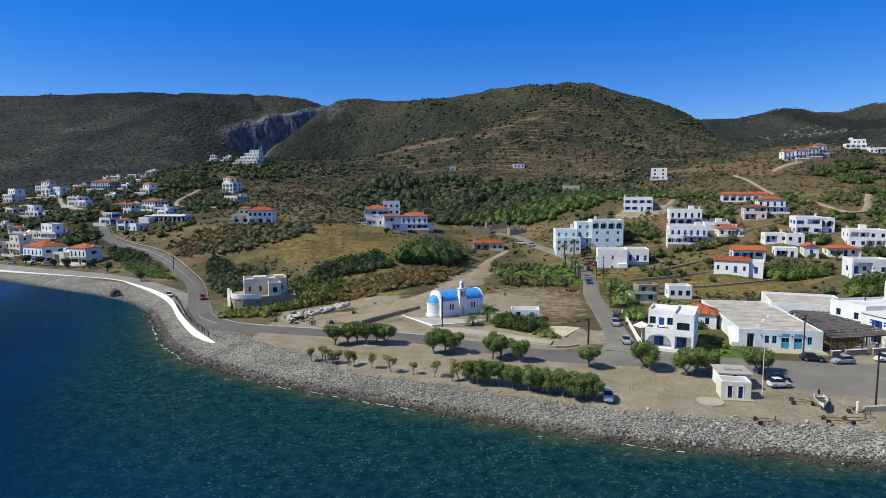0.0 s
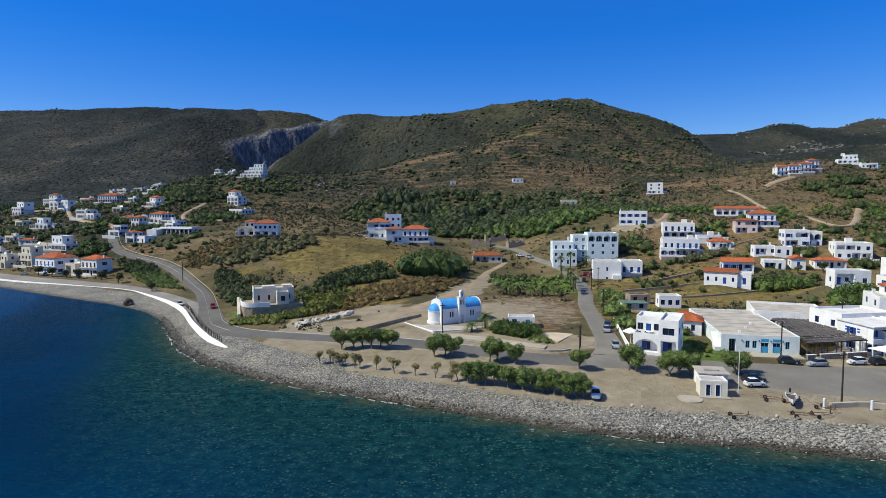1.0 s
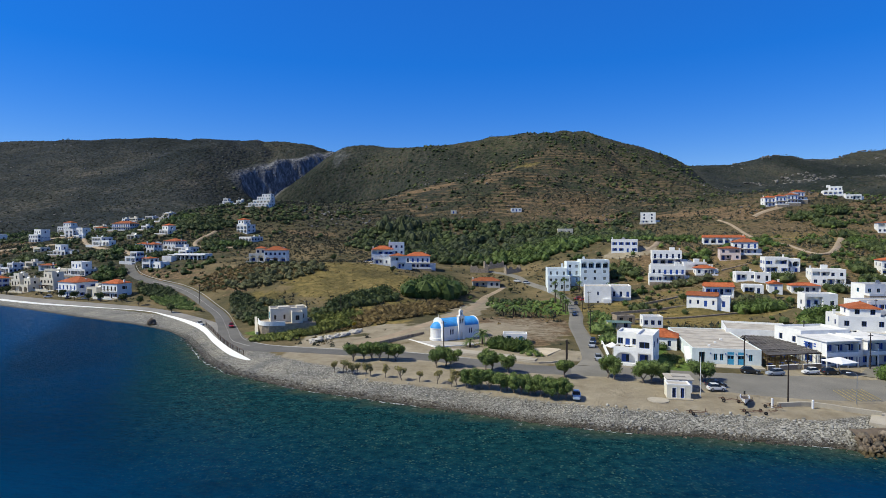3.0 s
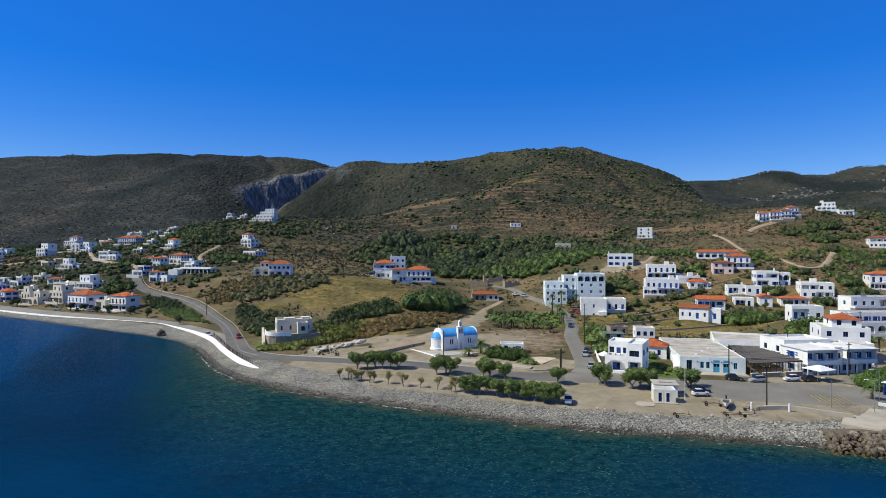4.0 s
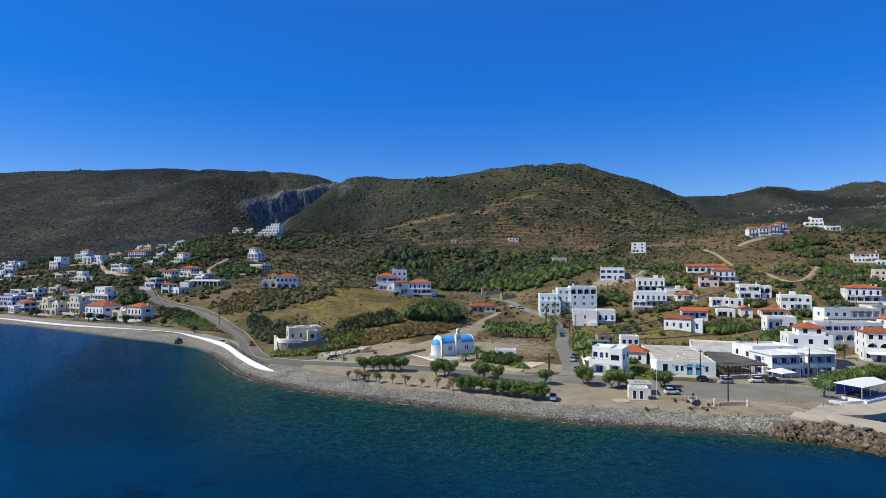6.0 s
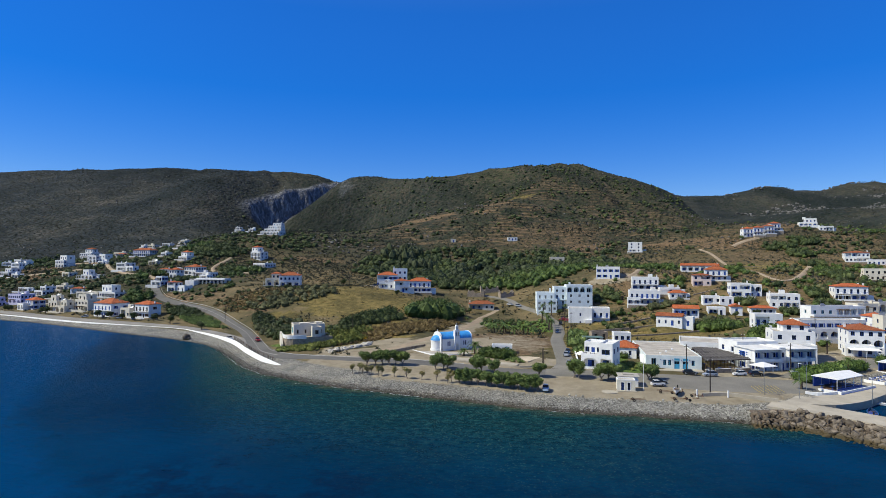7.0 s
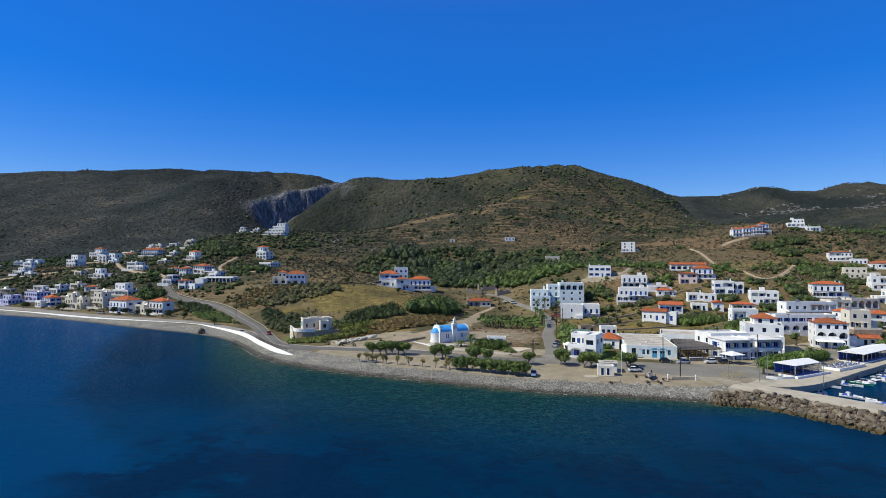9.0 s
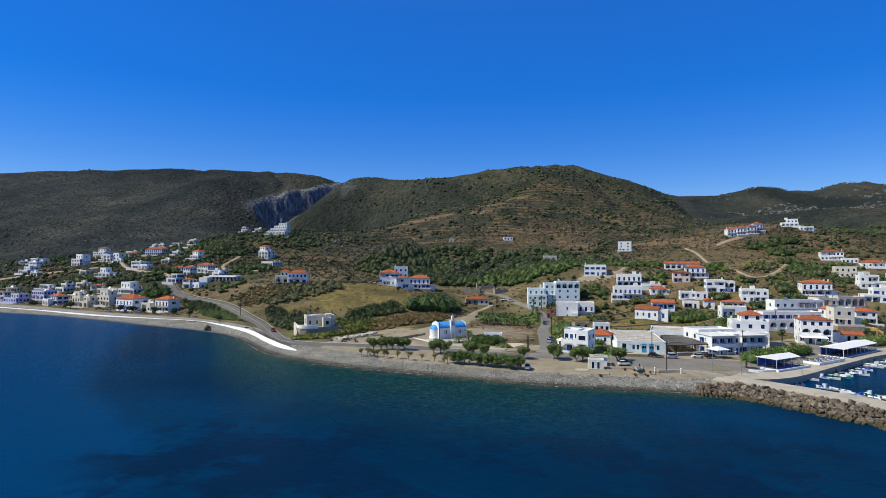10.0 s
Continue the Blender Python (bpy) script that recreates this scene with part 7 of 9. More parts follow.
def canopy(x, y, rot, w, d, H, label, wall=None):
    r = thing("canopy", x, y, 1.72, rot, label, "canopy")
    b = Build()
    b.add([(-w / 2, -0.4, H), (w / 2, -0.4, H), (w / 2, d / 2, H + 0.75), (-w / 2, d / 2, H + 0.75), (-w / 2, d + 0.4, H), (w / 2, d + 0.4, H)], [(0, 1, 2, 3), (3, 2, 5, 4)])
    b.add([(-w / 2, -0.4, H - 0.12), (w / 2, -0.4, H - 0.12), (w / 2, -0.4, H), (-w / 2, -0.4, H), (-w / 2, d + 0.4, H - 0.12), (w / 2, d + 0.4, H - 0.12), (w / 2, d + 0.4, H), (-w / 2, d + 0.4, H)], [(0, 1, 2, 3), (5, 4, 7, 6)])
    for x0 in (-w / 2, w / 2):
        b.add([(x0, -0.4, H - 0.12), (x0, d + 0.4, H - 0.12), (x0, d + 0.4, H), (x0, d / 2, H + 0.75), (x0, -0.4, H)], [(0, 1, 2, 3, 4)])
    part("roof", b, AWNING, r, "white canvas roof")
    n = max(3, int(w / 3.2))
    for i in range(n + 1):
        for yy in (0.05, d - 0.05):
            xx = -w / 2 + 0.15 + (w - 0.3) * i / n
            part("post", Build().box(xx - 0.05, yy - 0.05, 0, xx + 0.05, yy + 0.05, H - 0.05), WHITE, r)
    part("base", Build().box(-w / 2 - 0.3, -0.5, -0.5, w / 2 + 0.3, d + 0.5, 0.16), wall or WHITE, r)
    part("side_screen", Build().box(-w / 2, d - 0.06, 0.16, w / 2, d - 0.02, H - 0.1), BLUECLOTH, r, "deep blue screen behind the tables")
    part("floor", Build().box(-w / 2 + 0.1, 0.1, 0.16, w / 2 - 0.1, d - 0.1, 0.18), BROWNWOOD, r)
    part("front_panel", Build().box(-w / 2, -0.05, 0.16, w / 2, -0.01, 0.6), BLUE, r, "blue painted front panel")
    part("rail", Build().box(-w / 2, -0.08, 0.95, w / 2, 0.0, 1.02).box(-w / 2, -0.08, 0.5, w / 2, 0.0, 0.55), BLUE, r)
    for i in range(n * 2):
        table(r.matrix_world @ pose(-w / 2 + 1 + (w - 2) * (i // 2) / max(1, n - 1), 1.5 + 2.4 * (i % 2), 0.18), BLUE, "square blue table under the canopy")


hotel()
lane_house()
arcade_house()
taverna()
pergola()
harbour_hotel()
church()
church_yard()
villa()
kiosk()
cottage()
canopy(95.6, 87.6, 31, 11.5, 5.5, 2.9, "white canvas dining canopy with blue rails on the quay", surface("pale_blue_base_paint", (0.42, 0.47, 0.66), 0.15, 1.0))
low_wall = tagged(part("quay_wall", Build().box(-8.2, -2.1, -0.3, 7.6, -1.85, 0.55).box(-8.2, -1.85, -0.3, -7.95, 3.0, 0.55), WHITE), "low whitewashed wall round the dining canopy", "wall", "", "structure")
low_wall.matrix_world = pose(95.6, 87.6, 1.72, 0, 0, 31)
part("wall_base", Build().box(-8.25, -2.14, -0.3, 7.65, -2.104, 0.2), surface("lavender_wall_paint", (0.5, 0.53, 0.75), 0.15, 1.0), low_wall, "pale blue painted wall foot")
canopy(133.5, 113.5, 36, 26, 6.5, 2.7, "long white canvas canopy on the quay")
swept_wall("garden_wall", [(82, 82.5, 1.75), (85, 81.3, 1.75), (90, 82.6, 1.75)], [(0.2, -0.5), (0.2, 0.5), (-0.2, 0.5), (-0.2, -0.5)], WHITE, "low curved white planter wall by the quay", "wall", step=0.8)
swept_wall("garden_wall", [(56, 77.6, 2.0), (62, 77.8, 2.1), (66, 75.6, 2.0), (71, 73.4, 1.8)], [(0.25, -1), (0.25, 0.75), (-0.25, 0.75), (-0.25, -1)], PALECONC, "low worn concrete wall between parking and beach", "wall")

# ---- cars, boats, poles and smaller things ----


def car_mesh(L, W, H, van=False):
    """Body shell by cross sections along its length, with cabin glass set apart."""
    body, cabin = Build(), Build()
    sect = [(0.0, 0.62, 0.55), (0.06, 0.78, 0.66), (0.28, 0.86, 0.9), (0.36, 0.9, 0.95), (0.85, 0.9, 1.0), (0.97, 0.84, 0.92), (1.0, 0.7, 0.7)]
    prof = []
    for t, wf, hf in sect:
        x, hw, zt = (t - 0.5) * L, W / 2 * wf / 0.9, 0.3 + (H * 0.62 - 0.3) * hf
        prof.append([(x, -hw * 0.94, 0.25), (x, -hw, 0.45), (x, -hw * 0.97, zt * 0.95), (x, -hw * 0.8, zt), (x, hw * 0.8, zt), (x, hw * 0.97, zt * 0.95), (x, hw, 0.45), (x, hw * 0.94, 0.25)])
    v = [p for row in prof for p in row]
    f = [(i * 8 + k, (i + 1) * 8 + k, (i + 1) * 8 + (k + 1) % 8, i * 8 + (k + 1) % 8) for i in range(len(prof) - 1) for k in range(8)]
    body.add(v, f + [tuple(range(8)), tuple(range(len(v) - 8, len(v)))[::-1]])
    c0, c1, c2, c3 = (-0.22, -0.06, 0.30, 0.44) if not van else (-0.3, -0.2, 0.42, 0.47)
    zb, zt = H * 0.6, H
    lo, hi = W / 2 * 0.86, W / 2 * 0.7
    cabin.add([(c0 * L, -lo, zb), (c3 * L, -lo, zb), (c3 * L, lo, zb), (c0 * L, lo, zb), (c1 * L, -hi, zt - 0.04), (c2 * L, -hi, zt - 0.04), (c2 * L, hi, zt - 0.04), (c1 * L, hi, zt - 0.04)],
              [(0, 1, 5, 4), (1, 2, 6, 5), (2, 3, 7, 6), (3, 0, 4, 7)])
    top = Build().add([(c1 * L - 0.06, -hi - 0.02, zt - 0.06), (c2 * L + 0.06, -hi - 0.02, zt - 0.06), (c2 * L + 0.06, hi + 0.02, zt - 0.06), (c1 * L - 0.06, hi + 0.02, zt - 0.06),
                       (c1 * L + 0.1, -hi + 0.15, zt), (c2 * L - 0.1, -hi + 0.15, zt), (c2 * L - 0.1, hi - 0.15, zt), (c1 * L + 0.1, hi - 0.15, zt)],
                      [(3, 2, 1, 0), (4, 5, 6, 7), (0, 1, 5, 4), (1, 2, 6, 5), (2, 3, 7, 6), (3, 0, 4, 7)])
    return body, cabin, top


def car(x, y, rot, paint, L=4.0, W=1.7, H=1.48, label="", z=None):
    L, W, H = L * 0.87, W * 0.94, H * 0.96
    zg = ground(x, y) + 0.13 if z is None else z
    r = thing("car", x, y, zg, rot, label, "car", "parked cars")
    body, cabin, top = car_mesh(L, W, H)
    part("body", body, paint, r)
    part("cabin_glass", cabin, GLASS, r, "dark car glass")
    part("roof", top, paint, r)
    for sx in (-0.31, 0.31):
        for sy in (-1, 1):
            w = Build().lathe([(0.0, -0.1), (0.3, -0.1), (0.31, 0.0), (0.3, 0.1), (0.0, 0.1)], 14)
            tyre = part("wheel", w, BLACKRUBBER, r, "", pose(sx * L, sy * (W / 2 - 0.1), 0.31, 90, 0, 0))
            part("rim", Build().lathe([(0.0, -0.112), (0.18, -0.112), (0.2, -0.1), (0.2, 0.1), (0.18, 0.112), (0.0, 0.112)], 10), STEEL, tyre)
    for sy in (-1, 1):
        part("headlight", Build().box(-L / 2 + 0.02, sy * W * 0.32 - 0.16, 0.55, -L / 2 + 0.14, sy * W * 0.32 + 0.16, 0.7), STEEL, r, "clear headlight")
        part("tail_light", Build().box(L / 2 - 0.12, sy * W * 0.34 - 0.12, 0.62, L / 2 - 0.005, sy * W * 0.34 + 0.12, 0.82), REDLAMP, r, "red tail light")
    return r


def paint(name, c):
    m, nt, b = nodes_of(name, 0.25, 0.0, 0.5)
    nt.links.new(mix(nt, noise_at(nt, 2.0), c, tuple(k * 0.8 for k in c)), b.inputs["Base Color"])
    b.inputs["Coat Weight"].default_value = 0.6
    return m


REDLAMP = paint("red_lamp", (0.3, 0.01, 0.01))
SILVER, PALEBLUE, BLACKP, REDP, WHITEP, NAVY = paint("silver_paint", (0.38, 0.41, 0.45)), paint("pale_blue_paint", (0.42, 0.52, 0.64)), paint("black_paint", (0.012, 0.013, 0.016)), paint("red_paint", (0.38, 0.015, 0.02)), paint("white_paint", (0.75, 0.75, 0.74)), paint("navy_paint", (0.03, 0.06, 0.14))
car(21.9, 82.6, 80, PALEBLUE, label="pale blue hatchback parked beside the trees")
car(33.0, 111.2, 82, SILVER, label="silver hatchback parked in the lane")
car(34.6, 124.5, 82, SILVER, label="silver saloon parked in the lane")
car(36.0, 129, 80, NAVY, label="dark blue car parked in the lane")
car(49.6, 87.2, 182, WHITEP, label="white hatchback parked beside the kiosk", L=3.8)
car(50.6, 89.6, 182, BLACKP, label="black estate car parked behind a hatchback", L=4.5)
car(62.6, 100.2, 165, BLACKP, label="black saloon before the taverna", L=4.4)
car(67.2, 99.0, 8, SILVER, label="silver saloon in the parking area", L=4.4)
car(75.6, 100.6, 5, WHITEP, label="white hatchback before the pergola")
car(79.8, 100.6, 185, BLACKP, label="black hatchback beside the sunshade", L=4.2)
car(48.0, 208, 80, BLACKP, label="dark car parked along the upper lane", z=ground(48, 208) + 0.18)
car(51.6, 222, 20, REDP, label="red car parked by the white house", z=ground(51.6, 222) + 0.05)
car(53.4, 219, 20, REDP, label="dark red car parked by the white house", z=ground(53.4, 219) + 0.05)
car(41.6, 180, 82, NAVY, label="dark car in the shade of the lane", z=ground(41.6, 180) + 0.18)
car(-74.5, 166, 118, REDP, label="small red car on the bend of the coast road")
car(-88, 173, 125, WHITEP, label="white car parked behind the sea wall")
car(31, 268, 150, WHITEP, label="white car parked by the ruins", z=ground(31, 268) + 0.2)
car(35, 263, 130, SILVER, label="silver car parked by the ruins", z=ground(35, 263) + 0.2)
car(-48, 296, 10, NAVY, label="dark car parked beside a hill house", z=ground(-48, 296) + 0.05)
for i, (x, y) in enumerate(((-150, 234), (-163, 238), (-172, 242), (-183, 246), (-196, 251))):
    car(x, y, 25 + 90 * (i % 2), (BLACKP, NAVY, SILVER, BLACKP, WHITEP)[i], label="car parked under trees behind the beach")


def utility_pole(x, y, H=8.0, arm=True, label="dark timber utility pole with crossarm"):
    r = thing("utility_pole", x, y, ground(x, y), 15, label, "pole", "utility poles")
    part("pole", Build().tube([(0, 0, -0.5), (0, 0, H)], [0.15, 0.1], 8), POLEWOOD, r)
    if arm:
        a = part("crossarm", Build().box(-0.7, -0.06, H - 0.6, 0.7, 0.06, H - 0.48), POLEWOOD, r)
        for dx in (-0.6, 0.0, 0.6):
            part("insulator", Build().lathe([(0.04, H - 0.48), (0.06, H - 0.36), (0.02, H - 0.3)], 6, dx), WHITE, a)


for x, y, H in ((58.6, 79.0, 8.2), (62.9, 103.4, 7.5), (25.4, 110.6, 5.0), (26.0, 112.6, 4.7), (-3.4, 124.6, 7.2), (-106.8, 215.5, 8.0), (46.5, 190, 7.5), (-50, 168, 7), (-40, 176, 6.5), (50.5, 197, 7), (92, 106, 8), (88, 124, 8), (38.5, 143, 7), (131, 159, 8), (-64, 300, 7)):
    utility_pole(x, y, H, H > 6.9)


def lamp_post(x, y, rot, H=6.2, z=None, label="slim galvanised street lamp with curved arm"):
    r = thing("street_lamp", x, y, ground(x, y) if z is None else z, rot, label, "street lamp", "street lamps")
    part("pole", Build().tube([(0, 0, -0.4), (0, 0, H - 0.5), (-0.3, 0, H - 0.1), (-1.2, 0, H)], [0.075, 0.055, 0.05, 0.045], 7), STEEL, r)
    part("lamp_head", Build().box(-1.9, -0.13, H - 0.06, -1.15, 0.13, H + 0.08, 0.05), WHITE, r)


lamp_post(77.7, 77.5, 0)
lamp_post(83.2, 84.0, 0, 6.6)
lamp_post(71, 79.5, 0, 5.6)
lamp_post(91.8, 74.6, 40, 5.5, 1.7)
lamp_post(110, 93.5, 40, 5.5, 1.7)
r = thing("flagpole", 44.9, 83.2, ground(44.9, 83.2), 0, "thin white flagpole beside the kiosk", "flagpole")
part("pole", Build().tube([(0, 0, -0.3), (0, 0, 7.4)], [0.06, 0.04], 6), WHITE, r)
part("knob", Build().lathe([(0.0, 7.55), (0.07, 7.48), (0.0, 7.4)], 8), WHITE, r)


def sunshade(x, y, k=1.0):
    r = thing("sunshade", x, y, ground(x, y) + 0.12, 20, "large white square sunshade beside parked cars" if k == 1 else "small white garden sunshade", "sunshade")
    part("pole", Build().tube([(0, 0, 0), (0, 0, 3.4)], [0.05, 0.04], 6), WHITE, r)
    b = Build()
    n = 4
    ring = [(2.4 * k * sx, 2.4 * k * sy) for sx, sy in ((-1, -1), (1, -1), (1, 1), (-1, 1))]
    b.add([(0, 0, 3.5)] + [(px, py, 2.6) for px, py in ring] + [(px, py, 2.42) for px, py in ring], [(0, 1 + i, 1 + (i + 1) % n) for i in range(n)] + [(1 + i, 5 + i, 5 + (i + 1) % n, 1 + (i + 1) % n) for i in range(n)])
    part("cloth", b, AWNING, r)
    part("base", Build().lathe([(0.4, 0.0), (0.4, 0.1), (0.0, 0.12)], 12), CONCRETE, r)


sunshade(82.4, 101.6)
sunshade(37.0, 114.2, 0.5)


def quay_terrace():
    """Open dining terrace between the two canopies, with a low white wall."""
    r = tagged(part("terrace", Build().box(-7.5, -2.2, -0.5, 7.5, 2.2, 0.2), PALECONC), "raised open dining terrace along the quay", "terrace", "", "structure")
    r.matrix_world = pose(112.5, 98.6, 1.72, 0, 0, 33)
    part("low_wall", Build().box(-7.5, -2.4, 0.0, 7.5, -2.202, 0.75).box(-7.7, -2.4, 0.0, -7.502, 2.2, 0.75), WHITE, r)
    for i in range(10):
        lx, ly = -6.4 + 3.1 * (i // 2), -1.0 + 2.0 * (i % 2)
        table(r.matrix_world @ pose(lx, ly, 0.2, 0, 0, 8 * i), WHITE, "square white taverna table on the quay terrace", 0.38)
        for sx in (-0.7, 0.7):
            chair(r.matrix_world @ pose(lx + sx, ly, 0.2, 0, 0, -90 if sx > 0 else 90), BLUE, "blue wooden taverna chair on the quay terrace", "taverna chairs")


quay_terrace()


def boat(x, y, rot, L, colour, z=0.0, cabin=False, label="", name="boat"):
    r = thing(name, x, y, z, rot, label, "boat", "moored boats")
    L = L * 0.95
    W, H = L * 0.34, 0.26 + L * 0.03
    b = Build()
    rows = []
    for t, wf, zf in ((0.0, 0.78, 0.0), (0.2, 0.96, 0.0), (0.4, 1.0, 0.02), (0.6, 0.88, 0.07), (0.76, 0.62, 0.15), (0.9, 0.3, 0.25), (1.0, 0.03, 0.34)):
        xx, hw = (t - 0.5) * L, W / 2 * wf
        zt = H + zf
        rows.append([(xx, -hw, zt), (xx, -hw * 0.8, 0.1), (xx, 0, -0.2), (xx, hw * 0.8, 0.1), (xx, hw, zt), (xx, hw * 0.82, zt), (xx, hw * 0.66, 0.12), (xx, -hw * 0.66, 0.12), (xx, -hw * 0.82, zt)])
    v = [p for row in rows for p in row]
    f = [(i * 9 + k, i * 9 + (k + 1) % 9, (i + 1) * 9 + (k + 1) % 9, (i + 1) * 9 + k) for i in range(len(rows) - 1) for k in range(9)]
    b.add(v, [q[::-1] for q in f] + [tuple(range(9))])
    part("hull", b, colour, r)
    for t in (-0.22, 0.05):
        part("thwart", Build().box(t * L - 0.13, -W * 0.38, 0.36, t * L + 0.13, W * 0.38, 0.41), BROWNWOOD, r)
    part("deck", Build().box(-0.4 * L, -W * 0.3, 0.13, 0.2 * L, W * 0.3, 0.16), (GREYWOOD, BLUECLOTH, BROWNWOOD)[int(x * 3) % 3], r)
    if int(x * 7 + y) % 3 == 0:
        part("spray_hood", Build().add([(0.1 * L, -W * 0.36, H), (0.1 * L, W * 0.36, H), (0.36 * L, W * 0.3, H + 0.12), (0.36 * L, -W * 0.3, H + 0.12), (0.14 * L, -W * 0.3, H + 0.6), (0.14 * L, W * 0.3, H + 0.6)], [(4, 5, 2, 3), (0, 4, 3), (1, 2, 5), (0, 1, 5, 4)]), (BLUECLOTH, AWNING)[int(y) % 2], r)
    m = Build().box(-L / 2 - 0.25, -0.15, 0.35, -L / 2 - 0.02, 0.15, 1.0, 0.05)
    part("outboard", m, BLACKRUBBER, r)
    if cabin:
        c = Build().box(0.02 * L, -W * 0.32, 0.3, 0.2 * L, W * 0.28, 1.25, 0.12)
        cb = part("cabin", c, WHITEP, r)
        part("windscreen", Build().box(0.202 * L, -W * 0.24, 0.8, 0.208 * L, W * 0.24, 1.15), GLASS, cb)
    return r


rnd = random.Random(8)
GREENP = paint("green_boat_paint", (0.03, 0.2, 0.15))
for i, (x, y, a) in enumerate(((96.6, 79.6, -52), (101.4, 82.6, -55), (103.6, 81.4, -50), (106.8, 83.6, -52), (112.2, 87.8, -55), (115.0, 87.4, -50), (109.5, 85.5, -52), (121.5, 94.5, -55), (118, 92, -50), (127.5, 99.2, -52), (132, 103.5, -54), (124, 97, -52),
                               (136, 107, -52), (94.4, 68.6, 125), (96.3, 66.6, 120), (96.4, 62.4, 128), (97.8, 60.0, 122), (100.5, 61.5, 140), (89.6, 71.6, 60), (101.5, 57.5, 120), (141, 111, -52), (129.6, 101.8, -50))):
    L = 4.5 + 2.0 * rnd.random()
    col = (WHITEP, WHITEP, WHITEP, GREENP, NAVY, WHITEP, WHITEP)[i % 7]
    boat(x, y, a + rnd.uniform(-6, 6), L, col, 0.0, i % 4 == 1, {WHITEP: "white open motorboat moored in the harbour", GREENP: "green fishing boat moored at the quay", NAVY: "dark blue small boat moored in the harbour"}[col])


def trailer(x, y, rot, label="rusty boat trailer standing on the shore"):
    z = ground(x, y)
    r = thing("boat_trailer", x, y, z, rot, label, "trailer", "boat trailers")
    part("frame", Build().tube([(-2.0, 0, 0.5), (-0.8, -0.5, 0.5), (1.4, -0.5, 0.5)], [0.05] * 3, 5).tube([(-2.0, 0, 0.5), (-0.8, 0.5, 0.5), (1.4, 0.5, 0.5)], [0.05] * 3, 5).tube([(0.6, -0.75, 0.34), (0.6, 0.75, 0.34)], [0.04] * 2, 5).tube([(-0.6, -0.5, 0.5), (-0.6, 0.5, 0.5)], [0.04] * 2, 5), RUST, r)
    part("winch_post", Build().box(-1.7, -0.05, 0.5, -1.6, 0.05, 1.1), RUST, r)
    for sy in (-0.78, 0.78):
        part("wheel", Build().lathe([(0.1, -0.08), (0.3, -0.08), (0.32, 0), (0.3, 0.08), (0.1, 0.08)], 12), BLACKRUBBER, r, "", pose(0.6, sy, 0.32, 90, 0, 0))


RUST = surface("rusty_steel", (0.17, 0.10, 0.07), 0.4, 3.0, 0.8, 0.3)
trailer(51.1, 79.2, 200, "boat trailer under a white boat")
boat(51.1, 79.2, 245, 5.2, WHITEP, ground(51.1, 79.2) + 0.72, False, "white boat standing on a trailer ashore")
trailer(48.6, 80.6, 160)
trailer(49.6, 74.6, 170)
trailer(52.4, 74.4, 185)
trailer(40.6, 74.8, 175)
trailer(54.6, 77.0, 120)
for x, y, h in ((61.5, 76.6, 1.5), (54.9, 77.3, 1.6)):
    r = thing("bollard", x, y, ground(x, y), 0, "white painted concrete post by the parking", "post", "white posts")
    part("post", Build().lathe([(0.2, -0.3), (0.2, h - 0.1), (0.14, h), (0.0, h)], 12), WHITEP, r)
YELLOWLINE = surface("faded_yellow_paint", (0.42, 0.33, 0.10), 0.4, 1.5, 0.9, fine=6)
for i in range(7):
    u = i / 6
    x, y = 70.5 + 6.0 * u, 80.2 + 1.0 * u
    b = Build().add([(0, 0, 0), (0.16, 0, 0), (1.66, 7.5, 0.0), (1.5, 7.5, 0.0), (0, 0, 0.01), (0.16, 0, 0.01), (1.66, 7.5, 0.01), (1.5, 7.5, 0.01)], [(4, 5, 6, 7), (0, 3, 2, 1)])
    s = tagged(part("trim", b, YELLOWLINE), "faded yellow parking stripe on asphalt", "road marking", "", "structure")
    s.matrix_world = pose(x, y, ground(x + 0.8, y + 4) + 0.2)


def rock_on_beach(x, y, s):
    bm = bmesh.new()
    bmesh.ops.create_icosphere(bm, subdivisions=3, radius=1)
    for v in bm.verts:
        v.co *= 1 + 0.35 * noise.noise(v.co * 1.3) + 0.12 * noise.noise(v.co * 4)
        v.co = Vector((v.co.x * s * 0.8, v.co.y * s * 0.7, v.co.z * s))
    me = bpy.data.meshes.new("rock")
    bm.to_mesh(me)
    bm.free()
    me.materials.append(BOULDER)
    ob = new("rock", me)
    ob.matrix_world = pose(x, y, 0.5, 0, 0, 20)
    tagged(ob, "dark boulder standing at the water's edge", "rock")


rock_on_beach(-107.5, 178.5, 2.0)

# ---- plants ----

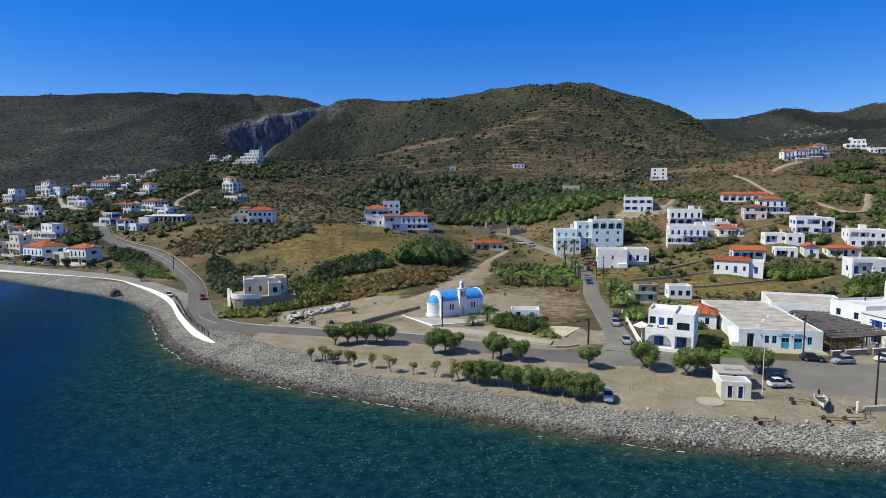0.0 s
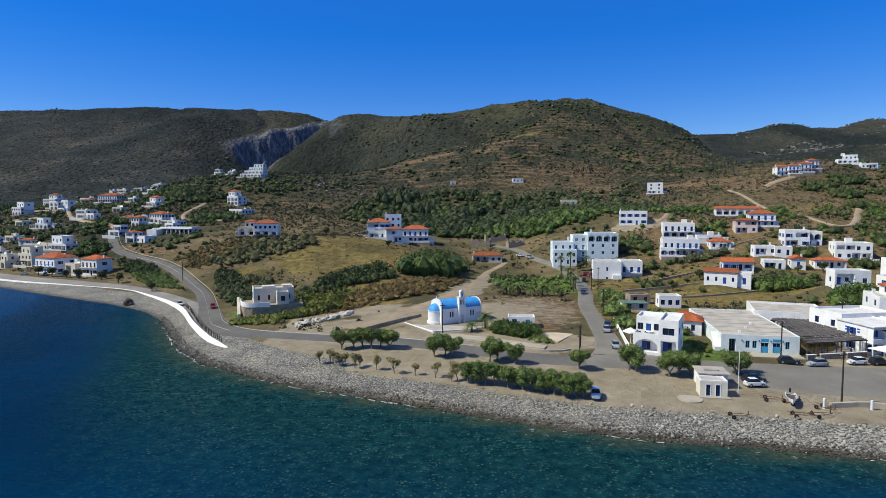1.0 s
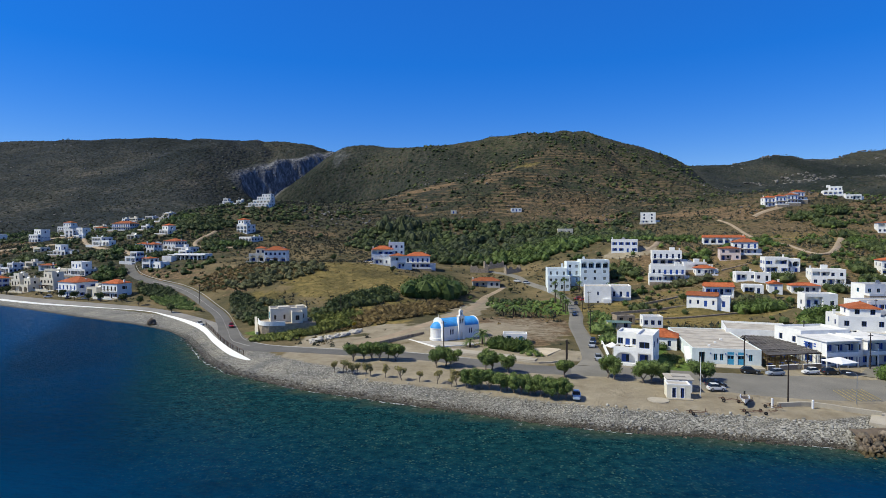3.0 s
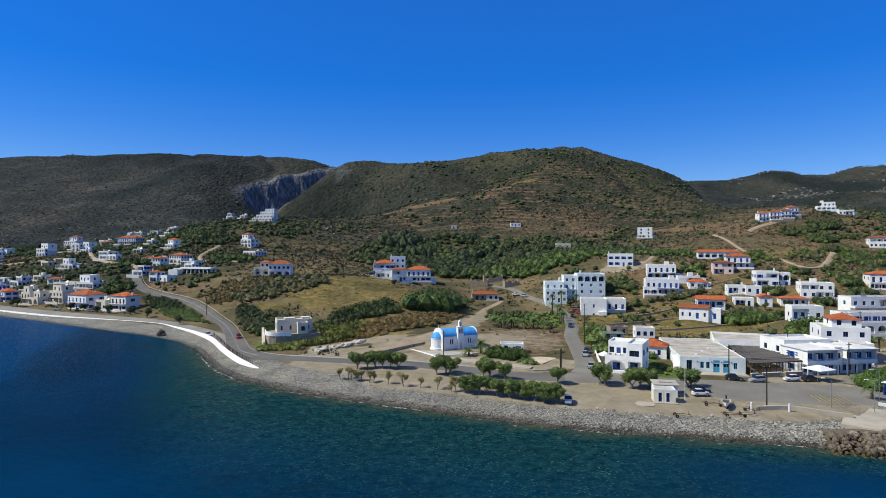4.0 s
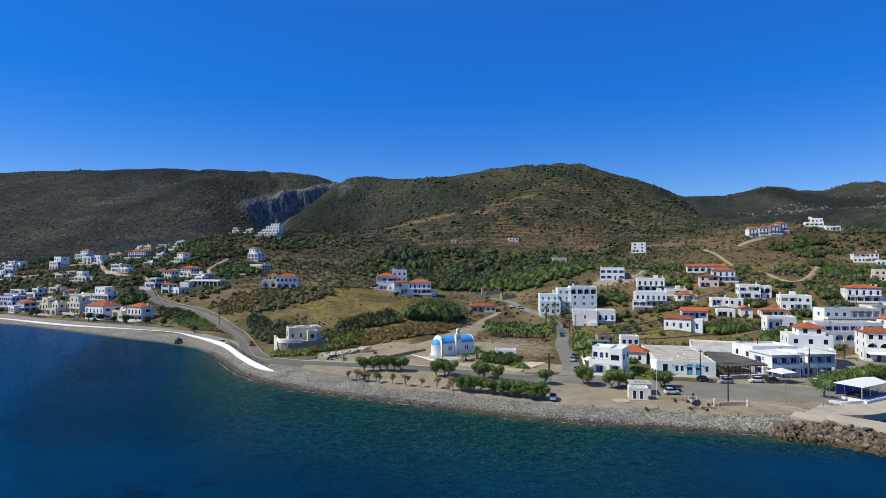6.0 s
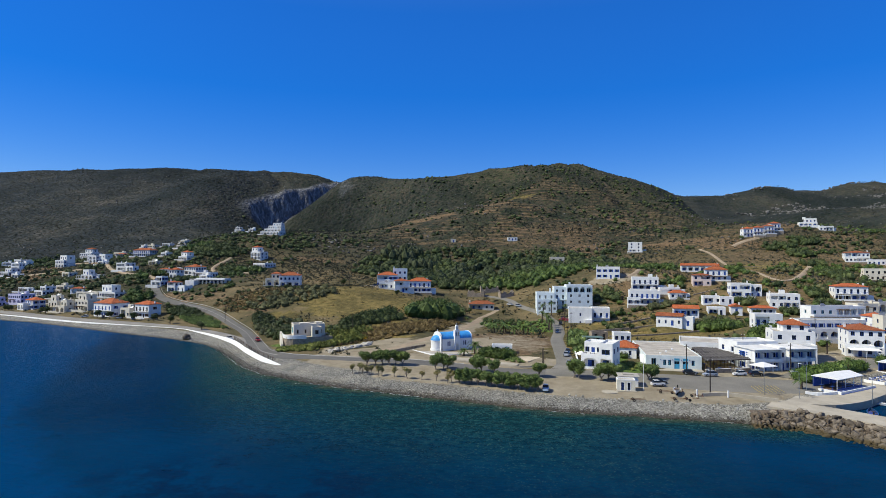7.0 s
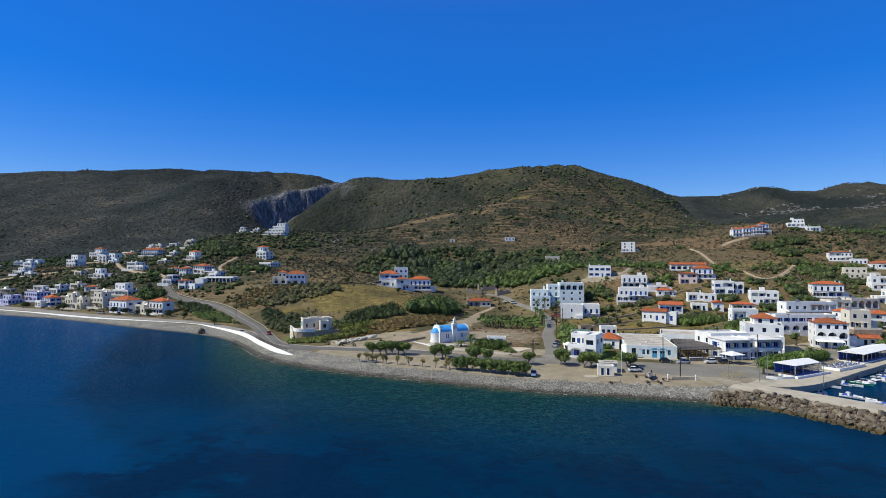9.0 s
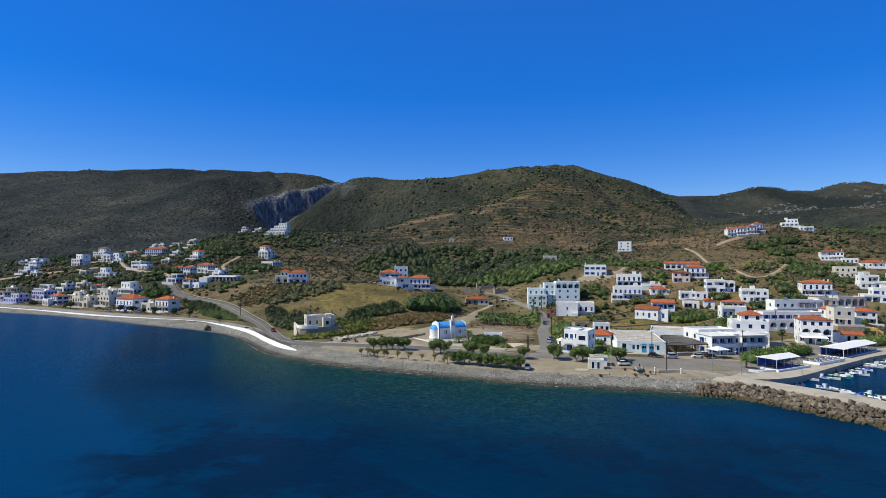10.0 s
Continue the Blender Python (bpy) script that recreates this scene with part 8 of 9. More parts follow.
rng = np.random.RandomState(11)
CELL, KX, KY = 1.5, -470, 40
taken = np.zeros((700, 640), bool)   # ground that roads and houses take up
bpy.context.view_layer.update()
for ob in list(scene.objects):
    if ob.type != "MESH":
        continue
    top = ob.parent is None
    if top and (ob.name.startswith("road") or ob.name.startswith("path") or ob.name.startswith("pavement") or ob.name.startswith("terrace")):
        co = np.empty(len(ob.data.vertices) * 3, np.float32)
        ob.data.vertices.foreach_get("co", co)
        m = np.array(ob.matrix_world)
        w = co.reshape(-1, 3) @ m[:3, :3].T + m[:3, 3]
        for dx in (-0.8, 0.8):
            for dy in (-0.8, 0.8):
                i, j = ((w[:, 0] + dx - KX) / CELL).astype(int), ((w[:, 1] + dy - KY) / CELL).astype(int)
                ok = (i >= 0) & (j >= 0) & (i < 700) & (j < 640)
                taken[i[ok], j[ok]] = True
    elif not top and ob.name.startswith("wall") and len(ob.bound_box):
        c = np.array([tuple(ob.matrix_world @ Vector(p)) for p in ob.bound_box])
        lo, hi = c.min(0) - 1.2, c.max(0) + 0.6
        i0, j0, i1, j1 = int((lo[0] - KX) / CELL), int((lo[1] - 1.5 - KY) / CELL), int((hi[0] - KX) / CELL), int((hi[1] - KY) / CELL)
        taken[max(0, i0):i1 + 1, max(0, j0):j1 + 1] = True


def free(x, y):
    i, j = ((x - KX) / CELL).astype(int), ((y - KY) / CELL).astype(int)
    inside = (i >= 0) & (j >= 0) & (i < 700) & (j < 640)
    return ~(inside & taken[np.clip(i, 0, 699), np.clip(j, 0, 639)])


ICO = []
phi = (1 + 5 ** 0.5) / 2
for a, b in ((1, phi), (-1, phi), (1, -phi), (-1, -phi)):
    ICO += [(0, a, b), (a, b, 0), (b, 0, a)]
ICO = np.array(ICO) / math.hypot(1, phi)
bm = bmesh.new()
hull_in = [bm.verts.new(p) for p in ICO]
bmesh.ops.convex_hull(bm, input=hull_in)
bm.verts.index_update()
ICOF = np.array([[v.index for v in f.verts] for f in bm.faces])
ICO = np.array([tuple(v.co) for v in bm.verts])
bm.free()


CONE = np.array([(1, 0, -0.35), (-0.5, 0.87, -0.35), (-0.5, -0.87, -0.35), (0.1, 0.05, 1.0)], float)
CONEF = np.array([(0, 1, 3), (1, 2, 3), (2, 0, 3)])
CORE = np.array([(1, 0, 0), (-1, 0, 0), (0, 1, 0), (0, -1, 0), (0, 0, 1), (0, 0, -0.6)], float)
COREF = np.array([(0, 2, 4), (2, 1, 4), (1, 3, 4), (3, 0, 4), (2, 0, 5), (1, 2, 5), (3, 1, 5), (0, 3, 5)])


def clumps(name, x, y, r, material, label, leaves=8, flat=0.7, leaf=0.5, core=0.72, category="shrubs", lift=0.25, heart=(CORE, COREF)):
    """Bushes of a dark core and many leaf sprays, joined into one."""
    n = len(x)
    z = height(x, y) + r * flat * lift
    P = np.stack([x, y, z], -1)
    d = rng.normal(size=(n, leaves, 3))
    d[..., 2] = np.abs(d[..., 2]) * 1.1 - 0.25
    d /= np.linalg.norm(d, axis=-1, keepdims=True)
    rr = r[:, None, None] * rng.uniform(0.68, 1.08, (n, leaves, 1))
    C = P[:, None] + d * rr * np.array([1, 1, flat])
    off = rng.normal(size=(n, leaves, 3, 3)) * (r[:, None, None, None] * leaf * 0.55)
    T = (C[:, :, None] + off).reshape(-1, 3)
    F = np.arange(len(T)).reshape(-1, 3)
    if core:
        kv, kf = heart
        jit = rng.uniform(0.7, 1.25, (n, len(kv), 1))
        K = (P[:, None] + kv[None] * jit * r[:, None, None] * core * np.array([1, 1, flat])).reshape(-1, 3)
        KF = (kf[None] + (np.arange(n) * len(kv))[:, None, None]).reshape(-1, 3) + len(T)
        T, F = np.concatenate([T, K]), np.concatenate([F, KF])
    return joined(name, T, F, material, label, category)


def spread(n, x0, x1, y0, y1, keep):
    x, y = rng.uniform(x0, x1, n), rng.uniform(y0, y1, n)
    court = (x > -20) & (x < 27) & (y > 104) & (y < 141)   # the swept court and yard round the church
    ok = free(x, y) & (rng.rand(n) < keep(x, y)) & (shore_distance(x, y) > 24) & ~court
    return x[ok], y[ok]


def far_keep(x, y):
    p = patchy(x, y, 70)
    dens = 0.25 + 1.1 * smooth(0.36, 0.6, p)
    ter = np.maximum(blob(x, y, 110, 520, 190, 150), 0.5 * blob(x, y, 270, 480, 120, 90))
    band = 0.5 + 0.5 * np.sin(height(x, y) * 1.5 + 4 * patchy(x, y, 40))
    dens = dens * (1 - 0.6 * ter * band * smooth(0.35, 0.6, patchy(x + 300, y, 55)))
    q, u, n = cliff_side(x, y)
    dens = dens * (1 + 0.8 * smooth(-60, -260, x))
    return dens * (1 - (smooth(-8, -2, q) * (1 - smooth(14, 24, q)) * (u > -20) * (u < n + 10)) * 0.93) * (1 - 0.6 * union(*[blob(x, y, cx, cy, rx, ry, turn) for cx, cy, rx, ry, turn, k in OCHRE]))


x, y = spread(66000, -760, 900, 380, 1000, far_keep)
clumps("hill_scrub", x, y, (0.5 + 1.5 * rng.rand(len(x)) ** 2.2) * (1 + (y - 380) / 1300) * (1 - 0.2 * smooth(-140, -330, x) * smooth(420, 520, y)) * (1 - 0.3 * smooth(600, 720, y)), SCRUB, "dense dark green scrub over the hillsides", 6, 0.7, 0.42, heart=(CONE, CONEF))
x, y = spread(26000, -260, 460, 330, 545, lambda a, b: (0.3 + 0.7 * smooth(0.36, 0.56, patchy(a, b, 26))) * (0.35 + 0.65 * smooth(-0.3, 0.5, np.sin(height(a, b) * 2.1 + 5 * patchy(a, b, 60)))))
clumps("terrace_scrub", x, y, 0.45 + 1.0 * rng.rand(len(x)) ** 2, SCRUB, "dry scrub in rows along the old terraces", 7, 0.75, 0.4, heart=(CONE, CONEF))
x, y = spread(9000, -100, 460, 330, 545, lambda a, b: 0.25 + 0.75 * smooth(0.4, 0.6, patchy(a + 90, b, 34)))
clumps("terrace_dry_bushes", x, y, 0.35 + 0.7 * rng.rand(len(x)) ** 2, DRYBROWN, "dry brown bushes on the old terraces", 7, 0.7, 0.4, heart=(CONE, CONEF))
x, y = spread(14000, -900, 1300, 1000, 1400, lambda a, b: 0.2 + 0.9 * smooth(0.35, 0.6, patchy(a, b, 80)))
clumps("ridge_scrub", x, y, rng.uniform(0.8, 2.0, len(x)), SCRUB, "scrub on the far ridges", 5, 0.6, 0.6, heart=(CONE, CONEF))
x, y = spread(9500, -420, 520, 380, 760, lambda a, b: (0.12 + smooth(0.45, 0.62, patchy(a - 500, b, 60))) * (0.45 + 0.55 * smooth(640, 420, b)) * (1 - 0.95 * smooth(-150, -240, a) * smooth(430, 500, b)) * (1 - 0.9 * blob(a, b, 60, 500, 80, 30)))
clumps("hill_trees", x, y, 0.9 + 2.1 * rng.rand(len(x)) ** 1.6, DARKLEAF, "dark evergreen trees scattered up the hillsides", 24, 0.85, 0.2, 0.8, "trees", 0.5, (ICO, ICOF))


def mid_keep(x, y):
    p = patchy(x, y, 34)
    field = union(blob(x, y, -45, 235, 30, 36, 10), blob(x, y, 78, 180, 40, 18, 8), 0.8 * blob(x, y, 115, 212, 40, 18, 8), blob(x, y, 6, 195, 9, 44, -14), blob(x, y, 20, 150, 16, 24, -10), blob(x, y, 0, 145, 24, 14, 20), 0.7 * blob(x, y, 215, 330, 45, 22, 15))
    return (0.10 + 0.95 * smooth(0.38, 0.6, p)) * (1 - 0.985 * field) * (1 + 0.7 * smooth(-110, -170, x))


x, y = spread(34000, -440, 420, 118, 420, mid_keep)
clumps("scrub", x, y, rng.uniform(0.4, 1.25, len(x)), SCRUB, "low dry green-brown scrub among the fields", 12, 0.65, 0.36, heart=(CONE, CONEF))
x, y = spread(20000, -440, 420, 118, 440, lambda a, b: 0.04 + mid_keep(a, b) * 0.85)
clumps("dry_bushes", x, y, rng.uniform(0.3, 0.9, len(x)), DRYBROWN, "dry straw-olive bushes among the fields", 12, 0.6, 0.36, heart=(CONE, CONEF))
x, y = spread(7000, -90, 160, 140, 290, lambda a, b: union(blob(a, b, -45, 235, 32, 38, 10), blob(a, b, -75, 198, 10, 24, 20), blob(a, b, -25, 180, 26, 14, 30), blob(a, b, 78, 180, 42, 20, 8), blob(a, b, 115, 212, 42, 20, 8)))
clumps("dry_grass", x, y, rng.uniform(0.18, 0.45, len(x)), STRAW, "tufts of dry yellow grass in the fields", 8, 0.7, 0.7, 0.0, "grass")


def grove(name, cx, cy, rx, ry, turn, n, r0, r1, material, label, leaves=70, flat=0.85, leaf=0.24, category="trees", core=0.78, crowd=False):
    a, b = rng.uniform(0, 2 * math.pi, n), np.sqrt(rng.rand(n))
    u, v = rx * b * np.cos(a), ry * b * np.sin(a)
    c, s = math.cos(radians(turn)), math.sin(radians(turn))
    x, y = cx + u * c - v * s, cy + u * s + v * c
    ok = free(x, y) | crowd
    x, y = x[ok], y[ok]
    return clumps(name, x, y, rng.uniform(r0, r1, len(x)), material, label, int(leaves * 1.7), flat, leaf * 0.68, core, category, 0.55, (ICO, ICOF))


grove("dark_trees", -12, 214, 9, 15, -25, 44, 2.2, 4.2, GREENLEAF, "dark evergreen trees filling the gully", 90, 1.0, 0.2)
grove("dark_trees", -5, 236, 10, 12, 0, 34, 2.2, 4.2, DARKLEAF, "dark evergreen trees filling the gully", 90, 1.0, 0.2)
grove("dry_thicket", -19, 172, 19, 9, 38, 300, 0.7, 1.5, DRYBROWN, "dense dry brown thicket beside the track", 60, 0.9, 0.26, "bushes")
grove("dry_thicket", -34, 154, 16, 5, 25, 170, 0.4, 0.95, DRYBROWN, "dense dry brown thicket beside the track", 40, 0.8, 0.34, "bushes")
grove("dry_thicket", -4, 196, 6, 14, -12, 110, 0.5, 1.1, DRYBROWN, "dense dry brown thicket beside the track", 40, 0.8, 0.34, "bushes")
grove("hedge", -31, 190, 14, 4.5, 42, 60, 1.2, 2.2, DARKLEAF, "dark hedge between dry fields", 50)
grove("hedge", -35, 193, 15, 3.6, 50, 90, 1.8, 3.2, DARKLEAF, "tall dark hedge along the gully between dry fields", 70)
grove("hedge", -47, 178, 9, 4, 10, 34, 1.0, 1.9, DARKLEAF, "dark hedge behind the villa", 50)
grove("reeds", -42, 162, 13, 5.5, 22, 150, 0.7, 1.7, REED, "tall green reeds below the villa", 40, 1.2, 0.4, "reeds", 0.6)
grove("green_bushes", -53, 143.5, 8.5, 4.0, -28, 60, 0.5, 1.2, REED, "bright yellow-green bushes under the terrace", 40, 0.8, 0.4, "bushes")
grove("green_bushes", -55, 142.5, 5.5, 2.0, 25, 60, 0.6, 1.2, REED, "bright yellow-green bushes under the terrace", 44, 0.9, 0.36, "bushes", crowd=True)
grove("green_bushes", -44, 147.5, 7.5, 2.6, 32, 90, 0.7, 1.5, REED, "bright yellow-green bushes under the terrace", 44, 0.95, 0.36, "bushes", crowd=True)
grove("reeds", -46, 155, 12, 4.0, 34, 120, 0.9, 1.9, REED, "tall green reeds below the villa", 44, 1.2, 0.36, "reeds", 0.6)
grove("reeds", -37, 153, 6, 3.0, 30, 60, 0.8, 1.7, REED, "tall green reeds below the villa", 40, 1.2, 0.4, "reeds", 0.6)
grove("poplars", -7, 212, 6, 11, -25, 26, 3.0, 4.8, TALLGREEN, "tall bright green trees filling the gully", 150, 1.3, 0.14)
grove("poplars", 34, 324, 30, 10, 10, 24, 3.0, 4.6, TALLGREEN, "tall green trees along the valley floor", 80, 1.2, 0.2)
grove("roadside_bushes", -119, 220.5, 26, 5.0, -44, 420, 0.5, 1.2, LEAF, "dense green bushes between road and beach", 46, 0.8, 0.35, "bushes")
grove("roadside_bushes", -139, 243, 20, 4.5, -42, 130, 0.9, 1.9, DARKLEAF, "tall dark bushes between lane and road", 46, 0.95, 0.33, "bushes")
grove("roadside_bushes", -84, 204, 20, 4.0, -58, 90, 1.0, 2.2, DARKLEAF, "tall dark bushes above the road bend", 46, 0.95, 0.35, "bushes")
grove("dry_thicket", -106, 246, 22, 16, 35, 420, 0.45, 1.15, DRYBROWN, "dense dry brown scrub on the slope above the road", 30, 0.75, 0.36, "bushes")
grove("dark_scrub", -104, 252, 26, 20, 35, 90, 0.5, 1.5, DARKLEAF, "dark green scrub on the slope above the road", 40, 0.8, 0.32, "bushes")
grove("olive_trees", -75, 190, 12, 16, 25, 110, 1.0, 2.4, GREYOLIVE, "grey-green bushes above the road bend", 44)
grove("roadside_bushes", -67, 176, 5, 17, 24, 70, 1.2, 2.4, DARKLEAF, "dark bushes along the road cutting", 60, 0.95, 0.3, "bushes")
grove("olive_trees", -82, 240, 22, 13, 14, 130, 1.0, 2.4, GREYOLIVE, "grey-green olive trees on the slope", 44)
grove("valley_trees", 8, 349, 42, 36, 0, 200, 2.0, 4.2, DARKLEAF, "dark green woods in the valley", 80, 0.9, 0.17)
grove("valley_trees", 16, 362, 44, 40, 0, 150, 2.0, 4.4, DARKPINE, "near-black evergreen woods in the valley", 80, 1.1, 0.15)
grove("valley_trees", 55, 330, 34, 38, 0, 250, 1.6, 4.0, GREENLEAF, "dark green woods in the valley", 80, 0.9, 0.17)
grove("valley_trees", 85, 375, 50, 40, 10, 130, 1.6, 4.0, DARKPINE, "near-black evergreen woods below the terraces", 80, 1.0, 0.15)
grove("valley_trees", 85, 375, 50, 40, 10, 170, 1.6, 4.0, DARKLEAF, "dark green woods below the terraces", 80, 0.9, 0.17)
grove("valley_trees", -40, 400, 40, 50, 0, 230, 1.8, 3.8, DARKLEAF, "dark woods up the valley", 80, 0.9, 0.17)
grove("valley_trees", 0, 430, 50, 40, 0, 210, 1.8, 4.2, DARKLEAF, "dark woods up the valley", 70, 0.9, 0.17)
grove("valley_trees", 70, 425, 36, 26, 0, 130, 1.6, 3.6, DARKLEAF, "dark woods below the terraces", 70, 0.9, 0.17)
grove("pine_trees", -46, 440, 17, 22, -10, 52, 2.6, 4.8, DARKPINE, "tall dark pines standing over the valley woods", 110, 1.9, 0.16)
grove("pine_trees", -24, 404, 12, 10, 0, 22, 2.2, 3.8, DARKPINE, "tall dark pines standing over the valley woods", 110, 1.8, 0.16)
grove("valley_trees", 120, 330, 30, 16, 8, 80, 1.6, 3.2, GREENLEAF, "brighter green trees above the village", 80, 0.9, 0.17)
grove("orchard", 28, 208, 18, 14, 0, 46, 0.8, 1.5, LEAF, "low green fruit trees in a plot", 46)
grove("orchard", 20, 226, 15, 10, 0, 40, 0.9, 1.8, DARKLEAF, "low green bushes behind the plot", 46)
grove("church_bushes", 13.2, 123.9, 5.4, 2.2, -32, 62, 1.1, 2.1, GREENLEAF, "dense green oleander bushes beside the church", 150, 0.95, 0.22, "bushes", crowd=True)
grove("church_bushes", 18.0, 118.2, 4.0, 1.6, -40, 24, 0.45, 0.9, LEAF, "small green bushes by the road", 100, 0.9, 0.24, "bushes", crowd=True)
grove("lane_bushes", 41.5, 147, 4, 5, 10, 44, 1.2, 2.3, LEAF, "large green bushes beside the lane", 90, 1.0, 0.2, "bushes")
grove("lane_bushes", 40.6, 131, 2.0, 4, -8, 18, 0.9, 1.7, LEAF, "green bushes behind the garden wall", 90, 1.0, 0.2, "bushes")
grove("village_trees", 68.6, 193, 4, 3, 0, 16, 1.2, 2.2, DARKLEAF, "dark green trees in the dry field", 80, 0.95, 0.2)
grove("lane_bushes", 46, 168, 6, 17, 4, 80, 0.9, 1.9, LEAF, "green bushes along the lane", 50, 0.85, 0.3, "bushes")
grove("garden", 51.5, 123.5, 2.6, 2.4, -24, 16, 0.8, 1.5, GREENLEAF, "dark green hedge shading the garden", 60, 0.9, 0.3, "bushes", crowd=True)
grove("garden", 48, 111, 4.2, 9, -24, 150, 0.3, 0.75, REED, "overgrown green garden beside the taverna", 40, 0.7, 0.4, "bushes")
grove("cane_hedge", 57, 139, 8, 4, -20, 40, 0.8, 1.6, LEAF, "green cane hedge behind the cottage", 50, 0.9, 0.3, "bushes")
grove("yard_trees", 106.5, 181, 9, 5, 8, 46, 1.6, 3.0, GREENLEAF, "large dark green tree mass in the village", 80, 1.0, 0.2, crowd=True)
grove("yard_trees", 113, 154.5, 7, 2.8, 8, 52, 2.3, 4.0, GREENLEAF, "bright green trees behind the harbour houses", 80, 1.0, 0.2, crowd=True)
grove("yard_trees", 106, 188, 16, 6, 0, 55, 1.2, 2.4, GREYOLIVE, "grey-green thicket in the village", 50)
grove("quay_trees", 97.5, 101.6, 11.5, 1.4, 31, 90, 1.4, 2.1, QUAYLEAF, "clipped green tamarisks behind the quay", 90, 1.0, 0.22, crowd=True)
grove("quay_trees", 96, 98.6, 10.5, 1.9, 33, 80, 1.5, 2.4, QUAYLEAF, "tall clipped green tamarisks behind the quay", 110, 1.05, 0.2, crowd=True)
grove("quay_trees", 110.5, 109.6, 7.0, 1.3, 33, 56, 1.3, 2.0, QUAYLEAF, "clipped green tamarisks behind the quay", 90, 1.0, 0.22, crowd=True)
grove("quay_trees", 127.4, 120.5, 1.6, 1.6, 0, 8, 1.2, 1.9, GREENLEAF, "round green tree on the quay street", 110, 1.1, 0.2, crowd=True)
grove("quay_trees", 153, 134, 9, 1.6, 20, 46, 1.5, 2.3, LEAF, "green tamarisks before the harbour store", 80, 1.0, 0.22, crowd=True)
grove("yard_trees", 151, 144.6, 6.5, 0.9, -10, 34, 1.6, 2.4, DARKLEAF, "dark bushes on the bank under the cream block", 80, 1.1, 0.22, crowd=True)
grove("quay_trees", 128, 122, 14, 2.4, 33, 30, 1.0, 1.8, LEAF, "clipped green tamarisks behind the quay", 60, 0.9, 0.3)
grove("yard_trees", 80, 255, 6, 9, 0, 34, 1.5, 3.0, DARKLEAF, "dark trees beside the hotel", 50)
grove("yard_trees", 70, 226, 9, 5, 0, 30, 1.0, 2.0, LEAF, "green trees behind the lane house", 50)
for cx, cy, rx, ry, n in ((100, 230, 12, 3, 22), (120, 218, 14, 4, 26), (135, 220, 8, 4, 18), (150, 240, 18, 8, 30), (170, 215, 8, 6, 18), (200, 245, 26, 12, 40), (225, 300, 30, 20, 70), (255, 325, 26, 14, 50), (115, 265, 12, 4, 18), (160, 285, 20, 6, 26), (270, 380, 40, 20, 60), (285, 350, 30, 10, 40), (330, 430, 50, 14, 50), (250, 365, 16, 8, 26),
                          (300, 400, 30, 14, 40), (215, 255, 16, 8, 24), (180, 238, 10, 5, 14), (145, 165, 10, 5, 16), (158, 162, 8, 4, 14)):
    grove("village_trees", cx, cy, rx, ry, 8, n, 1.1, 2.6, (DARKLEAF, OLIVE, GREENLEAF)[n % 3], "green trees between the village houses", 46)
for cx, cy, rx, ry, n in ((-190, 318, 14, 8, 26), (-230, 330, 24, 8, 34), (-225, 412, 26, 10, 46), (-195, 420, 20, 14, 46), (-270, 405, 30, 12, 40), (-150, 345, 16, 8, 22), (-215, 292, 10, 4, 16), (-330, 380, 40, 12, 40), (-350, 455, 40, 16, 46), (-160, 450, 40, 20, 60), (-175, 320, 10, 5, 14)):
    grove("slope_trees", cx, cy, rx, ry, 12, int(n * 1.8), 1.1, 2.6, DARKLEAF, "dark green trees between hillside houses", 36)

for cx, cy, rx, ry, n, r0, r1 in ((136, 220, 4, 3, 14, 1.6, 2.6), (147, 227, 5, 3, 14, 1.6, 2.8), (175, 228, 6, 4, 22, 1.6, 3.0), (238, 337, 7, 6, 26, 1.8, 3.4), (223, 302, 7, 6, 28, 2.0, 3.6), (222, 289, 7, 5, 26, 2.0, 3.6), (215, 274, 7, 5, 22, 1.8, 3.2), (246, 364, 9, 6, 26, 1.8, 3.2), (90, 185, 5, 3, 16, 1.4, 2.4),
                                  (123, 227, 4, 3, 12, 1.4, 2.4), (150, 205, 5, 3, 14, 1.4, 2.6), (125, 264, 4, 4, 12, 1.6, 2.8), (168, 301, 6, 4, 16, 1.8, 3.0), (266, 392, 12, 8, 30, 1.8, 3.4), (240, 383, 12, 8, 30, 1.8, 3.2)):
    grove("village_trees", cx, cy, rx, ry, 8, n, r0, r1, (GREENLEAF, DARKLEAF)[n % 4 == 2], "tall green trees among the village houses", 70, 1.0, 0.2)
for cx, cy, rx, ry, n in ((-185, 411, 16, 10, 60), (-204, 424, 14, 8, 44), (-220, 437, 12, 8, 34), (-200, 294, 8, 4, 22), (-186, 285, 8, 4, 22), (-207, 338, 10, 6, 26), (-404, 479, 24, 8, 34), (-276, 353, 22, 6, 40), (-157, 361, 10, 6, 24), (-145, 355, 10, 5, 22)):
    grove("slope_trees", cx, cy, rx, ry, 12, n, 1.8, 3.4, (DARKLEAF, GREENLEAF)[n % 4 == 2], "broad green trees on the village slope", 60, 0.95, 0.22)

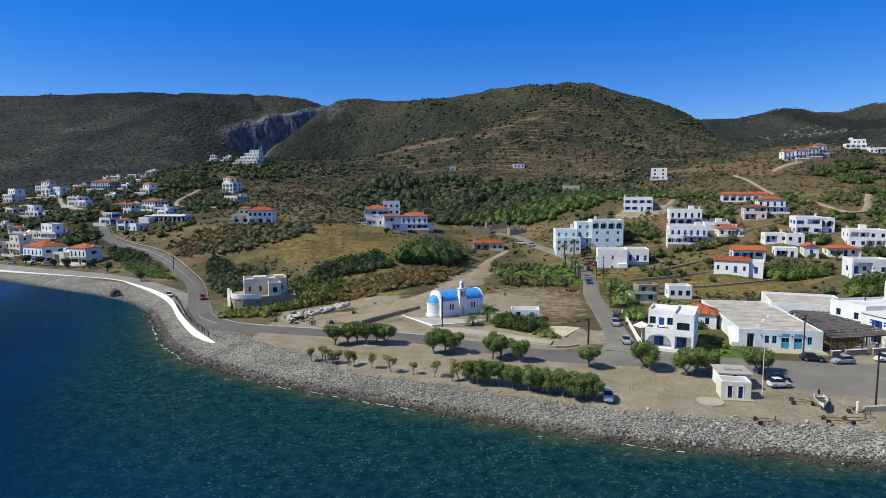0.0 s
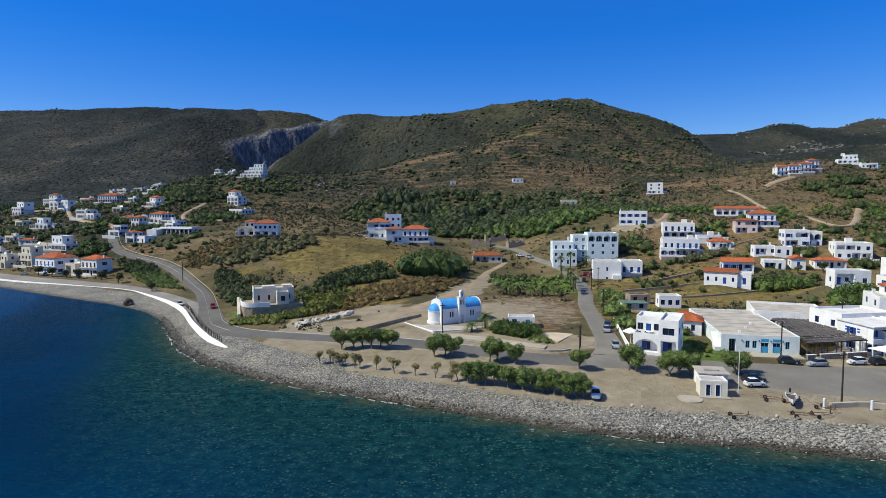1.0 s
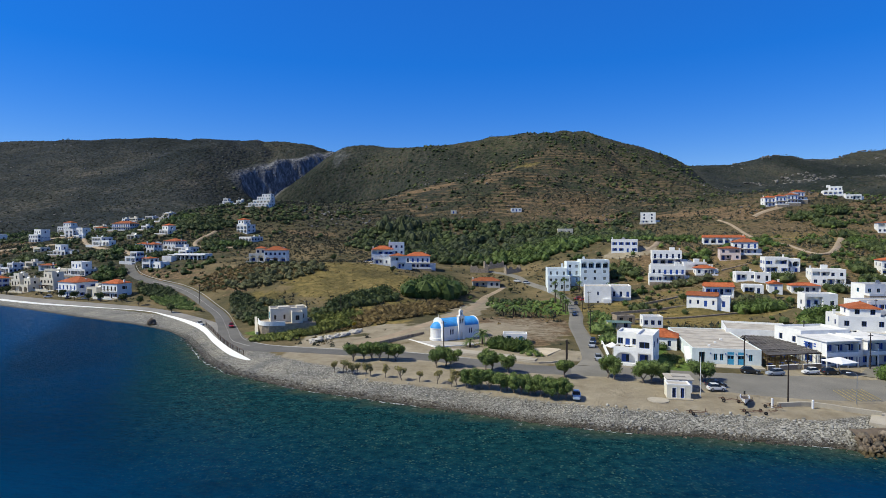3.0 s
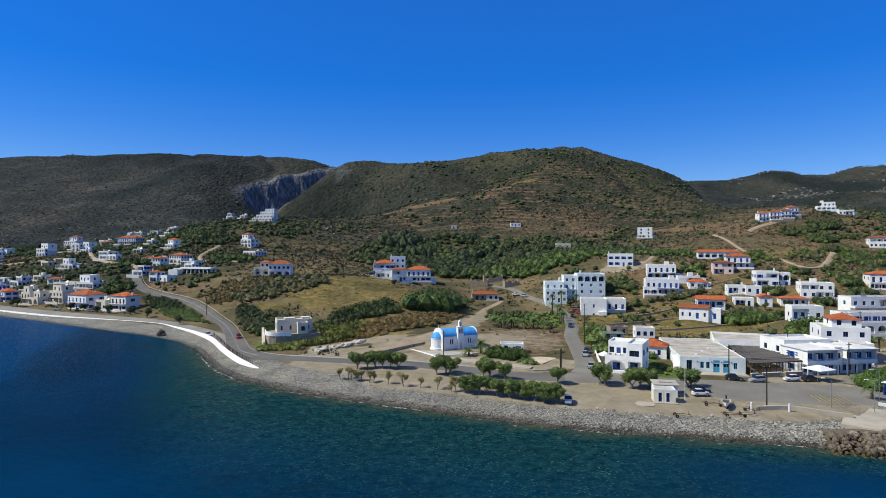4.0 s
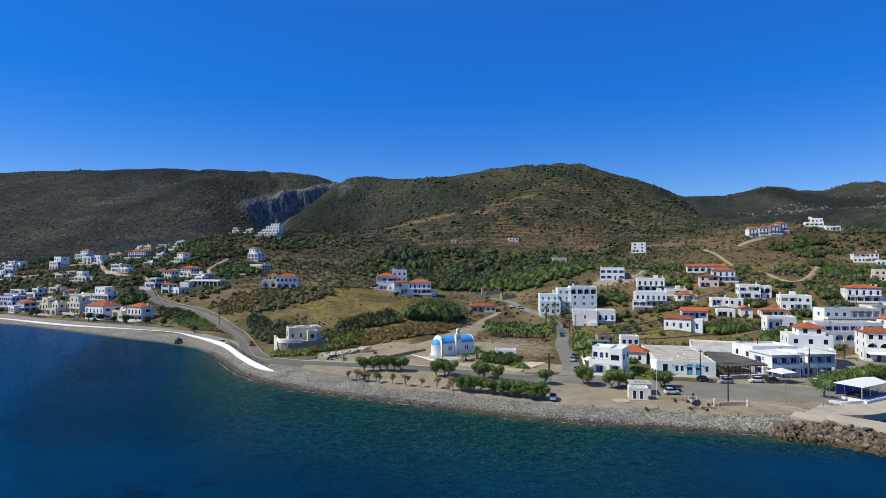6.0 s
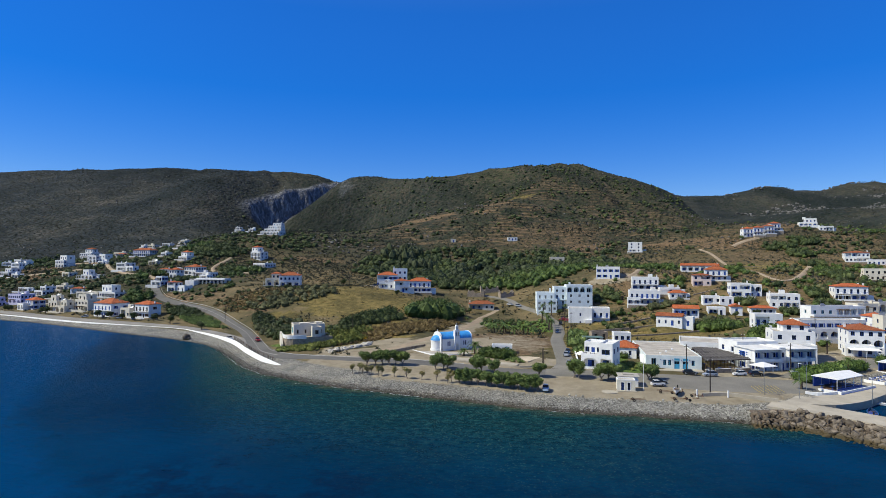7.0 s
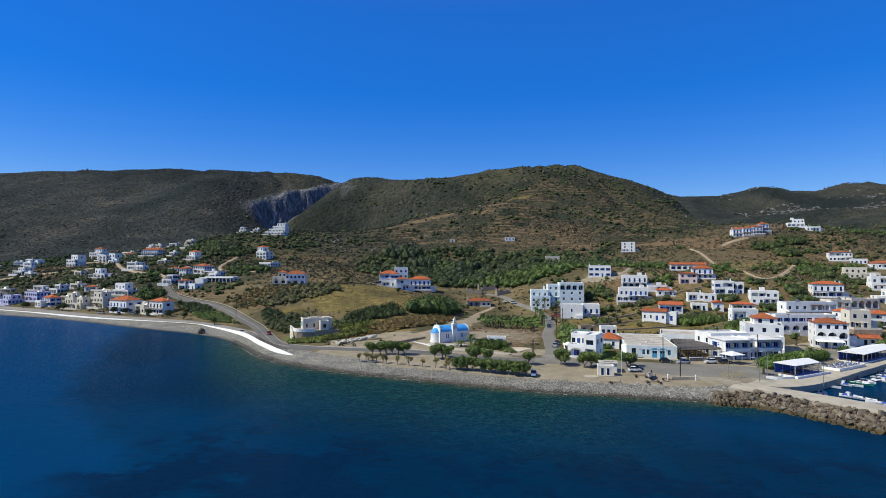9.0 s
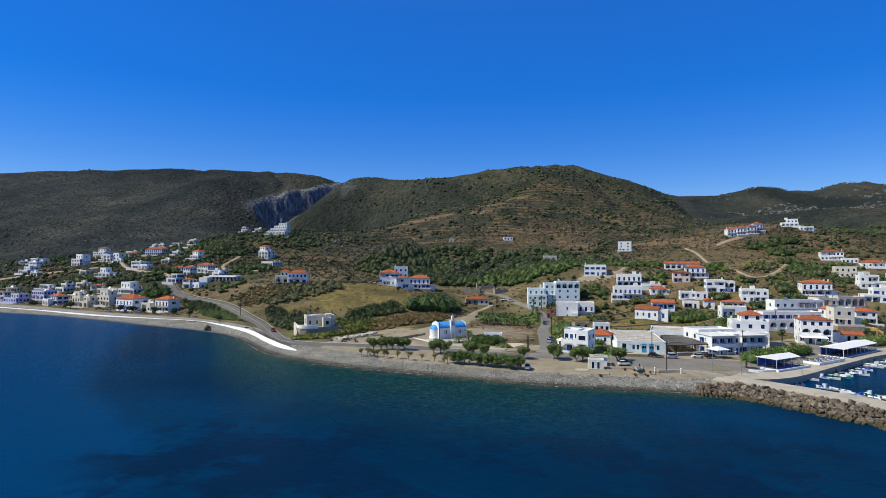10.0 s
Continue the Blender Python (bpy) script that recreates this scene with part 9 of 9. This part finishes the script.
# loose trees and bushes between the houses
for name, box, n, mat, r0, r1, label in (("village_trees", (60, 270, 150, 335), 520, GREENLEAF, 0.8, 2.2, "green garden trees between the village houses"), ("village_trees", (60, 270, 150, 335), 340, DARKLEAF, 0.7, 2.0, "dark garden trees between the village houses"),
                                         ("slope_trees", (-440, -130, 262, 520), 1500, DARKLEAF, 0.8, 2.3, "dark trees between hillside houses"), ("slope_trees", (-420, -130, 262, 500), 700, GREENLEAF, 0.8, 2.0, "green garden trees between hillside houses")):
    x, y = spread(n, *box, lambda a, b: (0.12 + 0.88 * smooth(0.44, 0.6, patchy(a + 37 * r1, b, 30))) * (1 - 0.85 * blob(a, b, 80, 180, 36, 26, 8)))
    clumps(name, x, y, rng.uniform(r0, r1, len(x)), mat, label, 70, 0.9, 0.16, 0.8, "trees", 0.6, (ICO, ICOF))

# trees that stand singly


def crown_mesh(seed, R, H, base, leaves, size, lobes=9):
    r = np.random.RandomState(seed)
    cen = []
    for k in range(lobes):
        a, q = r.uniform(0, 6.28), R * math.sqrt(r.rand()) * 0.62
        up = r.rand()
        cen.append((q * (0.75 + 0.4 * up) * math.cos(a), q * (0.75 + 0.4 * up) * math.sin(a), base + (H - base) * (0.3 + 0.52 * up), R * r.uniform(0.28, 0.5)))
    V, F = [], []
    for k in range(leaves):
        cx, cy, cz, cr = cen[k % lobes]
        d = r.normal(size=3)
        d /= np.linalg.norm(d)
        q = cr * r.uniform(0.72, 1.1)
        p = np.array([cx, cy, cz]) + d * q * np.array([1, 1, 0.8])
        t = r.normal(size=3)
        t /= np.linalg.norm(t)
        n2 = np.cross(d + 0.6 * r.normal(size=3), t)
        n2 /= np.linalg.norm(n2) + 1e-6
        s = size * r.uniform(0.6, 1.4)
        i = len(V)
        V += [tuple(p - t * s * 0.6 + n2 * s * 0.3), tuple(p - t * s * 0.5 - n2 * s * 0.3), tuple(p + t * s * 0.9)]
        F.append((i, i + 1, i + 2))
    b = Build().add(V, F)
    for cx, cy, cz, cr in cen if lobes > 6 else ():   # inner mass of twigs
        b.add([(cx + v[0] * cr * 0.7, cy + v[1] * cr * 0.7, cz + v[2] * cr * 0.6) for v in ICO], [tuple(f) for f in ICOF])
    return b, cen


def tree(x, y, R, H, base, leaves, size, leaf, bark, seed, label, lobes=9, trunk=0.14, category="tree", group="trees by the shore"):
    r = thing("tree", x, y, ground(x, y), 0, label, category, group)
    b, cen = crown_mesh(seed, R, H, base, leaves, size, lobes)
    part("crown", b, leaf, r)
    q = random.Random(seed)
    fork = (q.uniform(-0.15, 0.15), q.uniform(-0.15, 0.15), base * 0.55 + 0.2)
    t = Build().tube([(0, 0, -0.3), (0.05, 0.03, fork[2] * 0.5), fork], [trunk * 1.5, trunk, trunk * 0.85], 7)
    for cx, cy, cz, cr in cen[:6]:
        t.tube([fork, ((fork[0] + cx) / 2 + q.uniform(-0.1, 0.1), (fork[1] + cy) / 2, (fork[2] + cz) / 2 - 0.1), (cx, cy, cz)], [trunk * 0.6, trunk * 0.42, trunk * 0.15], 5)
    part("trunk", t, bark, r)
    return r


def planted(kinds, spots, s0, s1, seed):
    q = random.Random(seed)
    for i, (x, y) in enumerate(spots):
        src = kinds[i % len(kinds)]
        k = q.uniform(s0, s1)
        ob = copy_thing(src, pose(x, y, ground(x, y), 0, 0, q.uniform(0, 360)))
        ob.scale = (k, k * q.uniform(0.92, 1.08), k * q.uniform(0.9, 1.08))


row = [tree(x, y, 2.3, 4.2, 0.9, 4600, 0.2, LEAF, BARK, 20 + i, "green tamarisk with pale twisted trunk by the coast road", 14, 0.17) for i, (x, y) in enumerate(((-24.8, 112.6), (-4.7, 105.9), (6.1, 102.3), (11, 101.2)))]
planted(row, ((-22.2, 113.4), (-18.3, 112.6), (-14.6, 112.5), (-1.4, 106.2), (-2.6, 107.6), (-20.4, 113.8), (-16.6, 113.4), (7.6, 103.2)), 0.92, 1.12, 3)
planted(row, ((22.4, 97.4), (32.4, 95.6), (37.4, 92.8), (41.2, 93.0), (49.3, 93.4), (39.4, 93.8), (31.4, 96.6), (50.6, 94.2)), 0.95, 1.15, 4)
shore = [tree(x, y, 1.95, 3.6, 0.6, 3800, 0.19, LEAF, BARK, 40 + i, "dense tamarisk in the row along the shingle", 12, 0.13) for i, (x, y) in enumerate(((2.9, 90.0), (8.3, 87.6), (13.8, 85.2)))]
planted(shore, ((4.6, 89.6), (6.2, 88.7), (10.8, 86.8), (12.2, 86.2), (15.6, 84.2), (17.2, 83.2), (18.8, 82.9), (19.9, 82.4), (9.6, 87.8), (1.6, 91.0), (16.4, 84.8), (14.8, 85.6)), 0.9, 1.15, 5)
young = [tree(x, y, 1.25, 3.0, 0.8, 900, 0.16, DRYLEAF, BARK, 60 + i, "young dry tamarisk with whitewashed trunk", 6, 0.09) for i, (x, y) in enumerate(((-27.1, 102.4), (-15.4, 98.2), (-4.2, 93.2)))]
planted(young, ((-25.2, 103.0), (-22.9, 100.7), (-24.2, 101.6), (-19.7, 99.6), (-18.8, 100.0), (-11.8, 96.2), (-7.9, 94.7), (-1.2, 91.2), (-0.2, 92.0), (-21.8, 100.9)), 0.85, 1.15, 6)
beach = tree(-135, 220, 2.4, 4.2, 1.4, 900, 0.34, DARKLEAF, DARKBARK, 71, "round dark tamarisk behind the beach wall", 9, 0.2)
planted([beach], ((-148, 230), (-160, 234), (-168, 238), (-178, 243), (-187, 247), (-228, 266), (-232, 268), (-111, 200), (-265, 284)), 0.85, 1.15, 7)
single = [tree(x, y, 1.9, 3.8, 0.9, 1000, 0.26, DARKLEAF, DARKBARK, 80 + i, "dark round tree standing in a dry field", 8, 0.14, group="village trees") for i, (x, y) in enumerate(((86, 196), (72, 184)))]
planted(single, ((97, 190), (80, 192), (104, 200), (66, 174), (99, 176), (90, 222), (76, 205), (120, 196), (130, 198), (-60, 262), (-30, 252), (8, 246), (26, 250), (52, 232), (60, 262), (100, 246)), 0.6, 1.15, 8)
# bright cypress-like tree and a yellow-flowering bush near the track
tree(-31.5, 152.5, 0.8, 1.4, 0.2, 200, 0.3, YELLOWFLOWER, DARKBARK, 90, "bush with yellow flowers beside the track", 5, 0.05, "bush", "")


def palm(x, y, H, seed, R=2.2, label="date palm with drooping green fronds"):
    q = random.Random(seed)
    r = thing("palm_tree", x, y, ground(x, y), q.uniform(0, 360), label, "palm tree", "palms")
    rings = [(0.24 + 0.03 * (k % 2), -0.3 + (H + 0.3) * k / 12) for k in range(13)]
    part("trunk", Build().lathe(rings, 9), DARKBARK, r)
    for k in range(26):
        a, up = 2 * math.pi * k / 26 * 2.6 + q.uniform(-0.2, 0.2), q.uniform(-0.25, 1.15)
        L = R * q.uniform(0.85, 1.15)
        b = Build()
        pts = []
        for s in range(8):
            t = s / 7
            rad = L * t * (math.cos(up * 0.8) * 0.95)
            pts.append(Vector((rad * math.cos(a), rad * math.sin(a), H + L * (math.sin(up) * t - 0.75 * t * t))))
        side = Vector((-math.sin(a), math.cos(a), 0))
        for s in range(1, 8):
            wl = 0.5 * math.sin(math.pi * min(1, 0.15 + 0.85 * s / 7)) + 0.05
            for sg in (-1, 1):
                for h in (0.0, 0.5):
                    p = pts[s - 1].lerp(pts[s], h)
                    tip = p + side * sg * wl + (pts[s] - pts[s - 1]) * 0.7 + Vector((0, 0, -0.16 * wl))
                    b.add([tuple(p), tuple(p + (pts[s] - pts[s - 1]) * 0.42), tuple(tip)], [(0, 1, 2)])
        b.tube([tuple(p) for p in pts], [0.03 - 0.003 * i for i in range(8)], 3, False)
        part("frond", b, PALMLEAF, r)


for i, (x, y, H, R) in enumerate(((3.4, 126.2, 1.6, 2.6), (6.8, 129.4, 3.0, 3.7), (16.3, 176.5, 2.6, 3.0), (20, 178, 2.9, 3.1), (24, 177.5, 2.5, 3.0), (28, 178.5, 2.8, 3.1), (31.8, 178, 2.4, 2.9), (33, 186, 1.8, 2.2), (21, 181, 1.8, 2.2), (39.6, 186, 4.5, 2.2), (40.6, 196, 4.8, 2.2),
                                  (41.2, 204, 5, 2.2), (40.4, 212, 5, 2.2), (44, 233, 6, 2.4), (48.5, 236, 6.5, 2.4), (41, 190, 4, 2.2), (55.5, 237.5, 4.5, 2.2), (83.2, 86, 2.4, 2.1), (106.5, 104.5, 4.2, 2.2), (122, 138, 4, 2.2))):
    palm(x, y, H, 100 + i, R)

# ---- stones of the shore ----

def stones(name, x, y, r, material, label, sink=0.3):
    n = len(x)
    z = height(x, y) + r * (0.6 - sink)
    J = ICO[None] * rng.uniform(0.72, 1.2, (n, 12, 1)) * rng.uniform(0.7, 1.3, (n, 1, 3)) * np.array([1, 1, 0.7])
    a = rng.uniform(0, 6.28, n)
    c, s = np.cos(a)[:, None], np.sin(a)[:, None]
    X, Y = J[..., 0] * c - J[..., 1] * s, J[..., 0] * s + J[..., 1] * c
    V = np.stack([X * r[:, None] + x[:, None], Y * r[:, None] + y[:, None], J[..., 2] * r[:, None] + z[:, None]], -1).reshape(-1, 3)
    F = (ICOF[None] + (np.arange(n) * 12)[:, None, None]).reshape(-1, 3)
    joined(name, V, F, material, label, "stones")


def shore_band(n, x0, x1, s0, s1):
    x, y = rng.uniform(x0, x1, n), rng.uniform(50, 175, n)
    s = bank(x, shore_distance(x, y))
    ok = (s > s0) & (s < s1) & ~((x > 69) & (y > 60) & (s > 1.5))
    return x[ok], y[ok], s[ok]


x, y, s = shore_band(165000, -5, 70, -0.5, 8.5)
k = (rng.rand(len(x)) < np.clip(1.35 - s / 8, 0.2, 1)) & (s > 1.2 + 1.2 * rng.rand(len(x)))
x, y, s = x[k], y[k], s[k]
stones("shore_stones", x, y, rng.uniform(0.06, 0.155, len(x)) * (1 + 0.5 * smooth(15, 50, x)), STONE, "bank of grey-brown beach stones")
x, y, s = shore_band(90000, -82, 2, -0.5, 11)
k = (rng.rand(len(x)) < np.clip(0.8 - s / 8, 0.12, 1)) & (s > 0.8 + 0.8 * rng.rand(len(x)))
x, y, s = x[k], y[k], s[k]
stones("beach_pebbles", x, y, rng.uniform(0.05, 0.11, len(x)), STONE, "grey beach pebbles along the waterline")
x, y, s = shore_band(60000, -86, 66, -1.6, 2.6)
stones("wet_stones", x, y, rng.uniform(0.08, 0.24, len(x)), WETSTONE, "dark wet stones at the water's edge", 0.2)
x, y, s = shore_band(2600, -40, 62, 1.0, 9.0)
stones("large_stones", x, y, rng.uniform(0.18, 0.36, len(x)) * (0.7 + 0.6 * smooth(0, 50, x)), STONE, "larger pale stones on the bank", 0.25)

x, y, s = shore_band(60000, -80, 60, -0.6, 0.5)
k = (rng.rand(len(x)) < smooth(0.44, 0.58, patchy(x, y, 11)) * np.exp(-((s + 0.15) / 0.28) ** 2)) & (rng.rand(len(x)) < 0.5)
x, y = x[k], y[k]
dx = (bank(x + 0.5, shore_distance(x + 0.5, y)) - bank(x - 0.5, shore_distance(x - 0.5, y)))
dy = (bank(x, shore_distance(x, y + 0.5)) - bank(x, shore_distance(x, y - 0.5)))
n = np.hypot(dx, dy) + 1e-6
along, across = np.stack([dy / n, -dx / n], -1), np.stack([dx / n, dy / n], -1)
L, W = rng.uniform(0.3, 1.1, len(x)), rng.uniform(0.06, 0.2, len(x))
ring = [along * (u * L)[:, None] + across * (v * W + 0.12 * np.sin(x * 1.7) * u)[:, None] for u, v in ((-1, 0), (-0.4, -0.8), (0.5, -1), (1, 0.1), (0.4, 1), (-0.5, 0.7))]
P = np.stack([np.concatenate([np.stack([x, y], -1) + r, (0.035 + 0.0001 * (np.arange(len(x)) % 90))[:, None]], -1) for r in ring], 1).reshape(-1, 3)
joined("foam", P, np.arange(len(P)).reshape(-1, 6), FOAM, "broken white foam where ripples meet the stones", "foam")

x, y = rng.uniform(-40.5, -28.5, 150), rng.uniform(-1.7, 1.7, 150)
y = 136.5 + 1.0 * (x + 39) + y
stones("white_rocks", x, y, 0.2 + 0.9 * rng.rand(150) ** 2, PALEROCK, "pale tumbled rocks beside the dirt track", 0.3)
x, y = rng.uniform(-52, -22, 70), rng.uniform(-1.5, 1.5, 70)
stones("white_rocks", x, 281 - 0.1 * x + y, rng.uniform(0.3, 0.8, 70), PALEROCK, "pale rock heap below the hill houses", 0.3)
x, y = spread(7000, -700, 900, 400, 1000, lambda a, b: smooth(0.46, 0.62, patchy(a + 200, b, 48)) * (1 - 0.6 * smooth(-150, -260, a)))
stones("hill_rocks", x, y, rng.uniform(0.4, 1.5, len(x)) * (0.8 + 0.4 * rng.rand(len(x))), HILLROCK, "pale grey rock outcrops among the scrub", 0.35)
x, y = spread(1800, 560, 1100, 900, 1300, lambda a, b: smooth(0.48, 0.6, patchy(a, b * 3, 90)))
stones("ridge_rocks", x, y, rng.uniform(1.2, 3.4, len(x)), HILLROCK, "grey limestone bands on the far ridge", 0.4)

# boulders of the breakwater
BOULDERS = []
for k in range(9):
    bm = bmesh.new()
    rock = random.Random(300 + k)
    for i in range(15):
        d = Vector((rock.gauss(0, 1), rock.gauss(0, 1), rock.gauss(0, 1))).normalized() * rock.uniform(0.85, 1.12)
        bm.verts.new((d.x, d.y * 0.9, d.z * 0.78))
    bmesh.ops.convex_hull(bm, input=bm.verts)
    bmesh.ops.bevel(bm, geom=[e for e in bm.edges if len(e.link_faces) == 2], offset=0.09, segments=1, affect="EDGES")
    me = bpy.data.meshes.new("boulder")
    bm.to_mesh(me)
    bm.free()
    me.materials.append(BOULDER)
    BOULDERS.append(me)
water_break = thing("breakwater", 75, 55, 0, 0, "harbour breakwater heaped with large brown boulders", "breakwater", "", "structure")
edge = curve_through([(60, 64.5, 2.0), (63, 63.8, 2.1), (68, 64.5, 2.2), (73, 62.5, 2.3), (79.8, 53.4, 2.3), (87.6, 41.4, 2.3), (97, 27, 2.3)], 0.5)
q = random.Random(21)
count = 0
while count < 330:
    i = q.randrange(1, len(edge) - 1)
    p, t = edge[i], (edge[i + 1] - edge[i - 1])[:2]
    t = t / np.hypot(*t)
    out = q.random() ** 0.8 * 8.0
    far = 1.0 if p[0] > 68 else max(0.1, (p[0] - 58) / 10)
    if q.random() > 0.55 + 0.45 * far:
        continue
    out *= 0.45 + 0.55 * far
    x, y = p[0] + t[1] * out, p[1] - t[0] * out
    z = 2.0 - out / (8.0 * (0.45 + 0.55 * far)) * 2.4 + q.uniform(-0.2, 0.25)
    r = q.uniform(0.6, 1.15) * (0.6 + 0.4 * far)
    ob = part("boulder", BOULDERS[count % 9], None, water_break, "", pose(x - 75, y - 55, z, q.uniform(0, 360), q.uniform(-25, 25), q.uniform(0, 360)))
    ob.scale = (r * q.uniform(0.85, 1.3), r, r * q.uniform(0.8, 1.1))
    count += 1
bed = Build()
line = [e for e in edge if e[0] > 60]
vv, ff = [], []
for i, p in enumerate(line):
    t = (line[min(i + 1, len(line) - 1)] - line[max(i - 1, 0)])[:2]
    t = t / np.hypot(*t)
    grow = 0.45 + 0.55 * min(1.0, max(0.1, (p[0] - 58) / 10))
    for o, z in ((-3.5, 1.6), (0.0, 1.75), (3.0 * grow, 0.6), (7.0 * grow, -0.9), (9 * grow, -3.0)):
        vv.append((p[0] + t[1] * o - 75, p[1] - t[0] * o - 55, z))
for i in range(len(line) - 1):
    for k in range(4):
        ff.append((i * 5 + k, i * 5 + k + 1, (i + 1) * 5 + k + 1, (i + 1) * 5 + k))
part("rubble_bed", bed.add(vv, ff), SMALLROCK, water_break, "rubble between boulders")

# smaller rubble packed between them
n = 1500
i = rng.randint(1, len(edge) - 1, n)
E0 = np.array(edge)
t = E0[i + 1] - E0[i - 1]
t = t[:, :2] / np.hypot(t[:, 0], t[:, 1])[:, None]
far = np.clip((E0[i, 0] - 58) / 10, 0.1, 1)
out = rng.rand(n) * 8.4 * (0.45 + 0.55 * far)
x, y = E0[i, 0] + t[:, 1] * out, E0[i, 1] - t[:, 0] * out
z = 1.9 - out / (8.0 * (0.45 + 0.55 * far)) * 2.4 + rng.uniform(-0.1, 0.3, n)
r = rng.uniform(0.2, 0.5, n)
J = ICO[None] * rng.uniform(0.75, 1.2, (n, 12, 1)) * rng.uniform(0.75, 1.25, (n, 1, 3))
V = J * r[:, None, None] + np.stack([x, y, z], -1)[:, None]
F = (ICOF[None] + (np.arange(n) * 12)[:, None, None]).reshape(-1, 3)
joined("rubble", V.reshape(-1, 3), F, SMALLROCK, "broken brown rock packed among the boulders", "stones")
